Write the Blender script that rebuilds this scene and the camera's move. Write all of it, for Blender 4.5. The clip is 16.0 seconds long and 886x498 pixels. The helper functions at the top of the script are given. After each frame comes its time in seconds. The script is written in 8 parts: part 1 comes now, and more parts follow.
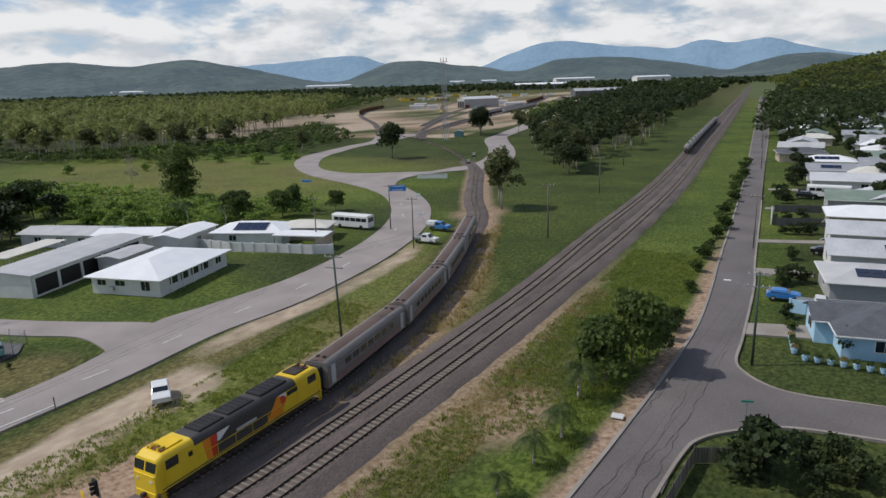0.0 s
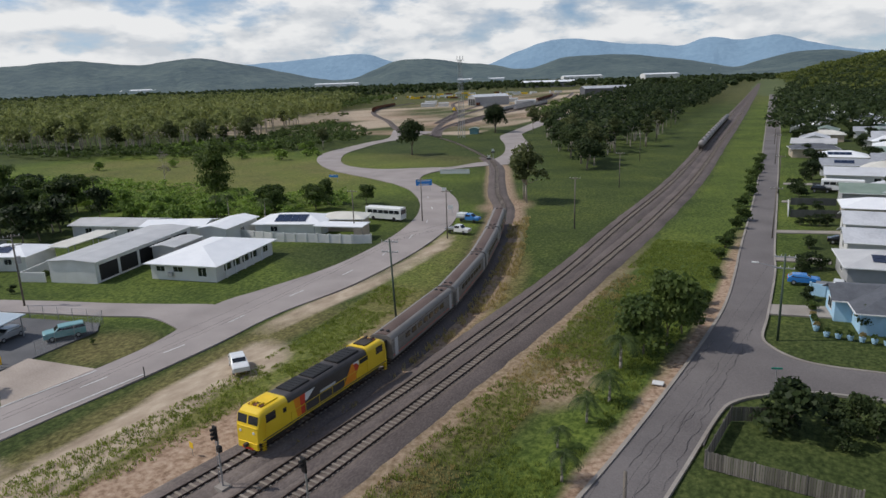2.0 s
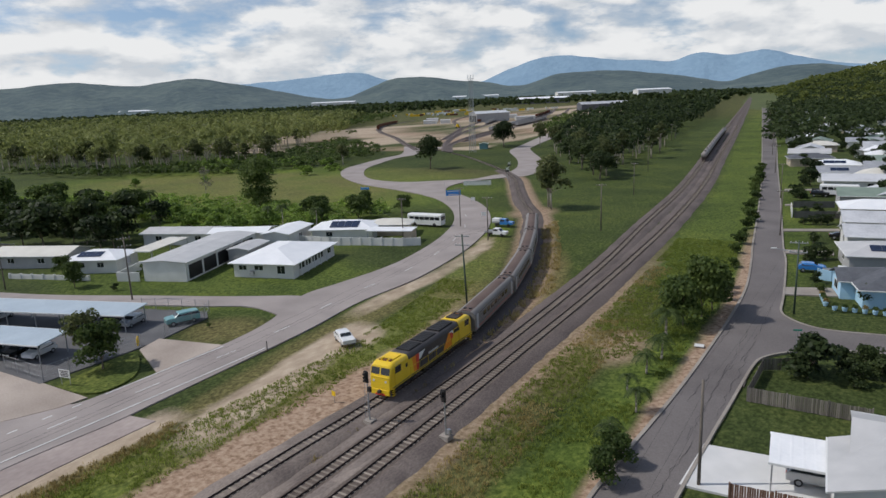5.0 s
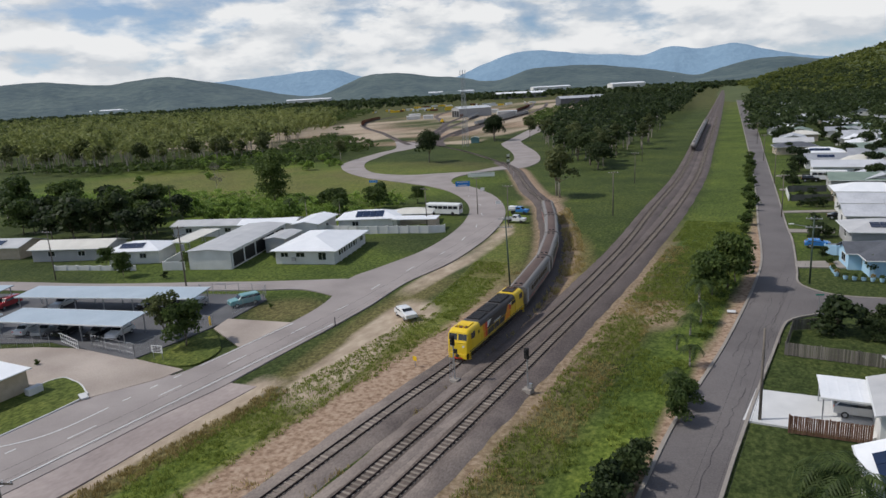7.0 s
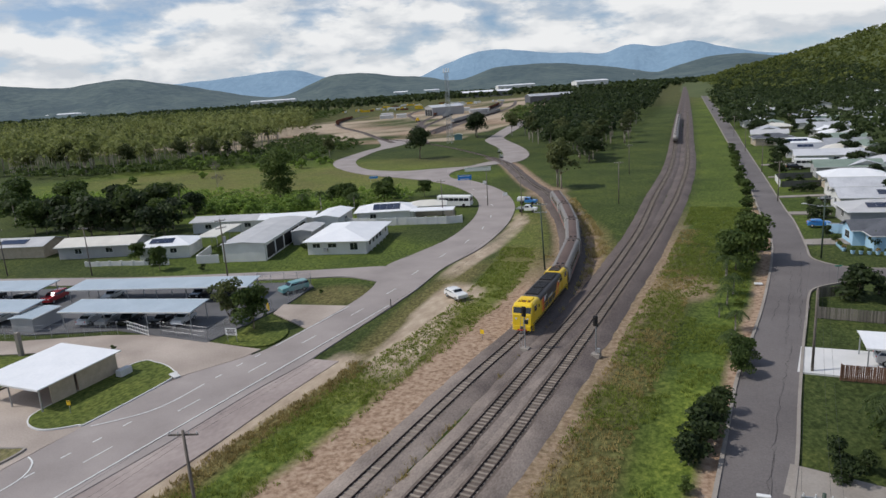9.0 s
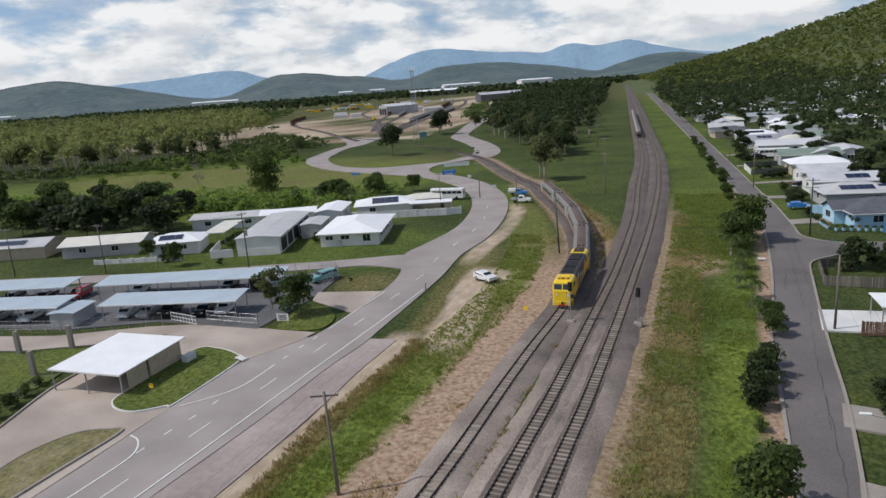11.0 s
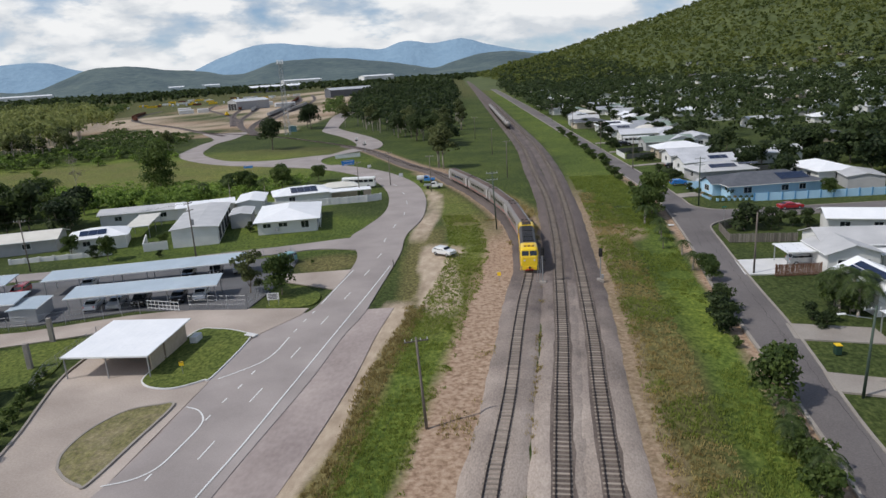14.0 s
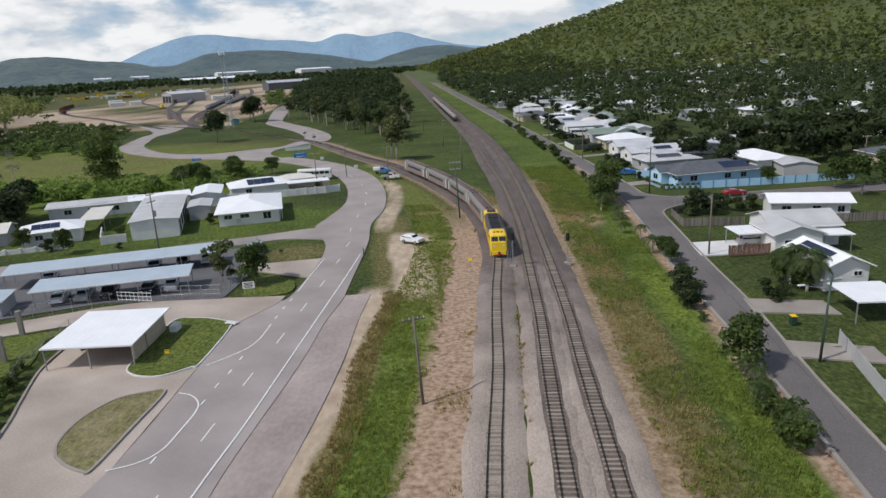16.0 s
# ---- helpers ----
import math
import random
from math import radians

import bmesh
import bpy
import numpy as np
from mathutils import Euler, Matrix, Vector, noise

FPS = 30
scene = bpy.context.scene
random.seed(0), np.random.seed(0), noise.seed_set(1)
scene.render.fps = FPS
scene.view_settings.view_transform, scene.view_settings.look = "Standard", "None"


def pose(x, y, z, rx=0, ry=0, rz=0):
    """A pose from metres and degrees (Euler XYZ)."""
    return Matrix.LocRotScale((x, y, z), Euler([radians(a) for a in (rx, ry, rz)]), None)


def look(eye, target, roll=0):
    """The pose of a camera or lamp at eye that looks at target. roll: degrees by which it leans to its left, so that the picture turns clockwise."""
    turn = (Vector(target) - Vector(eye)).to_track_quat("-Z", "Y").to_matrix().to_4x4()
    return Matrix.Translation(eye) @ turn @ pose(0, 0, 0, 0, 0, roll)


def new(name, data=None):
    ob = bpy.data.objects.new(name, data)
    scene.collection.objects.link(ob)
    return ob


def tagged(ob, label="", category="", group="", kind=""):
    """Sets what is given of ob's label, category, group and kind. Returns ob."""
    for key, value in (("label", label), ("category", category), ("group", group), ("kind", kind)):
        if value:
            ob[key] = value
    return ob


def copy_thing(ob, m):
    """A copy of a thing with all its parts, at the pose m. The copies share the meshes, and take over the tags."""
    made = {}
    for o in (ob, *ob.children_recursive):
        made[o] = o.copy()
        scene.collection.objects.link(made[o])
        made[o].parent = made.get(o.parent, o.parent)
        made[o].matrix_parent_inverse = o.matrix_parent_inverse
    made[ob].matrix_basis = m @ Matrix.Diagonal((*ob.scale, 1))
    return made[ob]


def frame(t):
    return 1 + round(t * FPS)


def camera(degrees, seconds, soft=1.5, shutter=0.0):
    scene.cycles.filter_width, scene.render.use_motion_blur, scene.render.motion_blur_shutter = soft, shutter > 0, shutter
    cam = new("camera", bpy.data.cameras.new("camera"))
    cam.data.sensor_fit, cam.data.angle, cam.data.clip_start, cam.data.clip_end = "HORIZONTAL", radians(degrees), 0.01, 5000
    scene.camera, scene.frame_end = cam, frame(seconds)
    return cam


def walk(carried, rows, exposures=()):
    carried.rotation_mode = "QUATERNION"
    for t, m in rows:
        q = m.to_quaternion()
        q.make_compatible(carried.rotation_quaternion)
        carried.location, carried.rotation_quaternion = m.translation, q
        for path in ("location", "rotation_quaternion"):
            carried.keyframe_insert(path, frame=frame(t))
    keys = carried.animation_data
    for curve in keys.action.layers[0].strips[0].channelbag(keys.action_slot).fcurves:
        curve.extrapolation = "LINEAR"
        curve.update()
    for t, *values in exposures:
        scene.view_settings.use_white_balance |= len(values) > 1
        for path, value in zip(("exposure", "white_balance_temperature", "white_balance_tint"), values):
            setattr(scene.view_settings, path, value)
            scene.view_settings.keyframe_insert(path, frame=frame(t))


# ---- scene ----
cam = camera(66.3, 16.0)
PATH = [
    (0, (-1.467, 1.852, 30.225), (-2.421, 3.542, 29.74), -1.8),
    (0.5, (-1.892, 0.327, 30.311), (-2.853, 2.011, 29.821), -1.9),
    (1, (-2.234, -1.633, 30.199), (-3.199, 0.046, 29.698), -2.0),
    (1.5, (-2.519, -3.939, 30.377), (-3.486, -2.262, 29.876), -1.9),
    (2, (-2.631, -6.536, 30.484), (-3.6, -4.857, 29.994), -1.9),
    (2.5, (-2.537, -9.434, 30.709), (-3.508, -7.751, 30.236), -1.8),
    (3, (-2.477, -12.386, 30.882), (-3.453, -10.701, 30.425), -1.9),
    (3.5, (-2.604, -15.45, 31.028), (-3.583, -13.764, 30.58), -2.0),
    (4, (-2.897, -18.453, 31.138), (-3.872, -16.763, 30.695), -2.2),
    (6.5, (-7.987, -33.766, 31.292), (-8.903, -32.047, 30.838), -2.9),
    (7, (-9.862, -36.713, 31.354), (-10.757, -34.984, 30.896), -3.1),
    (7.5, (-11.808, -39.671, 31.353), (-12.682, -37.932, 30.893), -3.3),
    (8, (-13.853, -42.528, 31.325), (-14.707, -40.779, 30.865), -3.5),
    (8.5, (-15.87, -44.954, 31.288), (-16.701, -43.195, 30.825), -3.6),
    (9, (-18.19, -47.642, 31.177), (-18.993, -45.87, 30.712), -3.7),
    (11.5, (-30.992, -59.968, 31.126), (-31.583, -58.119, 30.646), -4.1),
    (12, (-33.786, -62.31, 31.053), (-34.286, -60.435, 30.566), -4.0),
    (12.5, (-36.549, -64.578, 31.128), (-36.926, -62.679, 30.627), -3.9),
    (13, (-39.516, -66.804, 31.277), (-39.821, -64.893, 30.77), -3.8),
    (13.5, (-42.495, -68.601, 31.275), (-42.754, -66.683, 30.769), -3.7),
    (14, (-45.205, -70.253, 31.271), (-45.414, -68.332, 30.756), -3.5),
    (14.5, (-47.585, -71.573, 31.269), (-47.73, -69.648, 30.746), -3.4),
    (15, (-49.149, -72.597, 31.315), (-49.242, -70.67, 30.786), -3.2),
    (15.5, (-49.935, -73.053, 31.231), (-50.0, -71.127, 30.698), -3.2),
    (16, (-50.044, -73.17, 31.057), (-50.076, -71.245, 30.516), -3.0),
]
walk(cam, [(t, look(eye, target, roll)) for t, eye, target, roll in PATH], [(0, -0.50), (9, -0.44), (16, -0.36)])


# ---------- light ----------
SUN_DIR = Vector((-0.60, -0.29, 0.80)).normalized()   # towards the sun
SUN_EL = math.asin(SUN_DIR.z)
world = bpy.data.worlds.new("sky")
scene.world = world
world.use_nodes = True
wt = world.node_tree
wt.nodes.clear()


def wn(kind, **kw):
    n = wt.nodes.new(kind)
    for k, v in kw.items():
        n.inputs[k].default_value = v
    return n


w_out = wn("ShaderNodeOutputWorld")
w_sky = wt.nodes.new("ShaderNodeTexSky")
w_sky.sky_type = 'NISHITA'
w_sky.sun_disc = False
w_sky.sun_elevation = SUN_EL
w_sky.sun_rotation = math.atan2(SUN_DIR.x, SUN_DIR.y)
w_sky.air_density = 1.0
w_sky.dust_density = 1.0
w_sky.ozone_density = 2.0
w_bg = wn("ShaderNodeBackground", Strength=0.15)
w_cl = wn("ShaderNodeBackground", Strength=1.24)
w_co = wt.nodes.new("ShaderNodeTexCoord")
w_map = wt.nodes.new("ShaderNodeMapping")
w_map.inputs["Scale"].default_value = (1.0, 1.0, 2.6)
w_map.inputs["Location"].default_value = (0.31, 0.12, 0.05)
w_n1 = wn("ShaderNodeTexNoise", Scale=9.5, Detail=10.0, Roughness=0.55, Distortion=0.1)
w_map2 = wt.nodes.new("ShaderNodeMapping")
w_map2.inputs["Scale"].default_value = (1.0, 1.0, 2.6)
w_map2.inputs["Location"].default_value = (0.29, 0.13, 0.115)
w_n2 = wn("ShaderNodeTexNoise", Scale=9.5, Detail=10.0, Roughness=0.55, Distortion=0.1)
w_rel = wt.nodes.new("ShaderNodeMath")               # sunlit tops and grey bases of the clouds
w_rel.operation = 'SUBTRACT'
w_rel2 = wt.nodes.new("ShaderNodeMath")
w_rel2.operation = 'MULTIPLY_ADD'
w_rel2.inputs[1].default_value, w_rel2.inputs[2].default_value = 2.6, 0.52
w_sep = wt.nodes.new("ShaderNodeSeparateXYZ")
w_low = wt.nodes.new("ShaderNodeMapRange")            # more cloud towards the horizon
w_low.inputs["From Min"].default_value, w_low.inputs["From Max"].default_value = 0.02, 0.30
w_low.inputs["To Min"].default_value, w_low.inputs["To Max"].default_value = 0.10, -0.13
w_add = wt.nodes.new("ShaderNodeMath")
w_add.operation = 'ADD'
w_ramp = wt.nodes.new("ShaderNodeValToRGB")
w_ramp.color_ramp.elements[0].position, w_ramp.color_ramp.elements[1].position = 0.47, 0.56
w_ramp.color_ramp.elements[0].color = (0.46, 0.46, 0.46, 1)      # thin haze between the clouds
w_ramp.color_ramp.elements.new(0.37).color = (0.0, 0.0, 0.0, 1)
w_shade = wt.nodes.new("ShaderNodeValToRGB")
w_shade.color_ramp.elements[0].position, w_shade.color_ramp.elements[1].position = 0.25, 0.75
w_shade.color_ramp.elements[0].color = (0.66, 0.70, 0.75, 1)
w_shade.color_ramp.elements[1].color = (0.93, 0.94, 0.95, 1)
w_mix = wt.nodes.new("ShaderNodeMixShader")
L = wt.links.new
L(w_co.outputs["Generated"], w_map.inputs["Vector"])
L(w_map.outputs["Vector"], w_n1.inputs["Vector"])
L(w_co.outputs["Generated"], w_map2.inputs["Vector"])
L(w_map2.outputs["Vector"], w_n2.inputs["Vector"])
L(w_n1.outputs["Fac"], w_rel.inputs[0])
L(w_n2.outputs["Fac"], w_rel.inputs[1])
L(w_rel.outputs[0], w_rel2.inputs[0])
L(w_co.outputs["Generated"], w_sep.inputs[0])
L(w_sep.outputs["Z"], w_low.inputs["Value"])
L(w_n1.outputs["Fac"], w_add.inputs[0])
L(w_low.outputs["Result"], w_add.inputs[1])
L(w_add.outputs[0], w_ramp.inputs["Fac"])
L(w_rel2.outputs[0], w_shade.inputs["Fac"])
L(w_shade.outputs["Color"], w_cl.inputs["Color"])
w_up = wt.nodes.new("ShaderNodeVectorMath")          # clearer air than the model's murky horizon
w_up.operation = 'ADD'
w_up.inputs[1].default_value = (0, 0, 0.09)
w_nrm = wt.nodes.new("ShaderNodeVectorMath")
w_nrm.operation = 'NORMALIZE'
L(w_co.outputs["Generated"], w_up.inputs[0])
L(w_up.outputs[0], w_nrm.inputs[0])
L(w_nrm.outputs[0], w_sky.inputs["Vector"])
L(w_sky.outputs["Color"], w_bg.inputs["Color"])
L(w_ramp.outputs["Color"], w_mix.inputs["Fac"])
L(w_bg.outputs[0], w_mix.inputs[1])
L(w_cl.outputs[0], w_mix.inputs[2])
L(w_mix.outputs[0], w_out.inputs["Surface"])

sun_data = bpy.data.lights.new("sun", 'SUN')
sun_data.energy, sun_data.angle, sun_data.color = 3.6, radians(0.6), (1.0, 0.965, 0.92)
sun = new("sun", sun_data)
sun.matrix_world = look(SUN_DIR * 100, (0, 0, 0))


# ---------- materials ----------
def material(name, low, high, scale=1.0, rough=0.8, metal=0.0, bump=0.0, bump_scale=20.0, spec=0.4, fine=0.35, random_object=0.0, island=0.0, coat=0.0, transmission=0.0, squash=(1, 1, 1)):
    m = bpy.data.materials.new(name)
    m.use_nodes = True
    nt = m.node_tree
    bsdf = nt.nodes["Principled BSDF"]
    bsdf.inputs["Roughness"].default_value = rough
    bsdf.inputs["Metallic"].default_value = metal
    bsdf.inputs["Specular IOR Level"].default_value = spec
    bsdf.inputs["Coat Weight"].default_value = coat
    co = nt.nodes.new("ShaderNodeTexCoord")
    mp = nt.nodes.new("ShaderNodeMapping")
    mp.inputs["Scale"].default_value = squash
    nt.links.new(co.outputs["Object"], mp.inputs["Vector"])
    a = nt.nodes.new("ShaderNodeTexNoise")
    a.inputs["Scale"].default_value, a.inputs["Detail"].default_value = scale, 4
    b = nt.nodes.new("ShaderNodeTexNoise")
    b.inputs["Scale"].default_value, b.inputs["Detail"].default_value = bump_scale, 3
    for n in (a, b):
        nt.links.new(mp.outputs["Vector"], n.inputs["Vector"])
    mixf = nt.nodes.new("ShaderNodeMix")
    mixf.inputs["Factor"].default_value = fine
    nt.links.new(a.outputs["Fac"], mixf.inputs["A"])
    nt.links.new(b.outputs["Fac"], mixf.inputs["B"])
    val = mixf.outputs["Result"]
    for source, amount in (("obj", random_object), ("geo", island)):
        if amount:
            info = nt.nodes.new("ShaderNodeObjectInfo" if source == "obj" else "ShaderNodeNewGeometry")
            out = info.outputs["Random" if source == "obj" else "Random Per Island"]
            ma = nt.nodes.new("ShaderNodeMath")
            ma.operation = 'MULTIPLY_ADD'
            ma.inputs[1].default_value = amount
            nt.links.new(out, ma.inputs[0])
            nt.links.new(val, ma.inputs[2])
            sb = nt.nodes.new("ShaderNodeMath")
            sb.operation = 'SUBTRACT'
            sb.inputs[1].default_value = amount / 2
            nt.links.new(ma.outputs[0], sb.inputs[0])
            val = sb.outputs[0]
    ramp = nt.nodes.new("ShaderNodeValToRGB")
    ramp.color_ramp.elements[0].position, ramp.color_ramp.elements[1].position = 0.3, 0.7
    ramp.color_ramp.elements[0].color, ramp.color_ramp.elements[1].color = (*low, 1), (*high, 1)
    nt.links.new(val, ramp.inputs["Fac"])
    nt.links.new(ramp.outputs["Color"], bsdf.inputs["Base Color"])
    if bump:
        bp = nt.nodes.new("ShaderNodeBump")
        bp.inputs["Strength"].default_value, bp.inputs["Distance"].default_value = bump, 0.05
        nt.links.new(b.outputs["Fac"], bp.inputs["Height"])
        nt.links.new(bp.outputs["Normal"], bsdf.inputs["Normal"])
    return m


def plain(name, c, rough=0.5, metal=0.0, vary=0.12, **kw):
    lo = tuple(v * (1 - vary) for v in c)
    hi = tuple(min(1, v * (1 + vary)) for v in c)
    return material(name, lo, hi, kw.pop("scale", 0.8), rough, metal, **kw)


ASPHALT = material("asphalt", (0.250, 0.218, 0.203), (0.385, 0.338, 0.315), 0.14, 0.9, bump=0.2, bump_scale=9, fine=0.30)
ASPHALT_OLD = material("worn_asphalt", (0.225, 0.180, 0.168), (0.44, 0.37, 0.335), 0.16, 0.92, bump=0.15, bump_scale=2.2, fine=0.3, squash=(1, 0.6, 1))
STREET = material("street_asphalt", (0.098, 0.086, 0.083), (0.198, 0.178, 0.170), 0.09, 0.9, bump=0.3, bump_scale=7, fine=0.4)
CONCRETE = material("concrete", (0.23, 0.20, 0.172), (0.36, 0.325, 0.285), 0.25, 0.85, bump=0.2, bump_scale=6)
PALE_CONCRETE = material("pale_concrete", (0.55, 0.55, 0.54), (0.70, 0.69, 0.67), 0.4, 0.8)
APRON = material("apron_paving", (0.27, 0.222, 0.186), (0.50, 0.425, 0.365), 0.12, 0.9, bump=0.2, bump_scale=5, fine=0.3)
LOT = material("car_park_asphalt", (0.085, 0.085, 0.09), (0.15, 0.148, 0.15), 0.2, 0.9, bump=0.2, bump_scale=6)
LINE_WHITE = material("road_paint", (0.60, 0.60, 0.58), (0.80, 0.80, 0.78), 1.2, 0.7, fine=0.6)
BALLAST = material("ballast", (0.058, 0.045, 0.041), (0.182, 0.147, 0.132), 0.22, 0.95, bump=1.0, bump_scale=7, fine=0.5, squash=(1, 0.45, 1))


def sunlit_south(m, low, high, y0, y1):
    """Paints sun past cloud shade: paler southern stretch of a ballast bed, ragged end."""
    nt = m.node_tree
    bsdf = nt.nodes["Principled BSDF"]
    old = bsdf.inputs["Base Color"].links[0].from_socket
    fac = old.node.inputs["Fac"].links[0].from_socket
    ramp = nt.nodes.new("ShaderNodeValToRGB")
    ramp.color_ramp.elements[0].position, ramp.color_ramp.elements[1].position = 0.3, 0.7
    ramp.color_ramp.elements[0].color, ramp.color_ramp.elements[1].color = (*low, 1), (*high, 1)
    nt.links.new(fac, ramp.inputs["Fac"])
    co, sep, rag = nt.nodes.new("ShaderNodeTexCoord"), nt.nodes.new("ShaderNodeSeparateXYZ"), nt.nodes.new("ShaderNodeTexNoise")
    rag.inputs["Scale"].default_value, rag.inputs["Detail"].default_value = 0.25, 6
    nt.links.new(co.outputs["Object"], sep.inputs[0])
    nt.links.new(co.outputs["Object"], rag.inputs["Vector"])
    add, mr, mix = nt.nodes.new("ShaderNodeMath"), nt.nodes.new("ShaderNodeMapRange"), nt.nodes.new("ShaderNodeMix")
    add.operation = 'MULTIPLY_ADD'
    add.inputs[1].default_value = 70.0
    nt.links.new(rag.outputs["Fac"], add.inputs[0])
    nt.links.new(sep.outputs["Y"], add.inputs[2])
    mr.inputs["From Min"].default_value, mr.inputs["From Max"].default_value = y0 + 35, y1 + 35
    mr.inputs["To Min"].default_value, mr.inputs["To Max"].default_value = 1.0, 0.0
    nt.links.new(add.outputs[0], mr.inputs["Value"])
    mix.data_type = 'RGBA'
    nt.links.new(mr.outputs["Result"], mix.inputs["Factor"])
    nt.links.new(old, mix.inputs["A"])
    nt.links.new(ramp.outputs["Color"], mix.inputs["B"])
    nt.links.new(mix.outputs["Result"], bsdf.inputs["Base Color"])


# Sunlit south over cloud-shaded north, both put into the bed's colour.
sunlit_south(BALLAST, (0.20, 0.160, 0.132), (0.46, 0.385, 0.325), -24.0, 36.0)
FOULED = material("oil_stained_ballast", (0.066, 0.051, 0.043), (0.190, 0.150, 0.126), 0.5, 0.95, bump=1.0, bump_scale=7, fine=0.45, squash=(1, 0.45, 1))
SLEEPER = material("sleeper_concrete", (0.19, 0.160, 0.130), (0.36, 0.305, 0.250), 0.8, 0.9, random_object=0.4)
RAIL = material("rail_steel", (0.035, 0.024, 0.020), (0.075, 0.052, 0.042), 2.0, 0.55, 0.5)
SOIL_ROAD = material("sandy_gravel", (0.36, 0.29, 0.22), (0.55, 0.46, 0.36), 0.2, 0.95, bump=0.5, bump_scale=3)
YELLOW = material("yellow_paint", (0.72, 0.47, 0.012), (0.86, 0.60, 0.03), 0.5, 0.38, coat=0.3)
CHARCOAL = material("charcoal_paint", (0.045, 0.040, 0.040), (0.085, 0.075, 0.072), 0.6, 0.5)
ORANGE = plain("orange_paint", (0.80, 0.27, 0.02), 0.4)
RED = plain("red_paint", (0.62, 0.06, 0.03), 0.4)
BLACK = plain("black_rubber_and_steel", (0.018, 0.017, 0.017), 0.6, vary=0.3)
UNDER = material("grimy_underframe", (0.025, 0.02, 0.018), (0.07, 0.055, 0.045), 1.5, 0.8)
STAINLESS = material("fluted_stainless", (0.16, 0.145, 0.13), (0.28, 0.26, 0.24), 0.5, 0.5, 0.15, bump=0.5, bump_scale=6, squash=(1, 0.05, 6))
CAR_ROOF = material("grimy_carriage_roof", (0.080, 0.050, 0.040), (0.175, 0.125, 0.105), 0.25, 0.75, fine=0.3, squash=(1, 0.4, 1))
GLASS = plain("dark_glass", (0.018, 0.022, 0.026), 0.08, vary=0.2, spec=0.7)
PANEL = plain("solar_panel", (0.012, 0.02, 0.05), 0.12, vary=0.3, spec=0.7)
# Suburb's white roofs with cloud shade in the colour; plain grey on yard sheds.
SHADED_OR_GREY_ROOF = material("shaded_white_or_grey_roof", (0.30, 0.31, 0.33), (0.58, 0.585, 0.60), 0.22, 0.5, bump=0.25, bump_scale=3, random_object=0.5)
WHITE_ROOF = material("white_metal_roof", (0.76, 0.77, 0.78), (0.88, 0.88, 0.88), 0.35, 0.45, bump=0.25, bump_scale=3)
CREAM_ROOF = material("cream_metal_roof", (0.58, 0.55, 0.48), (0.74, 0.71, 0.63), 0.35, 0.5)
BLUE_ROOF = material("pale_blue_metal_roof", (0.36, 0.43, 0.48), (0.46, 0.53, 0.58), 0.3, 0.4, bump=0.2, bump_scale=2)
GREY_ROOF = material("grey_metal_roof", (0.40, 0.40, 0.40), (0.58, 0.57, 0.56), 0.3, 0.5)
TILE_ROOF = material("charcoal_tile_roof", (0.07, 0.075, 0.085), (0.13, 0.135, 0.15), 0.8, 0.75, bump=0.5, bump_scale=5)
GREEN_ROOF = material("green_metal_roof", (0.16, 0.21, 0.17), (0.26, 0.32, 0.26), 0.4, 0.5)
WALL_WHITE = material("white_render", (0.62, 0.61, 0.58), (0.76, 0.75, 0.72), 0.5, 0.8)
WALL_GREY = material("grey_render", (0.34, 0.34, 0.34), (0.45, 0.44, 0.43), 0.5, 0.8)
WALL_CREAM = material("cream_brick", (0.40, 0.33, 0.24), (0.55, 0.46, 0.35), 1.2, 0.85)
WALL_BLUE = material("pale_blue_render", (0.34, 0.55, 0.72), (0.44, 0.65, 0.80), 0.5, 0.8)
WALL_YELLOW = material("yellow_render", (0.62, 0.45, 0.16), (0.72, 0.54, 0.22), 0.6, 0.8)
STEEL = plain("galvanised_steel", (0.40, 0.41, 0.42), 0.45, 0.6)
WOOD_POLE = material("weathered_pole", (0.10, 0.085, 0.07), (0.22, 0.19, 0.16), 1.5, 0.9, squash=(1, 1, 0.15))
GREEN_POLE = plain("dark_green_pole", (0.05, 0.075, 0.055), 0.6, vary=0.25)
FENCE_WOOD = material("grey_paling", (0.12, 0.105, 0.09), (0.25, 0.22, 0.19), 1.4, 0.9, random_object=0.5, squash=(1, 1, 0.2))
BROWN_WOOD = material("brown_paling", (0.13, 0.065, 0.04), (0.24, 0.13, 0.085), 1.4, 0.85, random_object=0.4, squash=(1, 1, 0.2))
WHITE_PAINT = plain("white_gloss_paint", (0.74, 0.74, 0.72), 0.4, vary=0.06)
SAFETY_YELLOW = plain("safety_yellow", (0.80, 0.52, 0.02), 0.5)
SIGN_BLUE = plain("sign_blue", (0.03, 0.22, 0.60), 0.45)
RUST = material("rusty_steel", (0.10, 0.035, 0.02), (0.22, 0.09, 0.05), 0.7, 0.85)
TANK = material("dusty_tank_steel", (0.20, 0.18, 0.17), (0.42, 0.39, 0.36), 0.5, 0.55, 0.3)
BARK = material("bark", (0.13, 0.10, 0.075), (0.30, 0.25, 0.20), 1.5, 0.95, squash=(1, 1, 0.2))
PALE_BARK = material("pale_bark", (0.26, 0.22, 0.18), (0.46, 0.41, 0.35), 1.2, 0.95, squash=(1, 1, 0.2))


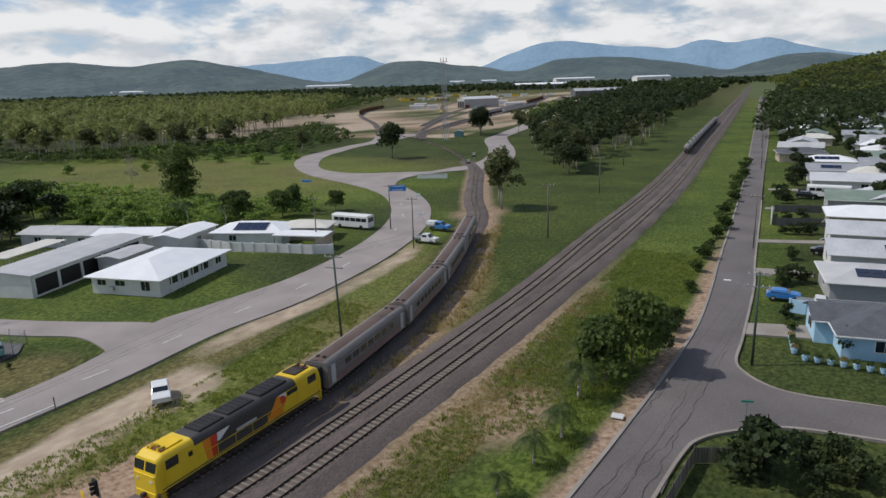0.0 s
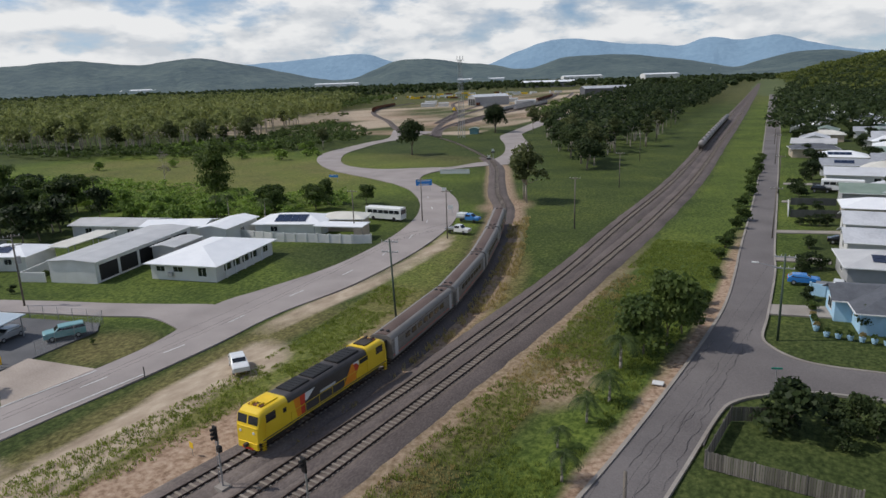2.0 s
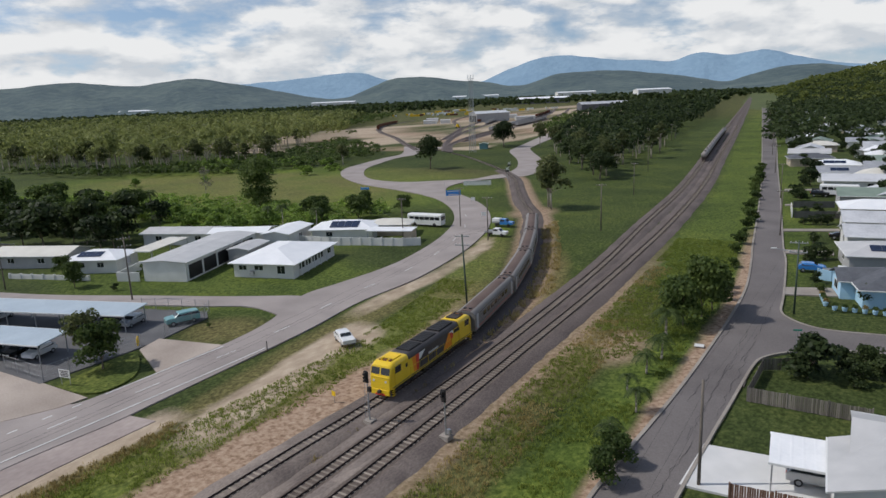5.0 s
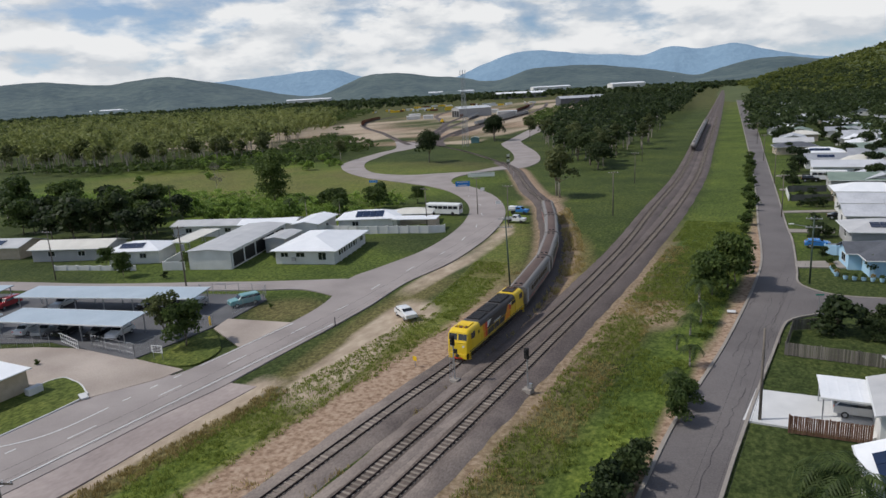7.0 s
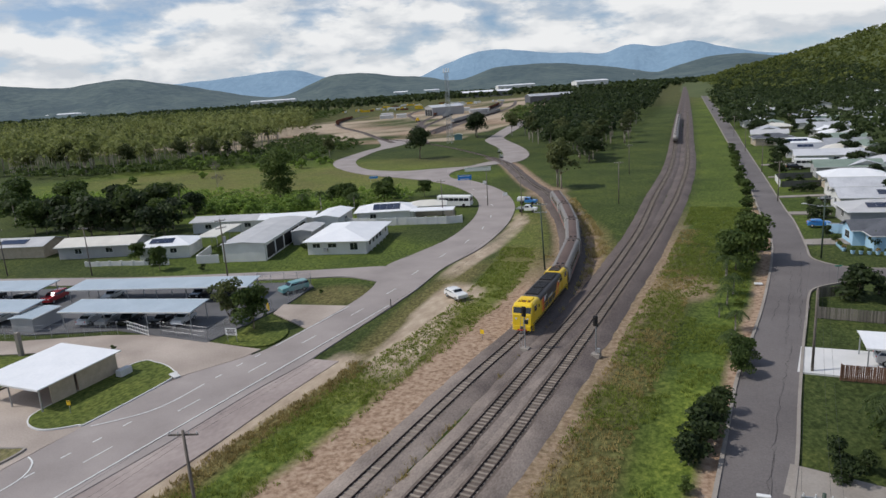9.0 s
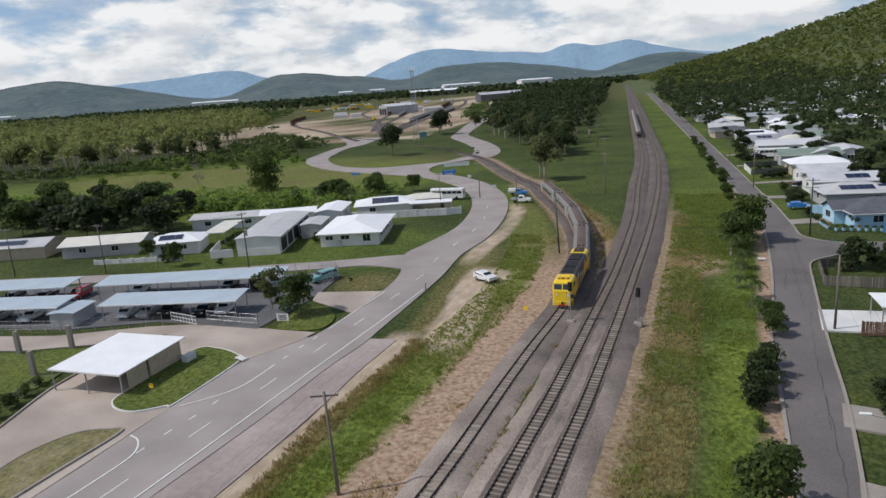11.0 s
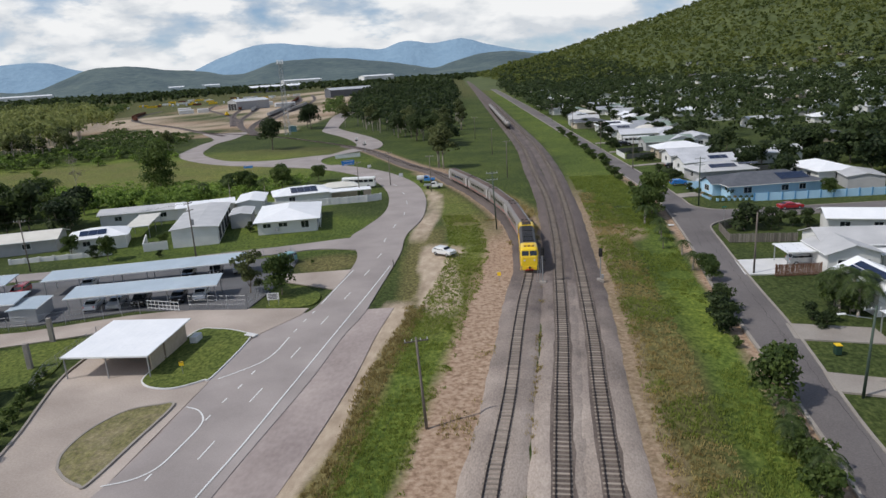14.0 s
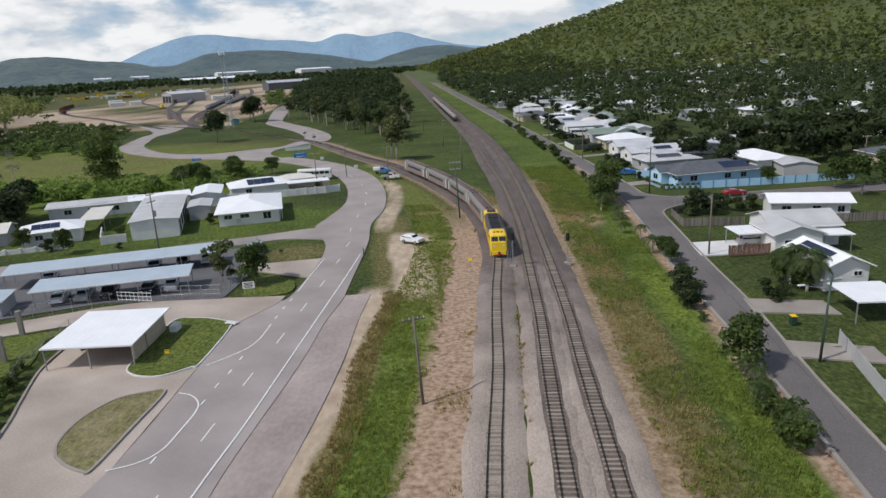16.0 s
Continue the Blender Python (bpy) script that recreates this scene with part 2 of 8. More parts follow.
def leaf(name, low, high, **kw):
    m = material(name, low, high, kw.pop("scale", 0.25), 0.6, spec=0.25, island=kw.pop("island", 0.35), random_object=kw.pop("ro", 0.25), fine=0.2, bump_scale=1.2)
    nt = m.node_tree
    bsdf, out = nt.nodes["Principled BSDF"], nt.nodes["Material Output"]
    thin, mix = nt.nodes.new("ShaderNodeBsdfTranslucent"), nt.nodes.new("ShaderNodeMixShader")
    mix.inputs["Fac"].default_value = 0.48
    nt.links.new(bsdf.inputs["Base Color"].links[0].from_socket, thin.inputs["Color"])
    nt.links.new(bsdf.outputs[0], mix.inputs[1])
    nt.links.new(thin.outputs[0], mix.inputs[2])
    nt.links.new(mix.outputs[0], out.inputs["Surface"])
    return m


LEAF_GUM = leaf("gum_leaves", (0.060, 0.078, 0.028), (0.180, 0.200, 0.075))
LEAF_DARK = leaf("dark_leaves", (0.024, 0.040, 0.015), (0.078, 0.108, 0.036))
LEAF_MID = leaf("green_leaves", (0.046, 0.076, 0.019), (0.135, 0.185, 0.046))
LEAF_BRIGHT = leaf("bright_scrub_leaves", (0.085, 0.150, 0.026), (0.290, 0.400, 0.080))
LEAF_PALM = leaf("palm_fronds", (0.035, 0.060, 0.016), (0.110, 0.150, 0.045))
LEAF_WOOD = leaf("woodland_leaves", (0.085, 0.112, 0.034), (0.290, 0.315, 0.105), scale=0.10, island=0.22)
LEAF_HILL = leaf("hill_leaves", (0.070, 0.095, 0.022), (0.200, 0.222, 0.056), scale=0.012, island=0.25)
LEAF_BARE = leaf("bare_twigs", (0.16, 0.14, 0.12), (0.28, 0.25, 0.22))
LEAF_DRY = leaf("dry_grass_blades", (0.22, 0.165, 0.060), (0.48, 0.385, 0.160), scale=0.3)
BLADES = leaf("green_grass_blades", (0.140, 0.185, 0.030), (0.30, 0.345, 0.075), scale=0.3)


def ground_material():
    m = bpy.data.materials.new("ground_cover")
    m.use_nodes = True
    nt = m.node_tree
    bsdf = nt.nodes["Principled BSDF"]
    bsdf.inputs["Roughness"].default_value = 0.95
    bsdf.inputs["Specular IOR Level"].default_value = 0.15
    co = nt.nodes.new("ShaderNodeTexCoord")

    def noise_node(scale, detail=5, squash=(1, 1, 1)):
        mp = nt.nodes.new("ShaderNodeMapping")
        mp.inputs["Scale"].default_value = squash
        n = nt.nodes.new("ShaderNodeTexNoise")
        n.inputs["Scale"].default_value, n.inputs["Detail"].default_value = scale, detail
        n.inputs["Roughness"].default_value = 0.62
        nt.links.new(co.outputs["Object"], mp.inputs["Vector"])
        nt.links.new(mp.outputs["Vector"], n.inputs["Vector"])
        return n.outputs["Fac"]

    def ramp(fac, stops):
        r = nt.nodes.new("ShaderNodeValToRGB")
        while len(r.color_ramp.elements) < len(stops):
            r.color_ramp.elements.new(0.5)
        for e, (p, c) in zip(r.color_ramp.elements, stops):
            e.position, e.color = p, (*c, 1)
        nt.links.new(fac, r.inputs["Fac"])
        return r.outputs["Color"]

    def attr(name):
        a = nt.nodes.new("ShaderNodeAttribute")
        a.attribute_name = name
        return a.outputs["Fac"]

    def math_node(op, a, b):
        n = nt.nodes.new("ShaderNodeMath")
        n.operation = op
        n.use_clamp = True
        for i, v in enumerate((a, b)):
            if isinstance(v, float):
                n.inputs[i].default_value = v
            else:
                nt.links.new(v, n.inputs[i])
        return n.outputs[0]

    def mix(fac, a, b):
        n = nt.nodes.new("ShaderNodeMix")
        n.data_type = 'RGBA'
        nt.links.new(fac, n.inputs["Factor"])
        nt.links.new(a, n.inputs["A"])
        nt.links.new(b, n.inputs["B"])
        return n.outputs["Result"]

    fine = noise_node(2.4, 9, (1, 0.7, 1))
    mid = noise_node(0.16, 5)
    tuft = noise_node(4.5, 3)
    green = ramp(fine, [(0.36, (0.028, 0.042, 0.010)), (0.5, (0.052, 0.072, 0.020)), (0.66, (0.100, 0.120, 0.036))])
    lush = ramp(fine, [(0.36, (0.055, 0.085, 0.013)), (0.5, (0.105, 0.150, 0.026)), (0.66, (0.190, 0.235, 0.045))])
    dry = ramp(fine, [(0.34, (0.085, 0.070, 0.028)), (0.5, (0.165, 0.138, 0.056)), (0.68, (0.280, 0.235, 0.100))])
    soil = ramp(noise_node(1.8, 8), [(0.32, (0.190, 0.120, 0.078)), (0.5, (0.345, 0.240, 0.165)), (0.70, (0.480, 0.365, 0.268))])
    sand = ramp(noise_node(0.6, 7, (1, 0.5, 1)), [(0.28, (0.300, 0.230, 0.165)), (0.55, (0.450, 0.360, 0.265)), (0.75, (0.560, 0.470, 0.360))])

    def sharpen(a, hard=3.0):
        broken = math_node('ADD', a, math_node('SUBTRACT', math_node('MULTIPLY', mid, 0.55), 0.275))
        broken = math_node('ADD', broken, math_node('SUBTRACT', math_node('MULTIPLY', tuft, 0.5), 0.25))
        n = nt.nodes.new("ShaderNodeMapRange")
        n.inputs["From Min"].default_value, n.inputs["From Max"].default_value = 0.5 - 0.5 / hard, 0.5 + 0.5 / hard
        nt.links.new(broken, n.inputs["Value"])
        return n.outputs["Result"]

    broad = ramp(noise_node(0.045, 6), [(0.32, (0.55, 0.60, 0.62)), (0.5, (0.95, 0.95, 0.95)), (0.68, (1.35, 1.22, 1.10))])
    c = mix(sharpen(attr("lush"), 1.6), green, lush)
    mul = nt.nodes.new("ShaderNodeMix")
    mul.data_type, mul.blend_type = 'RGBA', 'MULTIPLY'
    mul.inputs["Factor"].default_value = 0.85
    nt.links.new(c, mul.inputs["A"])
    nt.links.new(broad, mul.inputs["B"])
    c = mul.outputs["Result"]
    c = mix(sharpen(attr("dry"), 1.5), c, dry)
    c = mix(sharpen(attr("soil"), 1.7), c, soil)
    c = mix(sharpen(attr("sand"), 2.6), c, sand)
    nt.links.new(c, bsdf.inputs["Base Color"])
    bp = nt.nodes.new("ShaderNodeBump")
    bp.inputs["Strength"].default_value, bp.inputs["Distance"].default_value = 0.6, 0.12
    nt.links.new(tuft, bp.inputs["Height"])
    nt.links.new(bp.outputs["Normal"], bsdf.inputs["Normal"])
    return m


GROUND = ground_material()
HILLSIDE = material("forested_hillside", (0.050, 0.070, 0.018), (0.105, 0.125, 0.036), 0.012, 0.95, bump=1.0, bump_scale=0.09, fine=0.45)


# Distance haze is put into the material as a faint blue emission.
def haze_glow_material(name, low, high, haze_glow, strength):
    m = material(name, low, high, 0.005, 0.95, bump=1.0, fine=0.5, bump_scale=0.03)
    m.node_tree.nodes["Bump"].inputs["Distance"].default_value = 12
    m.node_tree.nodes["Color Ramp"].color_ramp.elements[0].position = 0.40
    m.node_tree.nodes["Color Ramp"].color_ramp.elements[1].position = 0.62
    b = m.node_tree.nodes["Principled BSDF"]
    b.inputs["Emission Color"].default_value = (*haze_glow, 1)
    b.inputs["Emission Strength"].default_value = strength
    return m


FAR_HILL = haze_glow_material("far_wooded_hills", (0.022, 0.036, 0.026), (0.078, 0.098, 0.070), (0.28, 0.42, 0.60), 0.17)
FAR_RANGE = haze_glow_material("hazy_blue_range", (0.06, 0.10, 0.14), (0.10, 0.15, 0.19), (0.30, 0.46, 0.66), 0.60)


# ---------- building tools ----------
def catmull(pts, n=8):
    p = [np.array(q, float) for q in pts]
    p = [2 * p[0] - p[1]] + p + [2 * p[-1] - p[-2]]
    out = []
    for i in range(1, len(p) - 2):
        for k in range(n):
            t = k / n
            a, b, c, d = p[i - 1:i + 3]
            out.append(0.5 * (2 * b + (c - a) * t + (2 * a - 5 * b + 4 * c - d) * t * t + (3 * b - a - 3 * c + d) * t ** 3))
    out.append(p[-2])
    return np.array(out)


def even(pts, step):
    """Points at even steps along a curve, with the heading at each."""
    seg = np.linalg.norm(np.diff(pts, axis=0), axis=1)
    s = np.r_[0, np.cumsum(seg)]
    at = np.arange(0, s[-1], step)
    q = np.c_[np.interp(at, s, pts[:, 0]), np.interp(at, s, pts[:, 1])]
    e = np.c_[np.interp(at + 0.3, s, pts[:, 0]), np.interp(at + 0.3, s, pts[:, 1])] - np.c_[np.interp(at - 0.3, s, pts[:, 0]), np.interp(at - 0.3, s, pts[:, 1])]
    return q, np.arctan2(e[:, 1], e[:, 0])


def finish(name, bm, mat, smooth=False):
    me = bpy.data.meshes.new(name)
    bm.to_mesh(me)
    bm.free()
    me.materials.append(mat)
    if smooth:
        me.shade_smooth()
    return new(name, me)


def raw(name, verts, faces, mat, smooth=False):
    me = bpy.data.meshes.new(name)
    me.from_pydata(verts, [], faces)
    me.materials.append(mat)
    if smooth:
        me.shade_smooth()
    return new(name, me)


def part(name, bm, mat, parent, label="", smooth=False):
    ob = finish(name, bm, mat, smooth)
    ob.parent = parent
    if label:
        ob["label"] = label
    return ob


def thing(name, label, category, m=None, group=""):
    ob = new(name)
    ob.empty_display_size = 0.3
    if m is not None:
        ob.matrix_basis = m
    return tagged(ob, label, category, group)


def box(bm, c, s, rz=0.0, taper=1.0, ry=0.0, rx=0.0):
    """A box with its middle at c; taper narrows its top."""
    r = bmesh.ops.create_cube(bm, size=1.0)
    for v in r["verts"]:
        k = taper if v.co.z > 0 else 1.0
        v.co = Vector((v.co.x * s[0] * k, v.co.y * s[1] * k, v.co.z * s[2]))
    bmesh.ops.transform(bm, matrix=pose(*c, rx, ry, rz), verts=r["verts"])
    return r["verts"]


def rounded(bm, c, s, r=0.05, rz=0.0, seg=2, taper=1.0):
    verts = box(bm, (0, 0, 0), s, 0, taper)
    edges = list({e for v in verts for e in v.link_edges})
    res = bmesh.ops.bevel(bm, geom=edges, offset=r, segments=seg, affect='EDGES', profile=0.6)
    vs = list({v for f in res["faces"] for v in f.verts} | {v for v in verts if v.is_valid})
    bmesh.ops.transform(bm, matrix=pose(*c, 0, 0, rz), verts=vs)


def rod(bm, a, b, r0, r1=None, n=8):
    a, b = Vector(a), Vector(b)
    r1 = r0 if r1 is None else r1
    d = b - a
    res = bmesh.ops.create_cone(bm, cap_ends=True, segments=n, radius1=r0, radius2=r1, depth=d.length)
    q = Vector((0, 0, 1)).rotation_difference(d.normalized())
    bmesh.ops.transform(bm, matrix=Matrix.Translation((a + b) / 2) @ q.to_matrix().to_4x4(), verts=res["verts"])


def prism(bm, pts, z0, z1):
    """A flat piece of the outline pts from z0 to z1."""
    lo = [bm.verts.new((x, y, z0)) for x, y in pts]
    hi = [bm.verts.new((x, y, z1)) for x, y in pts]
    area = sum(pts[i - 1][0] * pts[i][1] - pts[i][0] * pts[i - 1][1] for i in range(len(pts)))
    if area < 0:
        lo.reverse(), hi.reverse()
    bm.faces.new(hi)
    for i in range(len(lo)):
        bm.faces.new((lo[i - 1], lo[i], hi[i], hi[i - 1]))


def sheet(name, pts, z, mat, label, category, smooth=4, kind="structure", close=True):
    p = list(pts) + [pts[0]]
    c = catmull(p, smooth)[:-1] if smooth > 1 else np.array(pts)
    bm = bmesh.new()
    prism(bm, [tuple(q) for q in c], -0.15, z)
    bm.normal_update()
    bmesh.ops.triangulate(bm, faces=[f for f in bm.faces if len(f.verts) > 4])
    return tagged(finish(name, bm, mat), label, category, kind=kind)


def ribbon(name, pairs, z, mat, label, category, n=6, kind="structure"):
    l = catmull([p[0] for p in pairs], n)
    r = catmull([p[1] for p in pairs], n)
    bm = bmesh.new()
    rows = []
    for a, b in zip(l, r):
        row = [bm.verts.new((*(a + (b - a) * k / 4), z + 0.04 * (1 - abs(k - 2) / 2))) for k in range(5)]
        rows.append([bm.verts.new((*a, -0.2))] + row + [bm.verts.new((*b, -0.2))])
    for p, q in zip(rows, rows[1:]):
        for i in range(6):
            bm.faces.new((p[i], p[i + 1], q[i + 1], q[i]))
    bmesh.ops.recalc_face_normals(bm, faces=bm.faces[:])
    if sum(f.normal.z for f in bm.faces) < 0:
        bmesh.ops.reverse_faces(bm, faces=bm.faces[:])
    return tagged(finish(name, bm, mat), label, category, kind=kind)


def line_strip(name, pts, width, z, mat, label, parent=None):
    c = catmull(pts, 6) if len(pts) > 2 else np.array(pts, float)
    bm = bmesh.new()
    prev = None
    for i in range(len(c)):
        d = c[min(i + 1, len(c) - 1)] - c[max(i - 1, 0)]
        nrm = np.array([-d[1], d[0]]) / np.linalg.norm(d) * width / 2
        cur = (bm.verts.new((*(c[i] + nrm), z)), bm.verts.new((*(c[i] - nrm), z)))
        if prev:
            bm.faces.new((prev[1], cur[1], cur[0], prev[0]))
        prev = cur
    ob = tagged(finish(name, bm, mat), label, "road marking", "road markings")
    return ob


rng = np.random.default_rng(7)


def fbm(x, y, scale, seed, octaves=4):
    """Smooth noise in 0..1 on arrays."""
    r = np.random.default_rng(seed)
    out, amp, tot = np.zeros_like(x), 1.0, 0.0
    for o in range(octaves):
        g = r.random((64, 64))
        u, v = x / scale * 2 ** o, y / scale * 2 ** o
        i, j = np.floor(u).astype(int), np.floor(v).astype(int)
        fu, fv = u - i, v - j
        fu, fv = fu * fu * (3 - 2 * fu), fv * fv * (3 - 2 * fv)
        i0, i1, j0, j1 = i % 64, (i + 1) % 64, j % 64, (j + 1) % 64
        out += amp * ((g[i0, j0] * (1 - fu) + g[i1, j0] * fu) * (1 - fv) + (g[i0, j1] * (1 - fu) + g[i1, j1] * fu) * fv)
        tot += amp
        amp *= 0.5
    return out / tot


# ---------- the plan ----------
TRACK_1 = catmull([(-50.2, -66), (-48.8, -42), (-47.5, -24.4), (-46.9, -18.2), (-46.0, -8.1), (-45.2, 5), (-44.3, 17), (-43.5, 25), (-43.0, 32), (-42.9, 42),
                   (-43.4, 52), (-44.6, 62), (-46.9, 75), (-52.6, 95), (-62.5, 122), (-69, 138), (-79, 156), (-91, 181), (-103, 206), (-117.5, 228), (-136, 252), (-163, 284), (-190, 310), (-240, 352)], 6)
TRACK_2 = catmull([(-45, -66), (-42, -23), (-40.9, -8), (-39.9, 5), (-38.7, 27), (-37.6, 50), (-37.2, 80), (-37.5, 100), (-38.8, 130), (-41.3, 202), (-51, 330), (-60, 450), (-97, 950), (-135, 1450)], 8)
TRACK_3 = catmull([(-41, -66), (-38.2, -22.5), (-37.3, -8), (-36.4, 5), (-35.4, 27), (-34.6, 50), (-33.8, 75), (-33.5, 105), (-33.8, 140), (-36.1, 200), (-43.5, 300), (-54.5, 450), (-93, 950), (-131, 1450)], 8)


def side(x, y, curve):
    """How far right of a curve that runs along y."""
    return x - np.interp(y, curve[:, 1], curve[:, 0])


def band(v, lo, hi, soft):
    return np.clip((v - lo) / soft + 0.5, 0, 1) * np.clip((hi - v) / soft + 0.5, 0, 1)


def inside(x, y, cx, cy, rx, ry, soft=0.4):
    d = np.sqrt(((x - cx) / rx) ** 2 + ((y - cy) / ry) ** 2)
    return np.clip((1 - d) / soft + 0.5, 0, 1)


def ground_cover(x, y):
    d1, d2, d3 = side(x, y, TRACK_1), side(x, y, TRACK_2), side(x, y, TRACK_3)
    ew = np.interp(y, [-70, -24, 16, 40, 60, 80, 100, 130], [-70, -64, -62, -65, -66, -65, -67, -77])   # east edge of the main road
    er = x - ew
    bl = np.interp(y, [-45, -23, 7, 36, 56, 87, 118, 166, 247, 461], [-23, -21, -18.7, -16, -14.4, -12.8, -14.6, -17.2, -22.7, -39])  # west edge of the street
    dl = bl - x
    n1, n2 = fbm(x, y, 14, 3), fbm(x, y, 5, 5)
    near = np.clip((160 - y) / 40, 0, 1)
    soil = band(d1, -7.0 - 2 * n1, -0.5, 2.0) * np.clip((75 - y) / 30, 0, 1) * 0.9
    soil = np.maximum(soil, band(d1, -4.0, 5.5, 2.5) * np.clip((y - 28) / 10, 0, 1) * np.clip((240 - y) / 30, 0, 1) * 0.72)
    soil = np.maximum(soil, band(d3, 1.5, 4.6 + 2 * n2, 2.0) * 0.6 * np.clip((140 - y) / 60, 0.25, 1))
    soil = np.maximum(soil, band(dl, -0.6, 1.5 + n2, 1.2) * np.clip((150 - y) / 40, 0, 1) * 0.85)
    soil = np.maximum(soil, inside(x, y, -24, 55, 3.2, 7, 0.8) * 0.62)
    soil = np.maximum(soil, inside(x, y, -70, 141, 6, 9, 0.8) * 0.7)
    sand = band(er, -1.5, 1.5 + 1.2 * n1, 1.2) * np.clip((22 - y) / 6, 0, 1) * 0.85
    sand = np.maximum(sand, band(er, 4.2 - 1.5 * n2, 9.0 + 1.5 * n1, 2.2) * band(y, 14, 50, 8) * 0.85)
    sand = np.maximum(sand, band(er, 0.0, 4.5, 1.5) * band(y, 50, 110, 12) * (0.35 + 0.5 * n1))
    sand = np.maximum(sand, inside(x, y, -57.5, 44, 4, 6, 0.6) * 0.7)
    yard = np.clip((y - 305 - 0.15 * (x + 250)) / 12, 0, 1) * np.clip((x + 470) / 40, 0, 1) * np.clip((-168 - 0.06 * (y - 300) - x) / 10, 0, 1) * np.clip((1500 - y) / 200, 0, 1)
    sand = np.maximum(sand, yard * np.clip(fbm(x, y, 55, 9) * 2.6 - 0.75, 0, 0.95))
    soil = np.maximum(soil, yard * np.clip(fbm(x, y, 40, 10) * 2.4 - 0.85, 0, 0.8))
    dry = band(d3, 3.0, 8.5 + 4 * n1, 3) * (0.15 + 0.8 * n1) * np.clip((95 - y) / 50, 0, 1)
    dry = np.maximum(dry, band(er, 0.5, 3.4 + 2 * n1, 1.8) * np.clip((20 - y) / 8, 0, 1) * 0.85)
    dry = np.maximum(dry, band(er, 0.5, 6.5 + 3 * n1, 2.2) * band(y, 14, 64, 10) * 0.6)
    dry = np.maximum(dry, inside(x, y, -148, 215, 38, 22, 0.5) * 0.35)
    dry = np.maximum(dry, inside(x, y, -200, 168, 85, 46, 0.6) * (0.2 + 0.5 * n1))
    dry = np.maximum(dry, inside(x, y, -77, 40, 6, 6, 0.8) * 0.6)
    dry = np.maximum(dry, band(d1, -14, -4, 4) * band(y, 5, 110, 10) * (0.1 + 0.75 * n1))
    dry = np.maximum(dry, band(d1, 2, 8, 3) * band(y, 38, 100, 14) * 0.8)
    lush = band(d2, -60, -2.5, 3) * band(d1, 4, 200, 3) * band(y, 70, 700, 14) * 0.24
    lush = np.maximum(lush, band(d3, 9 + 5 * n1, 30, 5) * np.clip((dl) / 3, 0, 1) * np.interp(y, [0, 45], [0.95, 0.62]))
    lush = np.maximum(lush, band(d3, 3, 30, 4) * np.clip((y - 70) / 30, 0, 1) * 0.5)
    lush = np.maximum(lush, band(d1, -14, -5.2, 2.5) * near * (0.45 + 0.5 * n2))
    lush = np.maximum(lush, inside(x, y, -130, 105, 45, 22, 0.6) * 0.9)
    lush = np.maximum(lush, inside(x, y, -200, 165, 100, 62, 0.5) * 0.95)
    lush = np.maximum(lush, inside(x, y, -104, 62, 40, 22, 0.4) * 0.5)
    far = np.clip((np.hypot(x + 40, y + 40) - 500) / 300, 0, 1)
    dry = np.maximum(dry, far * 0.35)
    return {"soil": soil, "sand": sand, "dry": dry, "lush": lush}


def stretch(lo, hi, step, out, growth=1.22):
    mid = list(np.arange(lo, hi, step))
    a, s = [], step
    v = lo
    while v > -out:
        s *= growth
        v -= s
        a.append(v)
    b, s = [], step
    v = mid[-1]
    while v < out:
        s *= growth
        v += s
        b.append(v)
    return np.array(a[::-1] + mid + b)


gx, gy = stretch(-230, 40, 1.4, 4800), stretch(-66, 300, 1.4, 4800)
X, Y = np.meshgrid(gx, gy)
shape = X.shape
x, y = X.ravel(), Y.ravel()
z = (fbm(x, y, 9, 21) - 0.5) * 0.22 - 0.03
z = np.where(np.abs(y) < 420, z - 0.12, z - 0.2)
idx = np.arange(len(x)).reshape(shape)
quads = np.stack([idx[:-1, :-1], idx[:-1, 1:], idx[1:, 1:], idx[1:, :-1]], -1).reshape(-1, 4)
ground = raw("ground", np.c_[x, y, z].tolist(), quads.tolist(), GROUND, True)
tagged(ground, "grass verges with dry patches and bare sandy soil", "ground", kind="structure")
for key, values in ground_cover(x, y).items():
    at = ground.data.attributes.new(key, 'FLOAT', 'POINT')
    at.data.foreach_set("value", np.clip(values, 0, 1).astype(np.float32))

# ---------- roads ----------
ribbon("road", [((-90, -66), (-74, -66)), ((-83, -44), (-67, -44)), ((-79.2, -24.6), (-64.1, -24.6)), ((-78.7, -6), (-62.7, -6.2)), ((-78.3, 6), (-62.5, 6)), ((-76, 15), (-61.9, 16.4))],
       -0.06, ASPHALT_OLD, "worn grey asphalt shoulder of the main road", "road")
MAIN = [((-90, -66), (-76, -66)), ((-84, -44), (-70.6, -44)), ((-79.0, -24.6), (-69.2, -24.6)), ((-78.5, -6), (-67.3, -6.2)), ((-78.0, 6), (-66.6, 6)), ((-74.5, 13.5), (-65.6, 14)), ((-73.0, 18.5), (-65.5, 20)), ((-72.2, 34.5), (-65.3, 36)),
        ((-73.2, 45), (-65.4, 46)), ((-77.3, 57), (-66.2, 58)), ((-76.2, 66), (-65, 70)), ((-74.6, 79), (-65.2, 81)), ((-75.7, 93), (-67, 97)), ((-78.8, 108), (-71.4, 116)), ((-84.5, 124), (-78, 132)), ((-93.5, 139.5), (-86, 145.5)), ((-105.7, 154), (-96, 157.5)), ((-117, 162.5), (-107, 168))]
ribbon("road", MAIN, 0.030, ASPHALT, "grey asphalt main road curving past the railway", "road")
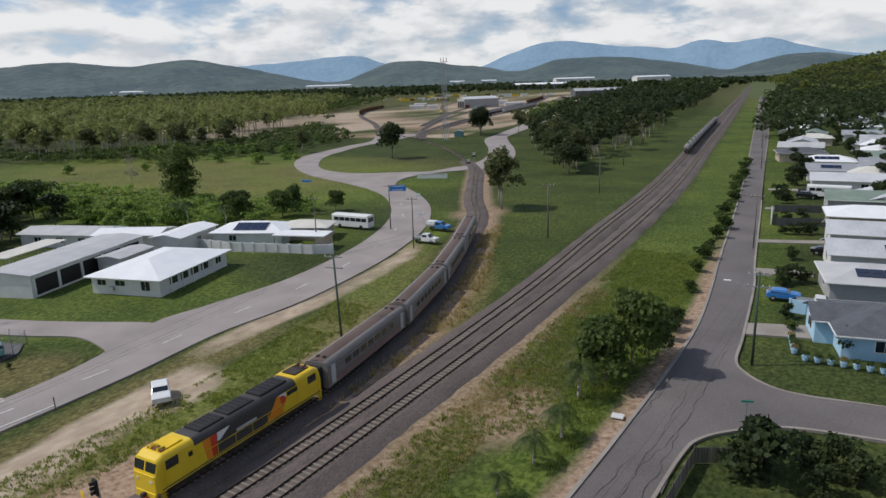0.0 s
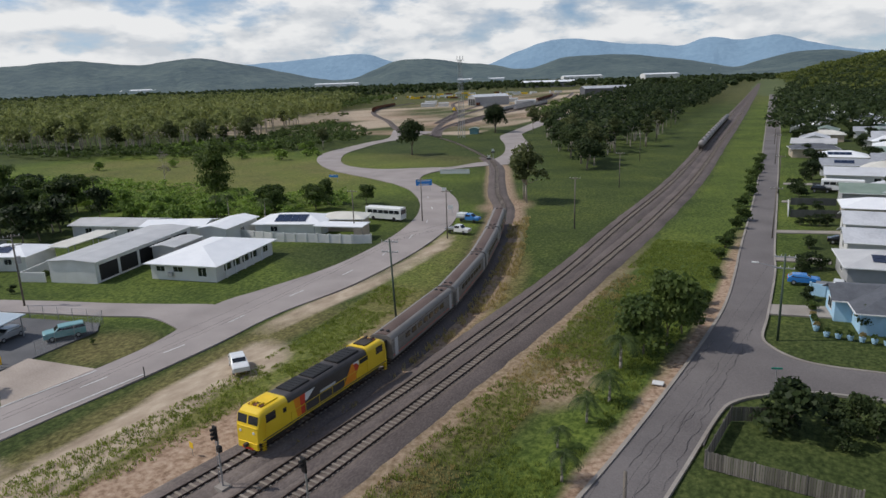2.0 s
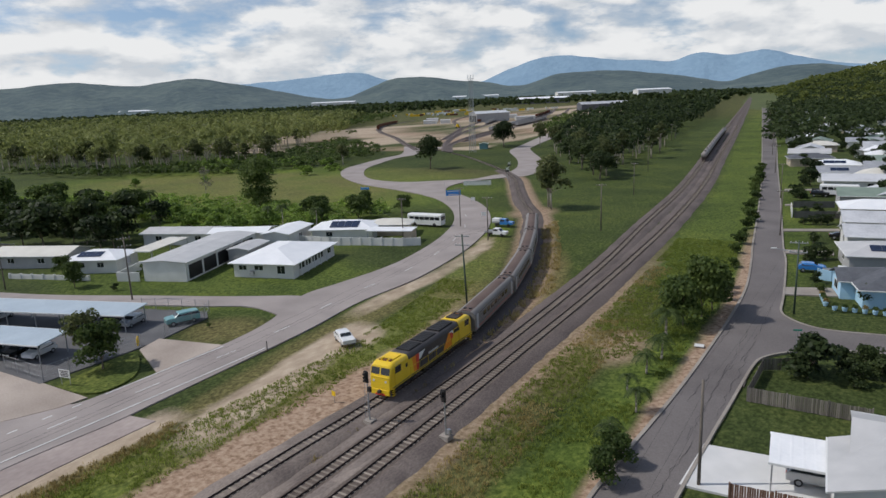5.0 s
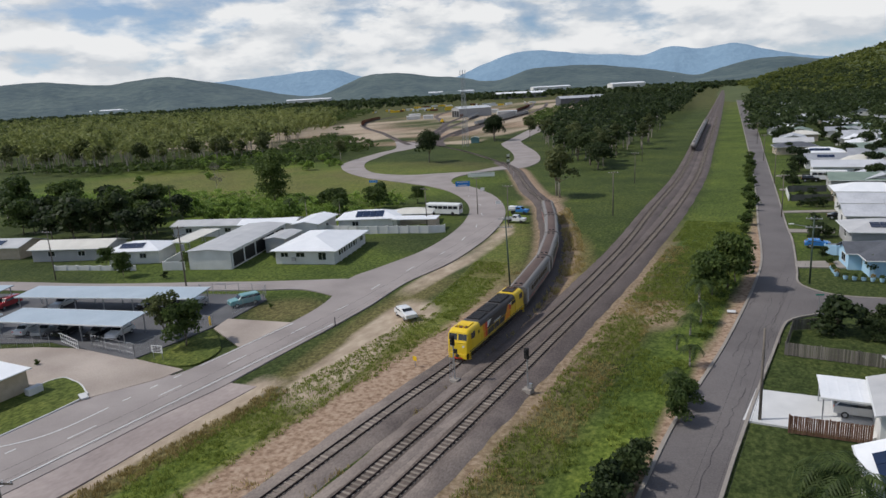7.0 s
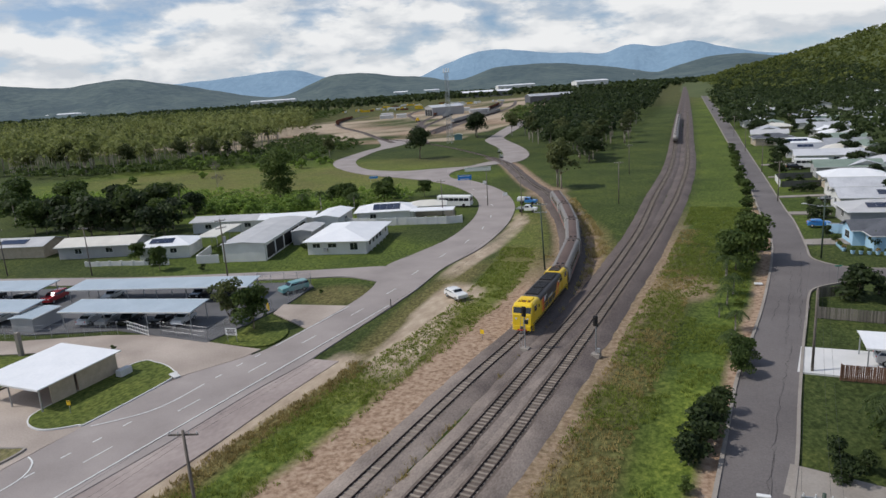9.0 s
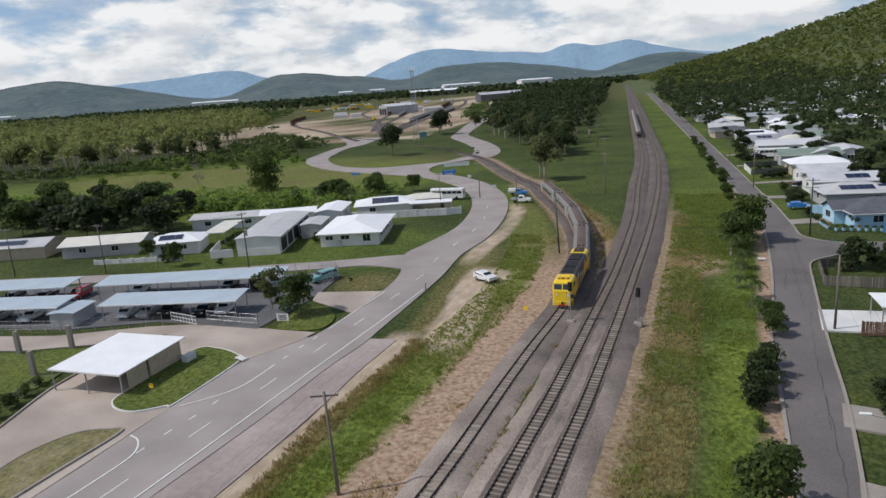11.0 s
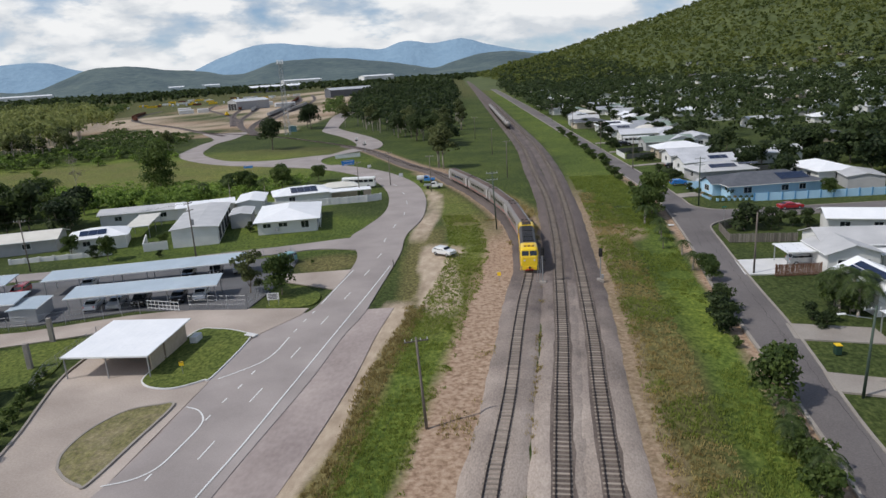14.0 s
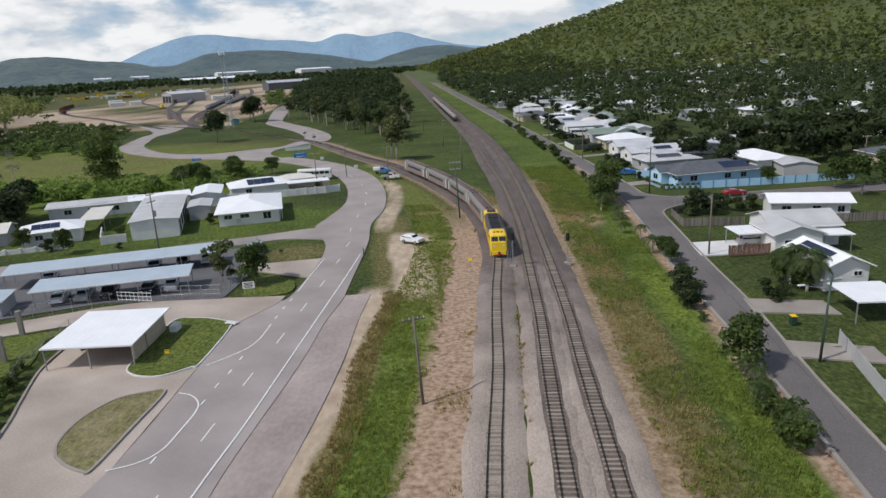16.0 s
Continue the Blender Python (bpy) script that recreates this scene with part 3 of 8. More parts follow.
ribbon("road", [((-117, 162.5), (-118, 196)), ((-131, 170), (-128, 195.5)), ((-141, 174.5), (-139, 189.5)), ((-154, 181), (-154, 192)), ((-171, 194), (-166, 201)), ((-185, 209), (-179, 218)), ((-195, 225), (-187, 233)), ((-200, 242), (-191.5, 248)), ((-206, 273), (-198, 274)), ((-210, 298), (-198, 298)), ((-238, 345), (-205, 340))],
       0.012, ASPHALT, "pale asphalt loop road around a grassed island", "road")
sheet("road", [(-103, 160), (-117, 163), (-128, 170), (-134, 182), (-127, 195.5), (-118, 201), (-113.5, 216), (-101.5, 217), (-106, 209), (-113.5, 199), (-117.5, 186), (-113.5, 172.5)], 0.062, ASPHALT, "asphalt junction before the level crossing", "road", 5)
ribbon("road", [((-117, 205), (-105, 208)), ((-113.2, 217), (-101, 217)), ((-116, 239), (-104, 239)), ((-130, 273), (-117, 272)), ((-152, 315), (-143, 323)), ((-159, 344), (-151, 350)), ((-180, 448), (-168, 450)), ((-187, 520), (-176, 520))],
       0.020, ASPHALT, "asphalt access road beyond the level crossing", "road")
ribbon("road", [((-72, 57.5), (-70, 46.5)), ((-78, 57), (-76.5, 48.7)), ((-84, 54.5), (-82, 49.4)), ((-92, 51.3), (-88.5, 46.9)), ((-101, 48.3), (-98, 43.9)), ((-121, 41.3), (-119, 36.8)), ((-146, 35.4), (-144.5, 30.4)), ((-230, 14), (-229, 9))],
       0.016, ASPHALT, "narrow grey asphalt side street", "road")
STREET_L = [(-27, -60), (-23, -42), (-20.9, -23.4), (-20.2, -16), (-18.8, 6.9), (-17.9, 23), (-16.3, 36.5), (-15.4, 44.5), (-14.4, 56), (-13.3, 72), (-12.9, 87), (-13.8, 105), (-14.7, 118), (-17.4, 166), (-22.9, 247), (-39, 461), (-76, 950)]
STREET_R = [(-21.5, -60), (-18.7, -42), (-16.8, -22), (-16.1, -14), (-13.6, 6), (-12.5, 20), (-11.2, 35), (-10.3, 44), (-9.0, 56), (-7.8, 72), (-7.7, 84), (-8.4, 105), (-9.6, 120), (-12.6, 168), (-17.9, 248), (-31, 446), (-70, 950)]
ribbon("road", list(zip(STREET_L, STREET_R)), 0.030, STREET, "cracked dark grey suburban street", "road", 6)
sheet("road", [(-9.6, 48), (-9.3, 54), (-8.3, 57.4), (-5.7, 60.2), (-2.2, 62.4), (4, 63.5), (23, 65), (70, 69), (70, 76), (23, 71.6), (4.4, 70.1), (-1, 69.7), (-4, 70.5), (-6.4, 72.8), (-7.6, 76), (-8.2, 82), (-10.5, 80), (-11, 52)], 0.045, STREET, "dark asphalt side street mouth", "road", 3)


def kerb(pts, w=0.35, h=0.14, mat=CONCRETE, label="pale concrete kerb along the street"):
    c = catmull(pts, 6)
    bm = bmesh.new()
    prev = None
    for i in range(len(c)):
        d = c[min(i + 1, len(c) - 1)] - c[max(i - 1, 0)]
        nr = np.array([-d[1], d[0]]) / np.linalg.norm(d) * w / 2
        a, b = c[i] + nr, c[i] - nr
        cur = [bm.verts.new((*a, -0.15)), bm.verts.new((*a, h)), bm.verts.new((*b, h)), bm.verts.new((*b, -0.15))]
        if prev:
            for k in range(3):
                bm.faces.new((prev[k], prev[k + 1], cur[k + 1], cur[k]))
        prev = cur
    bmesh.ops.recalc_face_normals(bm, faces=bm.faces[:])
    return tagged(finish("kerb", bm, mat), label, "kerb", kind="structure")


SURFACE_CRACK = plain("bitumen_crack", (0.035, 0.032, 0.032), 0.8)
ck = random.Random(9)
for x0, y0, y1, dx in ((-13.0, 34, 66, 2.2), (-11.2, 40, 78, 2.4), (-14.2, 42, 52, 1.4), (-12.0, 50, 57, 1.8), (-13.6, 60, 72, 1.0), (-15.8, 2, 34, 3.2), (-17.6, -22, 10, 2.8)):
    n = max(5, int((y1 - y0) / 1.1))
    pts = [(x0 + dx * i / n + ck.uniform(-0.22, 0.22), y0 + (y1 - y0) * i / n) for i in range(n + 1)]
    bm = bmesh.new()
    prev = None
    for qx, qy in pts:
        w = ck.uniform(0.006, 0.026)
        cur = (bm.verts.new((qx - w, qy, 0.082)), bm.verts.new((qx + w, qy, 0.082)))
        if prev:
            bm.faces.new((prev[0], prev[1], cur[1], cur[0]))
        prev = cur
    tagged(finish("crack", bm, SURFACE_CRACK), "dark sealed crack in the street asphalt", "crack", kind="structure")

kerb([(x - 0.15, y) for x, y in STREET_L], 0.35, 0.16)
kerb([p for p in STREET_R if p[1] < 50] + [(-9.3, 54), (-8.3, 57.4), (-5.7, 60.2), (-2.2, 62.4), (4, 63.4), (23, 64.9), (70, 69)], 0.3, 0.12)
kerb([(70, 76.1), (23, 71.7), (4.4, 70.2), (-1, 69.8), (-4, 70.6), (-6.4, 72.9), (-7.6, 76)] + [p for p in STREET_R if p[1] > 80], 0.3, 0.12)

# paving round the gatehouse and the car park
sheet("pavement", [(-79.5, -46), (-79, -24), (-78.6, -6), (-78.2, 7), (-74.5, 14), (-74, 17), (-80, 17.2), (-92, 17.8), (-100, 15.6), (-112, 10), (-135, 6), (-135, 1), (-112, 4.5), (-101, 9), (-97.4, 9), (-96.3, -5), (-92.3, -17.5), (-88.5, -32), (-89, -46)], -0.015, APRON, "pale worn paving of the depot entrance", "paving", 1)
sheet("pavement", [(-83.0, 17), (-82.4, 24), (-82.0, 33), (-83.5, 43), (-86, 45), (-97, 42), (-118, 35.5), (-140, 29), (-140, 9.5), (-112, 12.6), (-100, 17.5)], 0.018, LOT, "dark asphalt staff car park", "car park", 1)
sheet("pavement", [(-72.4, 25), (-81.5, 29.5), (-82.6, 33.5), (-72, 35.2)], 0.024, APRON, "dusty driveway into the car park", "paving", 1)


def lawn(pts, z, label):
    ob = sheet("lawn", pts, z, GROUND, label, "lawn", 5)
    n = len(ob.data.vertices)
    for key, v in (("soil", 0.0), ("sand", 0.0), ("dry", 0.22), ("lush", 0.55)):
        at = ob.data.attributes.new(key, 'FLOAT', 'POINT')
        if "patchy" in label:
            v = {"soil": 0.0, "sand": 0.36, "dry": 0.52, "lush": 0.5}[key]
        at.data.foreach_set("value", np.full(n, v, np.float32))
    return ob


LAWN_1 = [(-86.6, -4.6), (-86.2, -5.8), (-84.8, -7.0), (-82.8, -7.5), (-81.2, -7.1), (-79.3, -5.6), (-78.6, -4.4), (-78.5, 6.2), (-80.2, 8.3), (-84.0, 9.6), (-86.9, 8.4)]
ISLAND = [(-84.8, -22.4), (-85.8, -20.4), (-86.1, -17.5), (-85.6, -14.8), (-84.2, -12.2), (-81.6, -11.1), (-79.9, -11.2), (-80.2, -18), (-80.6, -24.5), (-81.3, -24.8), (-83.2, -23.8)]
lawn(LAWN_1, 0.10, "clipped green lawn in front of the gatehouse")
lawn(ISLAND, 0.10, "patchy dry grass traffic island")
kerb(LAWN_1 + [LAWN_1[0]], 0.16, 0.13, PALE_CONCRETE, "white painted kerb round the gatehouse lawn")
kerb(ISLAND + [ISLAND[0]], 0.25, 0.15, CONCRETE, "concrete kerb round a traffic island")
lawn([(-80.4, 17.3), (-81.0, 21.5), (-81.7, 25.7), (-80.9, 28.6), (-74.6, 23.8), (-73.6, 19), (-76, 17.3)], 0.06, "green grass plot beside the car park fence")
lawn([(-101, 4.5), (-99.3, 8), (-112, 3.6), (-125, 0), (-125, -14), (-105, -8), (-98.6, -4.8)], 0.05, "green lawn behind the depot fence")
kerb([(-97.6, 8.6), (-97.0, 0), (-96.4, -5), (-94.2, -12), (-92.4, -17.5), (-89, -31)], 0.25, 0.15, CONCRETE, "dark kerb of a garden bed")

# road markings
line_strip("edge_line", [(-75, -60), (-71.6, -36), (-70.4, -24.8), (-69.7, -18.2), (-68.8, -6.1), (-67.5, 11.5), (-66.5, 25), (-65.8, 36.5)], 0.16, 0.085, LINE_WHITE, "long solid white edge line")
line_strip("edge_line", [(-71.6, 34.8), (-72.1, 27), (-72.6, 18.3)], 0.16, 0.082, LINE_WHITE, "short solid white edge line")
line_strip("turn_line", [(-73.4, 6.2), (-73.6, 1.7), (-74.4, -1.2), (-76.3, -3.8), (-77.7, -5.3)], 0.16, 0.085, LINE_WHITE, "curved white turning line")
line_strip("turn_line", [(-78.3, -11.6), (-76.9, -12.2), (-75.7, -13.6), (-75.2, -15.4), (-75.4, -18.9), (-75.8, -22.1), (-77.1, -23.9), (-79.3, -24.9)], 0.16, 0.085, LINE_WHITE, "curved white turning line at the depot exit")
for cx, cy in [(-69.0, 32.8), (-69.6, 21.5), (-70.4, 11.8), (-71.1, 1.4), (-72.0, -9.2), (-72.7, -19.5), (-73.6, -30), (-75, -41)]:
    line_strip("centre_dash", [(cx - 0.12, cy - 1.5), (cx + 0.12, cy + 1.5)], 0.13, 0.088, LINE_WHITE, "white centre dash on grey asphalt")
for cx, cy in [(-72.8, 15.0), (-73.1, 11.9), (-73.3, 8.4), (-74.3, -3.8), (-74.5, -7.2), (-74.9, -10.3), (-75.1, -13.8), (-75.9, -23.6)]:
    line_strip("lane_dash", [(cx - 0.04, cy - 0.5), (cx + 0.04, cy + 0.5)], 0.16, 0.084, LINE_WHITE, "short white lane dash on grey asphalt")
for cx, cy, dx, dy in [(-68.8, 43, 0.1, 1.5), (-69.8, 54, -0.1, 1.5), (-69.9, 66, 0, 1.5), (-69.6, 78, -.1, 1.5), (-70.9, 91, -.3, 1.5), (-73.7, 104, -.5, 1.4), (-78.3, 118, -.7, 1.3), (-85, 131.5, -.9, 1.2), (-93.5, 144, -1, 1.1)]:
    line_strip("centre_dash", [(cx - dx, cy - dy), (cx + dx, cy + dy)], 0.13, 0.088, LINE_WHITE, "faded white centre dash")


# ---------- railway ----------
def formation(name, curve, lo, hi, top, mat, label, stained=None):
    """A bed of ballast with sloped shoulders."""
    q, h = even(curve, 2.0)
    bm = bmesh.new()
    prof = [(lo - 0.9, -0.25), (lo, top), (-1.0, top + 0.02), (0, top), (1.0, top + 0.02), (hi, top), (hi + 0.9, -0.25)]
    prev = None
    r = random.Random(4)
    for (px, py), a in zip(q, h):
        nx, ny = math.sin(a), -math.cos(a)
        cur = [bm.verts.new((px + nx * (o + r.uniform(-.12, .12)), py + ny * (o + r.uniform(-.12, .12)), zz + r.uniform(-.03, .03))) for o, zz in prof]
        if prev:
            for k in range(len(prof) - 1):
                f = bm.faces.new((prev[k], prev[k + 1], cur[k + 1], cur[k]))
                f.material_index = 1 if stained and k in (2, 3) else 0
        prev = cur
    bmesh.ops.recalc_face_normals(bm, faces=bm.faces[:])
    if sum(f.normal.z for f in bm.faces) < 0:
        bmesh.ops.reverse_faces(bm, faces=bm.faces[:])
    ob = finish(name, bm, mat, True)
    if stained:
        ob.data.materials.append(stained)
    return tagged(ob, label, "ballast", kind="structure")


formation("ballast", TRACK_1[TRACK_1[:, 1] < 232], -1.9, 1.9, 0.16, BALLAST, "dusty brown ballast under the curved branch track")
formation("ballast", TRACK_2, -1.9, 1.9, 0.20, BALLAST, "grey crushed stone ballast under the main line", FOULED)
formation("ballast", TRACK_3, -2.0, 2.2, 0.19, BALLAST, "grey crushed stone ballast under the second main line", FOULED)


def rail_mesh(name, curve, offset, base, parent, label):
    q, h = even(curve, 1.5)
    bm = bmesh.new()
    prof = [(-0.06, 0), (-0.015, 0.02), (-0.015, 0.11), (-0.035, 0.12), (-0.035, 0.155), (0.035, 0.155), (0.035, 0.12), (0.015, 0.11), (0.015, 0.02), (0.06, 0)]
    prev = None
    for (px, py), a in zip(q, h):
        nx, ny = math.sin(a), -math.cos(a)
        cur = [bm.verts.new((px + nx * (o + offset), py + ny * (o + offset), base + zz)) for o, zz in prof]
        if prev:
            for k in range(len(prof) - 1):
                bm.faces.new((prev[k], prev[k + 1], cur[k + 1], cur[k]))
        prev = cur
    bmesh.ops.recalc_face_normals(bm, faces=bm.faces[:])
    return part(name, bm, RAIL, parent, label)


def sleeper_bm():
    bm = bmesh.new()
    box(bm, (0, 0, 0), (1.62, 0.24, 0.14), taper=0.93)
    return bm


SLEEPER_MESH = bpy.data.meshes.new("sleeper")
_b = sleeper_bm()
_b.to_mesh(SLEEPER_MESH)
_b.free()
SLEEPER_MESH.materials.append(SLEEPER)
BOX_V = np.array([v.co[:] for v in SLEEPER_MESH.vertices])
BOX_F = np.array([p.vertices[:] for p in SLEEPER_MESH.polygons])


def track(curve, base, label, far_end, gauge=0.565):
    t = thing("railway_track", label, "railway track")
    rail_mesh("rail", curve, -gauge, base + 0.06, t, "rust-brown steel rail")
    rail_mesh("rail", curve, gauge, base + 0.06, t, "rust-brown steel rail")
    q, h = even(curve, 0.66)
    r = random.Random(11)
    vs, fs, count = [], [], 0
    for (px, py), a in zip(q, h):
        if py > far_end:
            break
        m = Matrix.Translation((px, py, base + 0.02 + r.uniform(-0.012, 0.012))) @ Euler((0, 0, a - math.pi / 2 + r.uniform(-0.02, 0.02))).to_matrix().to_4x4()
        if -36 < py < 30 and count < 100:
            ob = new("sleeper", SLEEPER_MESH)
            ob.parent, ob.matrix_basis = t, m
            count += 1
        else:
            mm = np.array(m)
            vs.append(BOX_V @ mm[:3, :3].T + mm[:3, 3])
            fs.append(BOX_F + 8 * (len(vs) - 1))
    rest = raw("sleeper_run", np.concatenate(vs).tolist(), np.concatenate(fs).tolist(), SLEEPER)
    rest.parent = t
    rest["kind"] = "stuff"
    return t


track(TRACK_1, 0.13, "curved branch track with concrete sleepers on dusty ballast", 300)
track(TRACK_2, 0.17, "main line track with concrete sleepers on grey ballast", 520)
track(TRACK_3, 0.16, "second main line track with concrete sleepers on grey ballast", 520)

# ---------- hills and distance ----------
def skyline(name, profile, eye, radius, depth, mat, label, kind="structure", seed=1, rough=0.05, foot=0.0):
    """A range whose crest follows (bearing, elevation) as seen from the middle of the walk."""
    b = np.arange(profile[0][0], profile[-1][0], 0.25)
    c = catmull(profile, 6)
    e = np.interp(b, c[:, 0], c[:, 1])
    e = e + (fbm(b, b * 0 + 3.3, 3.0, seed) - 0.5) * rough * 4 + (fbm(b, b * 0 + 1.3, 0.7, seed + 1) - 0.5) * rough
    rows = []
    steps = [-1.0, -0.75, -0.5, -0.3, -0.12, 0.0, 0.2, 0.6]
    for k in steps:
        r = radius + depth * k
        crest = 31 + radius * np.tan(np.radians(np.maximum(e, -0.4)))
        hgt = crest * (1 - abs(k)) ** 1.3 if k <= 0 else crest * (1 - k)
        hgt = hgt + (fbm(b * 6, b * 0 + k * 40, 9.0, seed + 5) - 0.5) * crest * 0.35 * (1 - (1 - abs(k)) ** 4)
        hgt = np.where(k == -1.0, -8, hgt)
        rows.append(np.c_[eye[0] + r * np.sin(np.radians(b)), eye[1] + r * np.cos(np.radians(b)), hgt])
    v = np.concatenate(rows)
    n = len(b)
    idx = np.arange(len(v)).reshape(len(steps), n)
    f = np.stack([idx[:-1, :-1], idx[:-1, 1:], idx[1:, 1:], idx[1:, :-1]], -1).reshape(-1, 4)
    ob = raw(name, v.tolist(), f[:, ::-1].tolist(), mat, True)
    return tagged(ob, label, "hills", kind=kind)


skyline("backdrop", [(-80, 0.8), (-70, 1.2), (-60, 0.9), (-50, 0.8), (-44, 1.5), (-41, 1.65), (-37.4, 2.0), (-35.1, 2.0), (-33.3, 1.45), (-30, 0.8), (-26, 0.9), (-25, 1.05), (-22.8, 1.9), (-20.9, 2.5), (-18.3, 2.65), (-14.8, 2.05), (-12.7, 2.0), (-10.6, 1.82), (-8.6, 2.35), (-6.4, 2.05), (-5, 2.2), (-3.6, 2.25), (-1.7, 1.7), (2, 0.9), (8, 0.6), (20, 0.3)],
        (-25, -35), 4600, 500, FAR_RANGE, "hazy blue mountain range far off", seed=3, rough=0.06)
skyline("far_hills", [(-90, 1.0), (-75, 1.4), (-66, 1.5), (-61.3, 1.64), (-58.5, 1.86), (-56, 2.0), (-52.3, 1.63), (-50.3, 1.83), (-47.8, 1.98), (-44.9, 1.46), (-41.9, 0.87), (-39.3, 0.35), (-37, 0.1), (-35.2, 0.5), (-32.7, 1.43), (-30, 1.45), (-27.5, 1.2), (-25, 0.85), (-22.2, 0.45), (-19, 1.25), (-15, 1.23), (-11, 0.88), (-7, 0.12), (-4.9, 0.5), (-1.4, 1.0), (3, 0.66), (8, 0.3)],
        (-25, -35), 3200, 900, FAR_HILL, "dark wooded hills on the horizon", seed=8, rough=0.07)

HILL_PROFILE = [(-6, -0.9), (-2, -0.2), (0, 0.15), (2, 0.5), (4, 0.95), (5.6, 1.35), (7.4, 1.85), (8.6, 2.2), (10.5, 2.7), (13.5, 3.55), (17, 4.6), (22, 5.6), (30, 6.6), (38, 6.8), (50, 5.5), (70, 4.0), (90, 2.0)]
HP = catmull(HILL_PROFILE, 6)


def hill_height(x, y):
    dx, dy = x + 40, y + 62
    r, b = np.hypot(dx, dy), np.degrees(np.arctan2(dx, dy))
    crest = 24 + 2000 * np.tan(np.radians(np.interp(b, HP[:, 0], HP[:, 1])))
    crest = np.maximum(crest, 0) * np.clip((b + 4) / 4, 0, 1)
    up = np.clip((r - 860) / 1140, 0, 1)
    hgt = crest * (up ** 1.1) * np.where(r > 2000, np.clip(1 - (r - 2000) / 1400, 0, 1), 1)
    return hgt + (fbm(x, y, 190, 31) - 0.5) * 0.34 * hgt * np.clip((2000 - r) / 500 + 0.15, 0.15, 1) - 0.4


hb, hr = np.radians(np.arange(-5, 92, 0.5)), np.r_[np.arange(850, 2060, 28), np.arange(2060, 3400, 130)]
HB, HR = np.meshgrid(hb, hr)
hx, hy = (-40 + HR * np.sin(HB)).ravel(), (-62 + HR * np.cos(HB)).ravel()
idx = np.arange(len(hx)).reshape(HB.shape)
hf = np.stack([idx[:-1, :-1], idx[1:, :-1], idx[1:, 1:], idx[:-1, 1:]], -1).reshape(-1, 4)
hill = raw("hill", np.c_[hx, hy, hill_height(hx, hy)].tolist(), hf[:, ::-1].tolist(), HILLSIDE, True)
tagged(hill, "long wooded hill beyond the suburb", "hill", kind="structure")


# ---------- vegetation ----------
def leaf_cards(r, centres, radii, n, size, flat=0.35):
    """Quads scattered through ellipsoidal lobes, mostly near their skins."""
    k = r.integers(0, len(centres), n)
    d = r.normal(size=(n, 3))
    d /= np.linalg.norm(d, axis=1, keepdims=True)
    d[:, 2] = np.where(d[:, 2] < -0.35, -d[:, 2] * 0.6, d[:, 2])
    rad = r.uniform(0.55, 1.06, (n, 1)) ** 0.8
    c = np.asarray(centres)[k] + d * rad * np.asarray(radii)[k]
    nrm = d * 0.8 + r.normal(size=(n, 3)) * 0.6 + np.array([0, 0, flat])
    nrm /= np.linalg.norm(nrm, axis=1, keepdims=True)
    u = np.cross(nrm, r.normal(size=(n, 3)))
    u /= np.linalg.norm(u, axis=1, keepdims=True)
    w = np.cross(nrm, u)
    s = size * r.uniform(0.6, 1.4, (n, 1))
    q = np.stack([c - u * s - w * s * 0.5, c + u * s * 0.2 - w * s * 0.75, c + u * s + w * s * 0.35, c - u * s * 0.25 + w * s * 0.8], 1)
    return q.reshape(-1, 3), np.arange(4 * n).reshape(-1, 4)


def tree_proto(name, label, category, height, spread, leafmat, bark, seed, n=900, size=0.34, lobes=9, base=0.35, trunk=0.16, group="", stems=1, fat=1.0):
    r = np.random.default_rng(seed)
    t = thing(name, label, category, group=group)
    cs, rs = [], []
    for i in range(lobes):
        a, q = r.uniform(0, 2 * math.pi), r.uniform(0.1, 0.62) * spread
        zz = height * r.uniform(base + 0.1, 0.86)
        k = r.uniform(0.26, 0.46) * fat
        cs.append((q * math.cos(a), q * math.sin(a), zz))
        rs.append((spread * k, spread * k, min(height * 0.24, spread * k * 0.85)))
    cs.append((0, 0, height * 0.84)), rs.append((spread * 0.35, spread * 0.35, height * 0.16))
    bm = bmesh.new()
    for s in range(stems):
        o = Vector((0.25 * s, 0.15 * s * (-1) ** s, 0))
        top = Vector((r.uniform(-.2, .2), r.uniform(-.2, .2), height * (base + 0.12)))
        rod(bm, o + Vector((0, 0, -0.3)), o + top, trunk, trunk * 0.62, 7)
        for c in cs[s::stems][:6]:
            rod(bm, o + top * 0.8, Vector(c) * 0.92, trunk * 0.42, trunk * 0.12, 5)
    part("trunk", bm, bark, t, "", True)
    v, f = leaf_cards(r, cs, rs, n, size)
    crown = raw("crown", v.tolist(), f.tolist(), leafmat)
    crown.parent = t
    return t


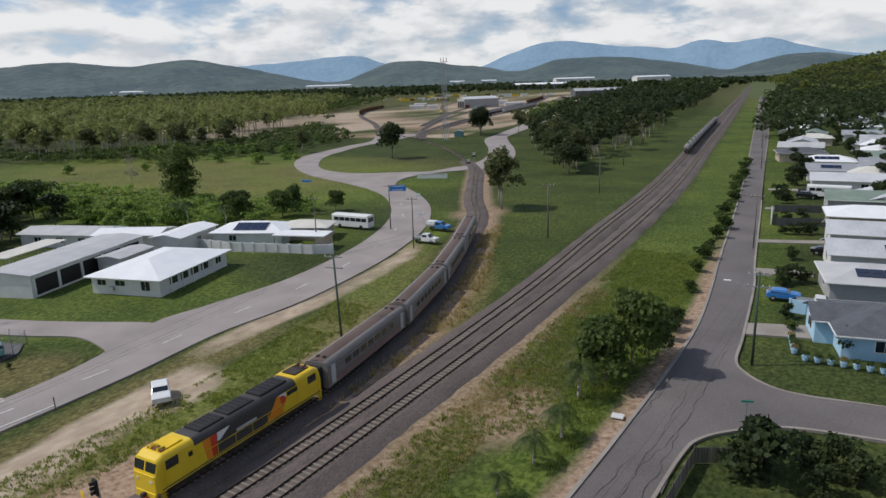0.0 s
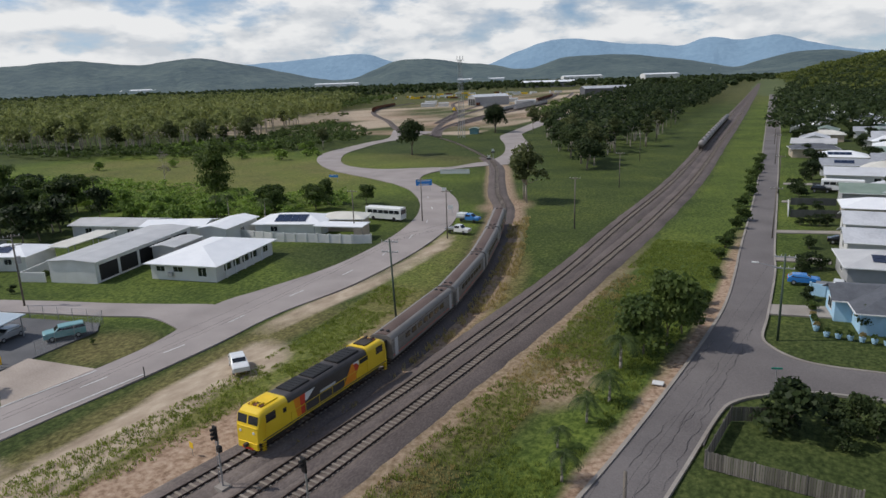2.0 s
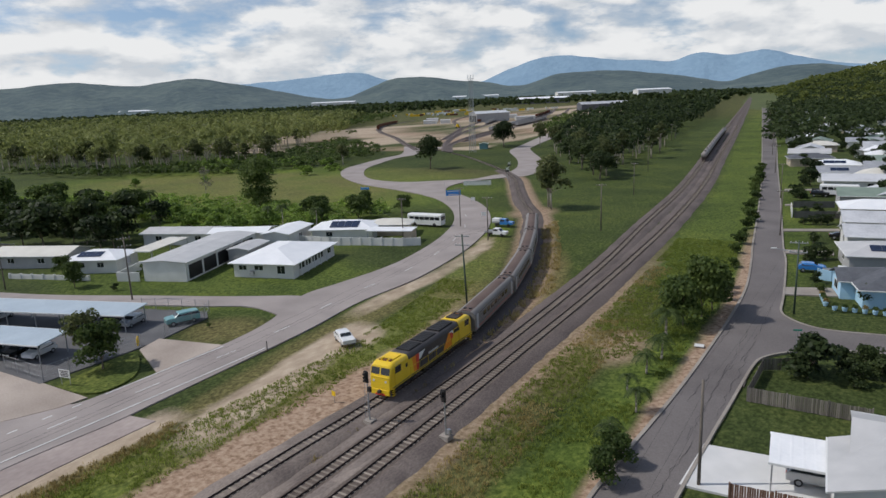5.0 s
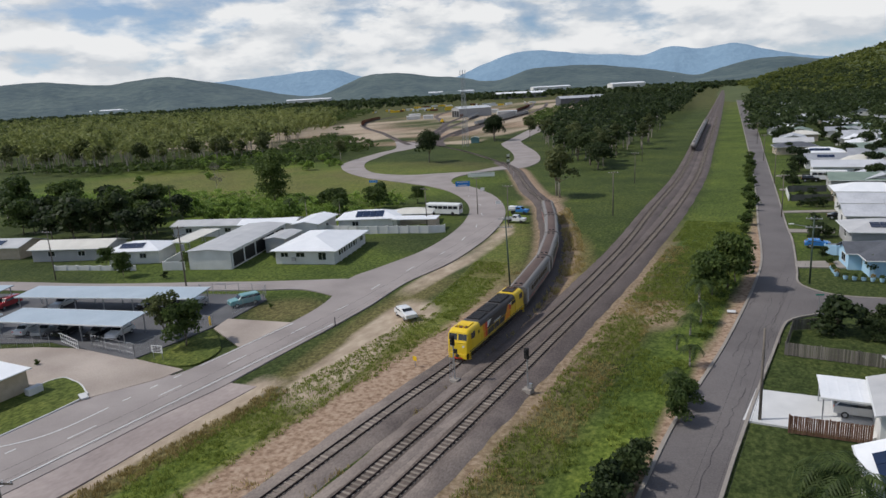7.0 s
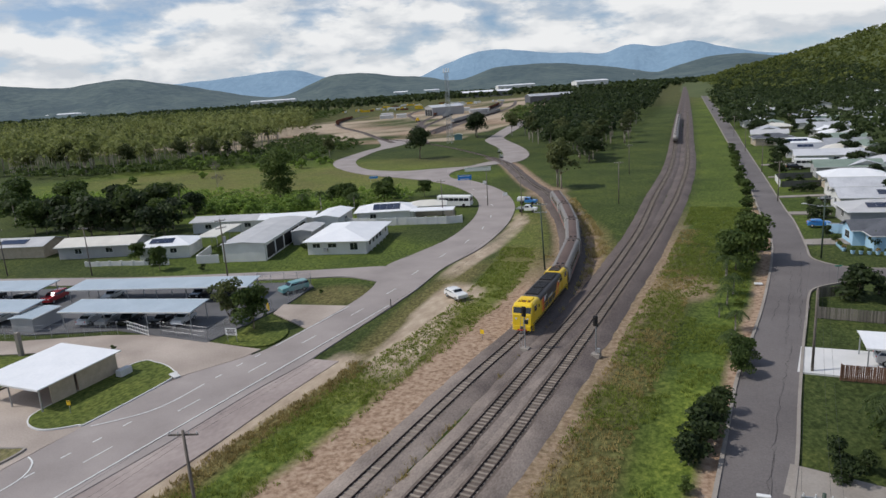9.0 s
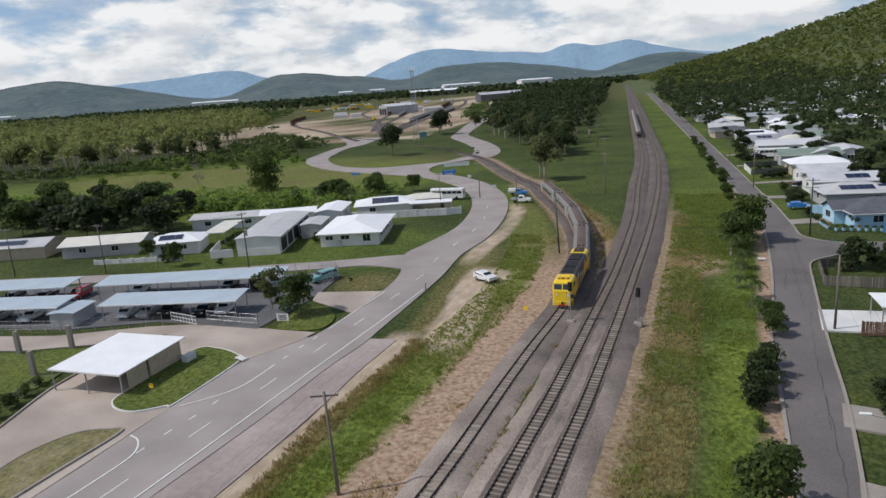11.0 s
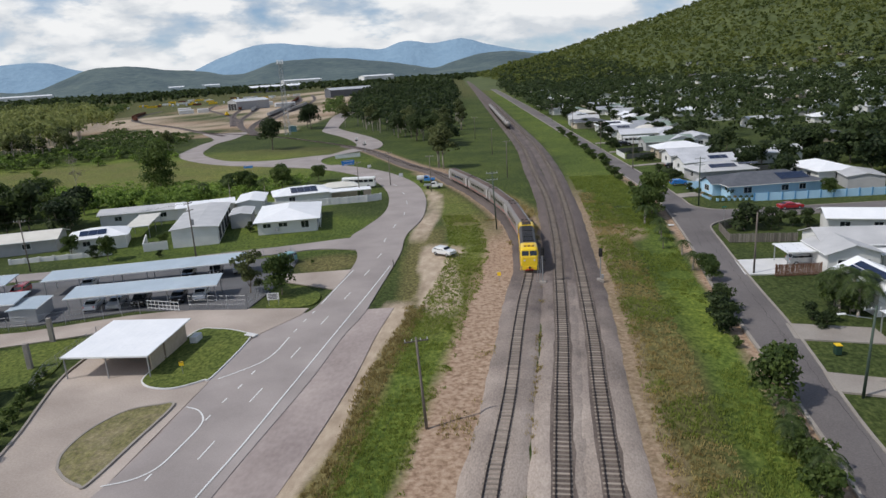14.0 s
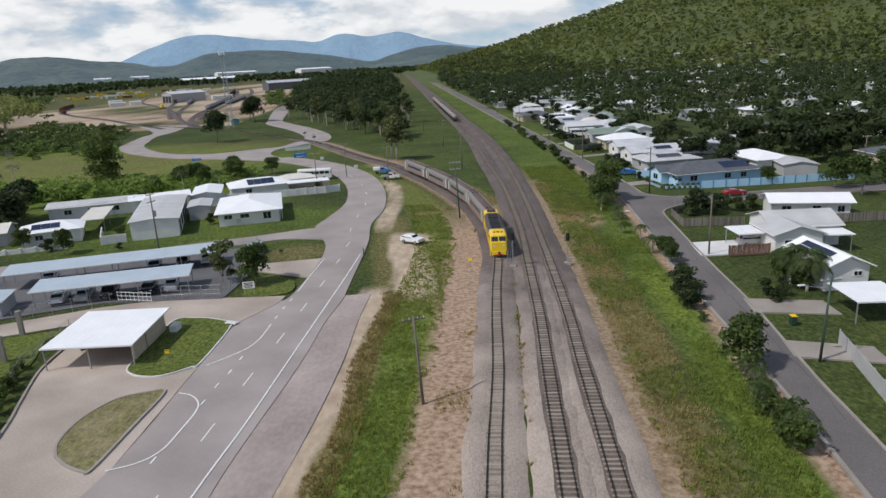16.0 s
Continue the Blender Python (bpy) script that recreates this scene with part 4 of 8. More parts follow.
def palm_proto(name, label, height, seed, fronds=13, length=2.4, trunk=0.14):
    r = random.Random(seed)
    t = thing(name, label, "palm tree", group="palms")
    bm = bmesh.new()
    p = Vector((0, 0, -0.2))
    for i in range(5):
        q = Vector((0.05 * i * r.uniform(-1, 1.5), 0.05 * i * r.uniform(-1, 1), height * (i + 1) / 5))
        rod(bm, p, q, trunk * (1.15 - 0.09 * i), trunk * (1.1 - 0.09 * (i + 1)), 8)
        p = q
    part("trunk", bm, PALE_BARK, t, "", True)
    for k in range(fronds):
        a = 2 * math.pi * k / fronds + r.uniform(-.2, .2)
        rise = r.uniform(-0.1, 1.0)
        bm = bmesh.new()
        pts = []
        for i in range(9):
            s = i / 8
            pts.append(p + Vector((math.cos(a) * length * s * (0.95 - 0.12 * s), math.sin(a) * length * s * (0.95 - 0.12 * s), length * (rise * s - (0.55 + rise * 0.75) * s * s))))
        side_v = Vector((-math.sin(a), math.cos(a), 0))
        for i in range(1, 9):
            w = length * 0.26 * math.sin(math.pi * (0.12 + 0.86 * i / 9)) + 0.04
            d = (pts[i] - pts[i - 1])
            for sgn in (-1, 1):
                for j in range(2):
                    o = pts[i - 1] + d * (j * 0.5)
                    tip = o + side_v * sgn * w + d * 0.7 + Vector((0, 0, -w * 0.45))
                    bm.faces.new([bm.verts.new(o), bm.verts.new(o + d * 0.42), bm.verts.new(tip)])
        part("frond", bm, LEAF_PALM, t)
    return t


def placed(proto, spots, seed=1, vary=0.22):
    """The first spot takes the first tree itself, the others copies: (x, y, scale)."""
    r = random.Random(seed)
    for i, (px, py, s) in enumerate(spots):
        zz = float(hill_height(np.array([px]), np.array([py]))[0]) if py > 380 and px > -20 else 0.0
        k = s * (1 + r.uniform(-vary, vary) * 0.5)
        m = pose(px, py, max(zz, 0.0) - 0.05, 0, 0, r.uniform(0, 360)) @ Matrix.Diagonal((k, k, s * (1 + r.uniform(-vary, vary) * 0.5), 1))
        if i == 0:
            proto.matrix_basis = m
            continue
        made = copy_thing(proto, Matrix.Identity(4))
        made.matrix_basis = m


GUM = tree_proto("gum_tree", "tall eucalypt with an open olive crown", "tree", 12, 4.6, LEAF_GUM, PALE_BARK, 1, 2200, 0.29, 16, 0.24, 0.22, "gum trees")
GUM_B = tree_proto("gum_tree", "slender eucalypt with a sparse olive crown", "tree", 12, 3.4, LEAF_GUM, PALE_BARK, 2, 1500, 0.28, 12, 0.28, 0.18, "gum trees", 2)
ROUND = tree_proto("shade_tree", "dark round-crowned shade tree on grass", "tree", 10, 5.0, LEAF_DARK, BARK, 3, 3800, 0.27, 18, 0.16, 0.25, "shade trees", fat=1.2)
GREEN = tree_proto("broadleaf_tree", "bushy green broadleaf tree", "tree", 6, 2.9, LEAF_MID, BARK, 4, 2400, 0.21, 16, 0.12, 0.12, "street trees", fat=1.4)
SHRUB = tree_proto("shrub", "dense dark green shrub", "shrub", 2.4, 1.5, LEAF_MID, BARK, 5, 1100, 0.14, 10, 0.02, 0.05, "shrubs", 2, fat=1.35)
DSHRUB = tree_proto("shrub", "dense dark leafy shrub in a yard", "shrub", 2.6, 1.6, LEAF_DARK, BARK, 6, 1100, 0.14, 10, 0.02, 0.05, "shrubs", 2, fat=1.35)
SCRUB = tree_proto("scrub_bush", "bright green scrub bush on rough grass", "shrub", 3.2, 2.6, LEAF_BRIGHT, BARK, 7, 640, 0.25, 10, 0.0, 0.06, "scrub bushes", 3, fat=1.35)
WILLOW = tree_proto("weeping_tree", "light olive weeping tree beside the car park", "tree", 6.2, 2.8, LEAF_GUM, BARK, 9, 1500, 0.2, 11, 0.05, 0.12)
BARE = tree_proto("bare_tree", "leafless grey tree on open grass", "tree", 12, 3.6, LEAF_BARE, PALE_BARK, 10, 420, 0.16, 9, 0.2, 0.14)
PALM = palm_proto("palm", "garden palm with arching green fronds", 3.2, 1)
TALL_PALM = palm_proto("palm", "tall palm behind the low white buildings", 7.5, 2, 15, 3.0, 0.18)

placed(ROUND, [(-153, 231, 1.4), (-165.5, 338, 1.6), (-172, 352, 1.2), (-100, 262, 1.2), (-88, 240, 1.25), (-78, 222, 1.2), (-72, 210, 1.15)])
placed(GUM, [(-67, 147, 1.3), (-284, 236, 1.2), (-207, 240, 0.95), (-78, 232, 1.2), (-72, 218, 1.1), (-92, 252, 1.2), (-120, 300, 1.2), (-146, 345, 1.2), (-280, 215, 1.2), (-268, 225, 1.1), (-300, 200, 1.2), (-330, 190, 1.3), (-355, 186, 1.2), (-262, 246, 1.1), (-275, 262, 1.2), (-378, 182, 1.3)], 3)
placed(GUM_B, [(-69, 150, 1.1), (-290, 205, 1.2), (-315, 188, 1.1), (-342, 192, 1.25), (-300, 255, 1.2), (-312, 300, 1.2), (-322, 340, 1.2), (-395, 176, 1.2), (-420, 172, 1.2), (-271, 240, 1.0), (-76, 256, 1.1), (-70, 282, 1.1), (-74, 320, 1.1)], 4)
placed(tree_proto("bushy_tree", "tall bushy dark green tree on open grass", "tree", 14, 6.4, LEAF_MID, BARK, 33, 6500, 0.27, 30, 0.02, 0.26, fat=1.1), [(-152, 126, 1.1)])
placed(BARE, [(-186, 136, 0.95)])
placed(WILLOW, [(-85.3, 24.4, 1.0)])
placed(GREEN, [(-79.9, 23.0, 0.95), (-22.0, -12.2, 0.85), (-17.0, 69.0, 1.3), (-18.8, 65.4, 1.15), (-16.2, 73.5, 1.0), (-17.5, 27.5, 0.55), (-17.6, 24.0, 0.5), (-118, 113, 1.0), (-112, 121, 1.15), (-122, 117, 1.1), (-127, 119, 0.9), (-104, 131, 0.8), (-114, 128, 1.0),
               (-6.0, 13.2, 0.7), (-5.4, 10.4, 0.65), (-121.5, 46.5, 0.75), (-131.5, 50.5, 0.7), (-168, 84, 1.3), (-176, 88, 1.6), (-186, 82, 1.7), (-178, 78, 1.5), (-198, 88, 1.8), (-212, 80, 1.7), (-170, 96, 1.5), (-190, 70, 1.5), (-158, 82, 1.2), (-206, 96, 1.6), (-225, 92, 1.8), (32, 70.5, 1.1), (38, 73, 1.0), (46, 76, 1.2), (22, 80, 0.7), (40, 62, 1.2)], 5)
gr_ = random.Random(41)
yard_trees = []
for k in range(58):
    yy = 98 + k * 6.2 + gr_.uniform(-3, 3)
    yard_trees.append((gr_.choice((14.5, 18, 22, 26) if yy < 195 else (-3.5, -1.0, 14.5, 18, 22, 26)) + gr_.uniform(-1.5, 1.5) - max(0, yy - 120) * 0.055, yy, gr_.uniform(0.5, 1.05)))
placed(tree_proto("garden_tree", "leafy dark green tree in a house yard", "tree", 6.5, 3.4, LEAF_DARK, BARK, 14, 900, 0.34, 13, 0.12, 0.14, "garden trees", fat=1.2), yard_trees + [(38 + gr_.uniform(-14, 40), 84 + gr_.uniform(12, 60), gr_.uniform(0.8, 1.5)) for k in range(30)] + [(-165 + gr_.uniform(-35, 20), 68 + gr_.uniform(-4, 26), gr_.uniform(1.0, 1.7)) for k in range(16)], 15)
placed(DSHRUB, [(-3.8, 53.8, 1.9), (1.2, 56.4, 1.25), (3.0, 55.8, 1.1), (5.2, 55.0, 1.0), (-0.6, 56.8, 1.0), (7.5, 54.5, 1.2), (-10.4, 8.8, 0.75), (-10.2, 6.2, 0.8), (-8.6, 8.2, 0.7), (0.5, 52.8, 1.0), (2.8, 83.0, 1.1), (-3.6, 92.5, 0.7),
                (-20.0, 12.5, 1.15), (-20.5, 10.2, 1.2), (-20.8, 7.8, 1.2), (-21.2, 5.4, 1.1), (-19.7, 14.6, 1.0), (-126, 49, 0.9), (-112, 47.8, 0.5), (-101, 66, 0.8), (-15.8, 79, 0.9), (-15.6, 82.5, 0.9)], 6)
placed(SHRUB, [(-116.5, 58, 0.8), (-118, 62, 0.7), (-115.8, 55.5, 0.6), (-22.8, -17.5, 0.9), (-23.4, -20, 1.0), (-23.0, -22.8, 1.0), (-24, -26, 1.1), (-21.3, 1.2, 0.5), (-15.5, 86, 0.8), (-16.2, 99, 0.7), (-3.0, 88.0, 0.6), (-93.8, 11.5, 0.3)]
       + [(-17.2 - (yy - 110) * 0.045 + ((yy * 7) % 5) * 0.3, yy, 0.75 + ((yy * 3) % 7) * 0.09) for yy in range(110, 250, 8)]
       + [(-98.0, -6.5, 0.6), (-97.3, -9, 0.7), (-96.2, -11.5, 0.6), (-95.3, -14, 0.7), (-94.4, -16.6, 0.6), (-93.6, -19, 0.7), (-93.0, -21.5, 0.7), (-99.2, -4, 0.5)]
       + [(-80 + 0, 40.0, 0.25)], 7)
rs_ = random.Random(3)
scrub_spots = []
for i in range(62):
    a = rs_.random()
    px, py = -112 - 120 * a, 101 + 3 * math.sin(i) + rs_.uniform(-5, 22) * (0.5 + 0.6 * a)
    scrub_spots.append((px, py - 10 * a, rs_.uniform(0.5, 1.25)))
scrub_spots += [(rs_.uniform(-265, -190), rs_.uniform(150, 225), rs_.uniform(0.6, 1.3)) for i in range(10)]
scrub_spots += [(rs_.uniform(-300, -205), 205 + rs_.uniform(-8, 40), rs_.uniform(0.9, 1.5)) for i in range(30)]
placed(SCRUB, scrub_spots, 8)
placed(PALM, [(-20.0, 60.5, 1.15), (-18.9, 52.5, 0.85), (-19.6, 47.8, 0.75), (-18.7, 30.0, 0.8), (-18.4, 38.0, 0.7), (-4.6, 11.4, 1.7), (-5.6, 13.2, 1.4), (-5.0, 9.4, 1.2), (-6.4, 11.0, 1.0), (-20.4, 42.5, 0.6), (-22.6, -15.5, 0.7), (-23.3, -24.4, 0.8), (34, 64, 1.2), (-23.5, -19, 0.75)], 9)
placed(TALL_PALM, [(-151, 78, 0.9), (-119, 99.5, 0.8), (-110.5, 102, 0.75), (-168, 100, 1.0), (-226, 110, 1.0), (-128, 104, 0.7), (-206, 76, 1.0)], 10)


def in_poly(x, y, poly):
    ok = np.zeros(len(x), bool)
    for (x0, y0), (x1, y1) in zip(poly, poly[1:] + poly[:1]):
        ok ^= ((y0 > y) != (y1 > y)) & (x < (x1 - x0) * (y - y0) / ((y1 - y0) + 1e-9) + x0)
    return ok


def wood(name, label, poly, spacing, height, cards, size, mat, seed, ground_z=None, trunks=0, spread=0.36, flat=0.8, low=0.38):
    """A stand of trees too many to count, as one piece of leaf cards and trunks."""
    r = np.random.default_rng(seed)
    p = np.array(poly)
    lo, hi = p.min(0), p.max(0)
    xs, ys = np.meshgrid(np.arange(lo[0], hi[0], spacing), np.arange(lo[1], hi[1], spacing))
    xs = xs.ravel() + r.uniform(-.45, .45, xs.size) * spacing
    ys = ys.ravel() + r.uniform(-.45, .45, ys.size) * spacing
    keep = in_poly(xs, ys, list(poly)) & (r.random(len(xs)) < 0.93)
    xs, ys = xs[keep], ys[keep]
    zs = ground_z(xs, ys) if ground_z else np.zeros(len(xs))
    V, F, n0 = [], [], 0
    for px, py, pz in zip(xs, ys, zs):
        h = height * r.uniform(0.65, 1.2)
        w = h * spread * r.uniform(0.8, 1.25)
        m = 5
        cs = np.c_[r.uniform(-.6, .6, (m, 2)) * w, r.uniform(low, 0.86, m) * h]
        rr = np.c_[np.full((m, 2), w * 0.55), np.full(m, h * 0.2)] * r.uniform(0.7, 1.2, (m, 1))
        v, f = leaf_cards(r, cs, rr, cards, size * h / height, flat)
        V.append(v + (px, py, pz)), F.append(f + n0)
        n0 += len(v)
    ob = raw(name, np.concatenate(V).tolist(), np.concatenate(F).tolist(), mat)
    tagged(ob, label, "woodland", kind="stuff")
    if trunks:
        bm = bmesh.new()
        order = np.argsort(np.hypot(xs + 20, ys + 30))[:trunks]
        for i in order:
            lean = Vector((r.uniform(-.8, .8), r.uniform(-.8, .8), 0))
            b = Vector((xs[i], ys[i], zs[i] - 0.2))
            for s in range(2):
                rod(bm, b, b + lean * (1 - 2 * s) + Vector((0, 0, height * 0.6)), 0.2, 0.09, 5)
        tagged(finish("tree_trunks", bm, PALE_BARK), "pale slender trunks along the wood's edge", "woodland", kind="stuff")
    return ob


wood("woodland", "open olive-green eucalypt woodland", [(-640, 290), (-400, 176), (-317, 181), (-276, 204), (-270, 250), (-328, 362), (-330, 412), (-420, 520), (-640, 560)], 10.5, 17, 125, 0.72, LEAF_WOOD, 21, trunks=220, spread=0.30, flat=0.4, low=0.42)
wood("woodland", "distant olive-green eucalypt woodland", [(-1300, 600), (-640, 290), (-640, 560), (-430, 530), (-520, 700), (-700, 900), (-1300, 900)], 15, 15.5, 36, 1.6, LEAF_WOOD, 22, spread=0.42, flat=0.5)
wood("woodland", "dark dense trees between the railway lines", [(-106, 266), (-88, 238), (-73, 210), (-73, 272), (-77, 347), (-94, 577), (-127, 950), (-250, 1000), (-196, 580), (-158, 410), (-128, 312)], 9, 13, 80, 0.78, LEAF_DARK, 23, trunks=90, flat=0.5)
wood("woodland", "far belt of dark trees on the plain", [(-2100, 900), (-700, 920), (-620, 1250), (-480, 1450), (-260, 1100), (-140, 1000), (-150, 1500), (-60, 2200), (-900, 2500), (-2200, 1700)], 26, 13, 16, 3.6, LEAF_DARK, 24)
wood("woodland", "trees among the suburban houses", [(0, 420), (16, 260), (32, 120), (55, 96), (85, 100), (240, 300), (440, 600), (620, 890), (-20, 900)], 13.5, 9, 46, 0.85, LEAF_DARK, 25, lambda a, b: np.maximum(hill_height(a, b), 0), spread=0.45)
wood("woodland", "tall dark trees standing over the suburban roofs", [(34, 128), (60, 112), (90, 120), (210, 280), (330, 460), (40, 470), (20, 300)], 19, 14, 100, 0.74, LEAF_DARK, 35, spread=0.34, flat=0.5, low=0.3)
wood("woodland", "trees lining the far end of the street", [(-26, 330), (-8, 330), (60, 600), (140, 900), (60, 1500), (-60, 1500), (-58, 800), (-36, 470)], 10, 9, 45, 0.95, LEAF_DARK, 26, lambda a, b: np.maximum(hill_height(a, b), 0), spread=0.5)
wood("scrub", "tangled bright green scrub behind the buildings", [(-250, 86), (-186, 106), (-140, 98), (-113, 106), (-104, 126), (-114, 138), (-136, 130), (-190, 134), (-255, 122)], 3.1, 2.6, 60, 0.3, LEAF_BRIGHT, 28, spread=0.75)
wood("scrub", "scrub and saplings at the wood's edge", [(-300, 170), (-245, 190), (-215, 228), (-214, 262), (-222, 300), (-250, 330), (-320, 390), (-285, 262), (-276, 215), (-400, 176)], 5.0, 4.0, 70, 0.42, LEAF_MID, 29, spread=0.6)
wood("woodland", "scattered dark trees at the edge of the rail yard", [(-330, 412), (-300, 380), (-420, 520), (-470, 640), (-600, 900), (-640, 760), (-440, 540)], 11, 9, 70, 0.7, LEAF_MID, 30, spread=0.55)
wood("woodland", "trees along the far side of the rail yard", [(-160, 420), (-186, 520), (-235, 700), (-250, 690), (-204, 520), (-176, 424)], 10, 9, 80, 0.7, LEAF_MID, 31, spread=0.55)
HILL_POLY = [(-40 + r * math.sin(radians(b)), -62 + r * math.cos(radians(b))) for r, bs in ((870, range(0, 40, 3)), (2050, range(39, -4, -3))) for b in bs]
wood("hill_forest", "sunlit bushland covering the hillside", HILL_POLY, 15, 9.5, 17, 2.0, LEAF_HILL, 27, hill_height, spread=0.62, flat=0.7)

# ---------- trains ----------
def wheelset(bm, y, z=0.42, r=0.42, gauge=0.56):
    for sx in (-1, 1):
        rod(bm, (sx * gauge - 0.06, y, z), (sx * gauge + 0.06, y, z), r, r, 16)
    rod(bm, (-gauge, y, z), (gauge, y, z), 0.07, 0.07, 6)


def bogie(parent, y, axles, base=2.0):
    bm = bmesh.new()
    for sx in (-1, 1):
        rounded(bm, (sx * 0.86, y, 0.58), (0.16, base * (axles - 1) + 1.0, 0.26), 0.04)
    box(bm, (0, y, 0.62), (1.6, 0.6, 0.22))
    frame_ob = part("bogie", bm, UNDER, parent, "grimy black bogie frame")
    for i in range(axles):
        bm = bmesh.new()
        wheelset(bm, y + (i - (axles - 1) / 2) * base)
        part("wheelset", bm, UNDER, frame_ob)


def loft(bm, sections):
    """A skin through outlines of equal length, closed at both ends."""
    rings = [[bm.verts.new(p) for p in s] for s in sections]
    n = len(rings[0])
    for a, b in zip(rings, rings[1:]):
        for i in range(n):
            bm.faces.new((a[i - 1], a[i], b[i], b[i - 1]))
    bm.faces.new(rings[0])
    bm.faces.new(rings[-1])
    bmesh.ops.recalc_face_normals(bm, faces=bm.faces[:])


def shell(y, w, z0, z1, shoulder, cut=0.55, k=4):
    """A vehicle's cross section: upright sides and a rounded top."""
    pts = [(-w, z0)]
    for i in range(k + 1):
        a = math.pi / 2 * i / k
        pts.append((-w + shoulder * (1 - math.cos(a)), z1 - cut + cut * math.sin(a)))
    right = [(-px, pz) for px, pz in reversed(pts)]
    return [(px, y, pz) for px, pz in pts + right]


def locomotive(m):
    t = thing("diesel_locomotive", "yellow and charcoal double-cab diesel locomotive on the branch track", "locomotive", m)
    bm = bmesh.new()
    rounded(bm, (0, 0, 1.18), (2.72, 18.6, 0.26), 0.05)
    part("frame_sill", bm, YELLOW, t, "yellow side sill")
    bm = bmesh.new()
    rounded(bm, (0, 0.2, 0.72), (2.1, 5.0, 0.7), 0.15)
    part("fuel_tank", bm, UNDER, t, "grimy black fuel tank")
    for y in (-6.0, 6.0):
        bogie(t, y, 3, 1.75)
    bm = bmesh.new()
    loft(bm, [shell(-5.9, 1.30, 1.3, 3.72, 0.5), shell(6.1, 1.30, 1.3, 3.72, 0.5)])
    part("hood", bm, CHARCOAL, t, "charcoal hood with grey roof")
    for sgn, end in ((-1, "front"), (1, "rear")):
        bm = bmesh.new()
        loft(bm, [shell(sgn * 5.88, 1.36, 1.3, 3.78, 0.42), shell(sgn * 8.55, 1.36, 1.25, 3.80, 0.42), shell(sgn * 9.15, 1.30, 1.2, 3.55, 0.5, 0.5), shell(sgn * 9.42, 1.22, 1.1, 2.55, 0.3, 0.25), shell(sgn * 9.5, 1.15, 0.95, 2.2, 0.2, 0.2)])
        cab = part("cab", bm, YELLOW, t, "yellow driver's cab")
        for sx in (-1, 1):
            bm = bmesh.new()
            box(bm, (sx * 0.60, sgn * 9.23, 2.98), (1.06, 0.16, 0.74), rx=sgn * 14)
            part("windscreen", bm, GLASS, cab, "dark sloping windscreen")
            bm = bmesh.new()
            rounded(bm, (sx * 1.35, sgn * 8.0, 2.95), (0.08, 1.15, 0.74), 0.02)
            part("side_window", bm, GLASS, cab, "dark side window")
            bm = bmesh.new()
            rod(bm, (sx * 0.75, sgn * 9.42, 1.95), (sx * 0.75, sgn * 9.54, 1.95), 0.13, 0.13, 12)
            part("headlight", bm, PALE_CONCRETE, cab, "round headlight")
            bm = bmesh.new()
            rod(bm, (sx * 1.43, sgn * 8.75, 1.4), (sx * 1.43, sgn * 8.75, 3.2), 0.03, 0.03, 6)
            part("handrail", bm, YELLOW, cab)
        bm = bmesh.new()
        rounded(bm, (0, sgn * 9.46, 0.72), (2.3, 0.22, 0.62), 0.06, taper=0.95)
        part("pilot", bm, YELLOW, t, "yellow pilot below the nose")
        bm = bmesh.new()
        rounded(bm, (0, sgn * 9.5, 0.5), (1.2, 0.24, 0.2), 0.04)
        part("buffer_beam", bm, RED, t, "red beam at the coupler")
        bm = bmesh.new()
        rounded(bm, (0, sgn * 9.47, 2.36), (2.2, 0.10, 0.16), 0.03)
        part("nose_ledge", bm, YELLOW, t)
        for k in (-0.55, 0.0, 0.55):
            bm = bmesh.new()
            rounded(bm, (k, sgn * 8.1, 3.84), (0.4, 0.6, 0.12), 0.03)
            part("roof_hatch", bm, RUST, t, "rusty brown roof hatch")
        bm = bmesh.new()
        box(bm, (0, sgn * 9.7, 0.86), (0.28, 0.45, 0.3))
        part("coupler", bm, UNDER, t)
        bm = bmesh.new()
        box(bm, (0, sgn * 7.2, 3.83), (1.5, 1.6, 0.14))
        for k in (-0.4, 0.4):
            rod(bm, (k, sgn * 7.7, 3.85), (k, sgn * 8.4, 3.95), 0.09, 0.12, 8)
        part("roof_unit", bm, UNDER if sgn > 0 else SAFETY_YELLOW, t, "roof air unit and horns")
    for y0, l, h in ((-3.6, 2.6, 0.14), (-0.4, 3.0, 0.12), (3.5, 3.4, 0.22)):
        bm = bmesh.new()
        rounded(bm, (0, y0, 3.76), (1.7, l, h), 0.04)
        for k in range(6):
            box(bm, (0, y0 - l / 2 + (k + 0.5) * l / 6, 3.77 + h / 2), (1.5, l / 9, 0.03))
        part("radiator_grille", bm, BLACK, t, "black roof grille")
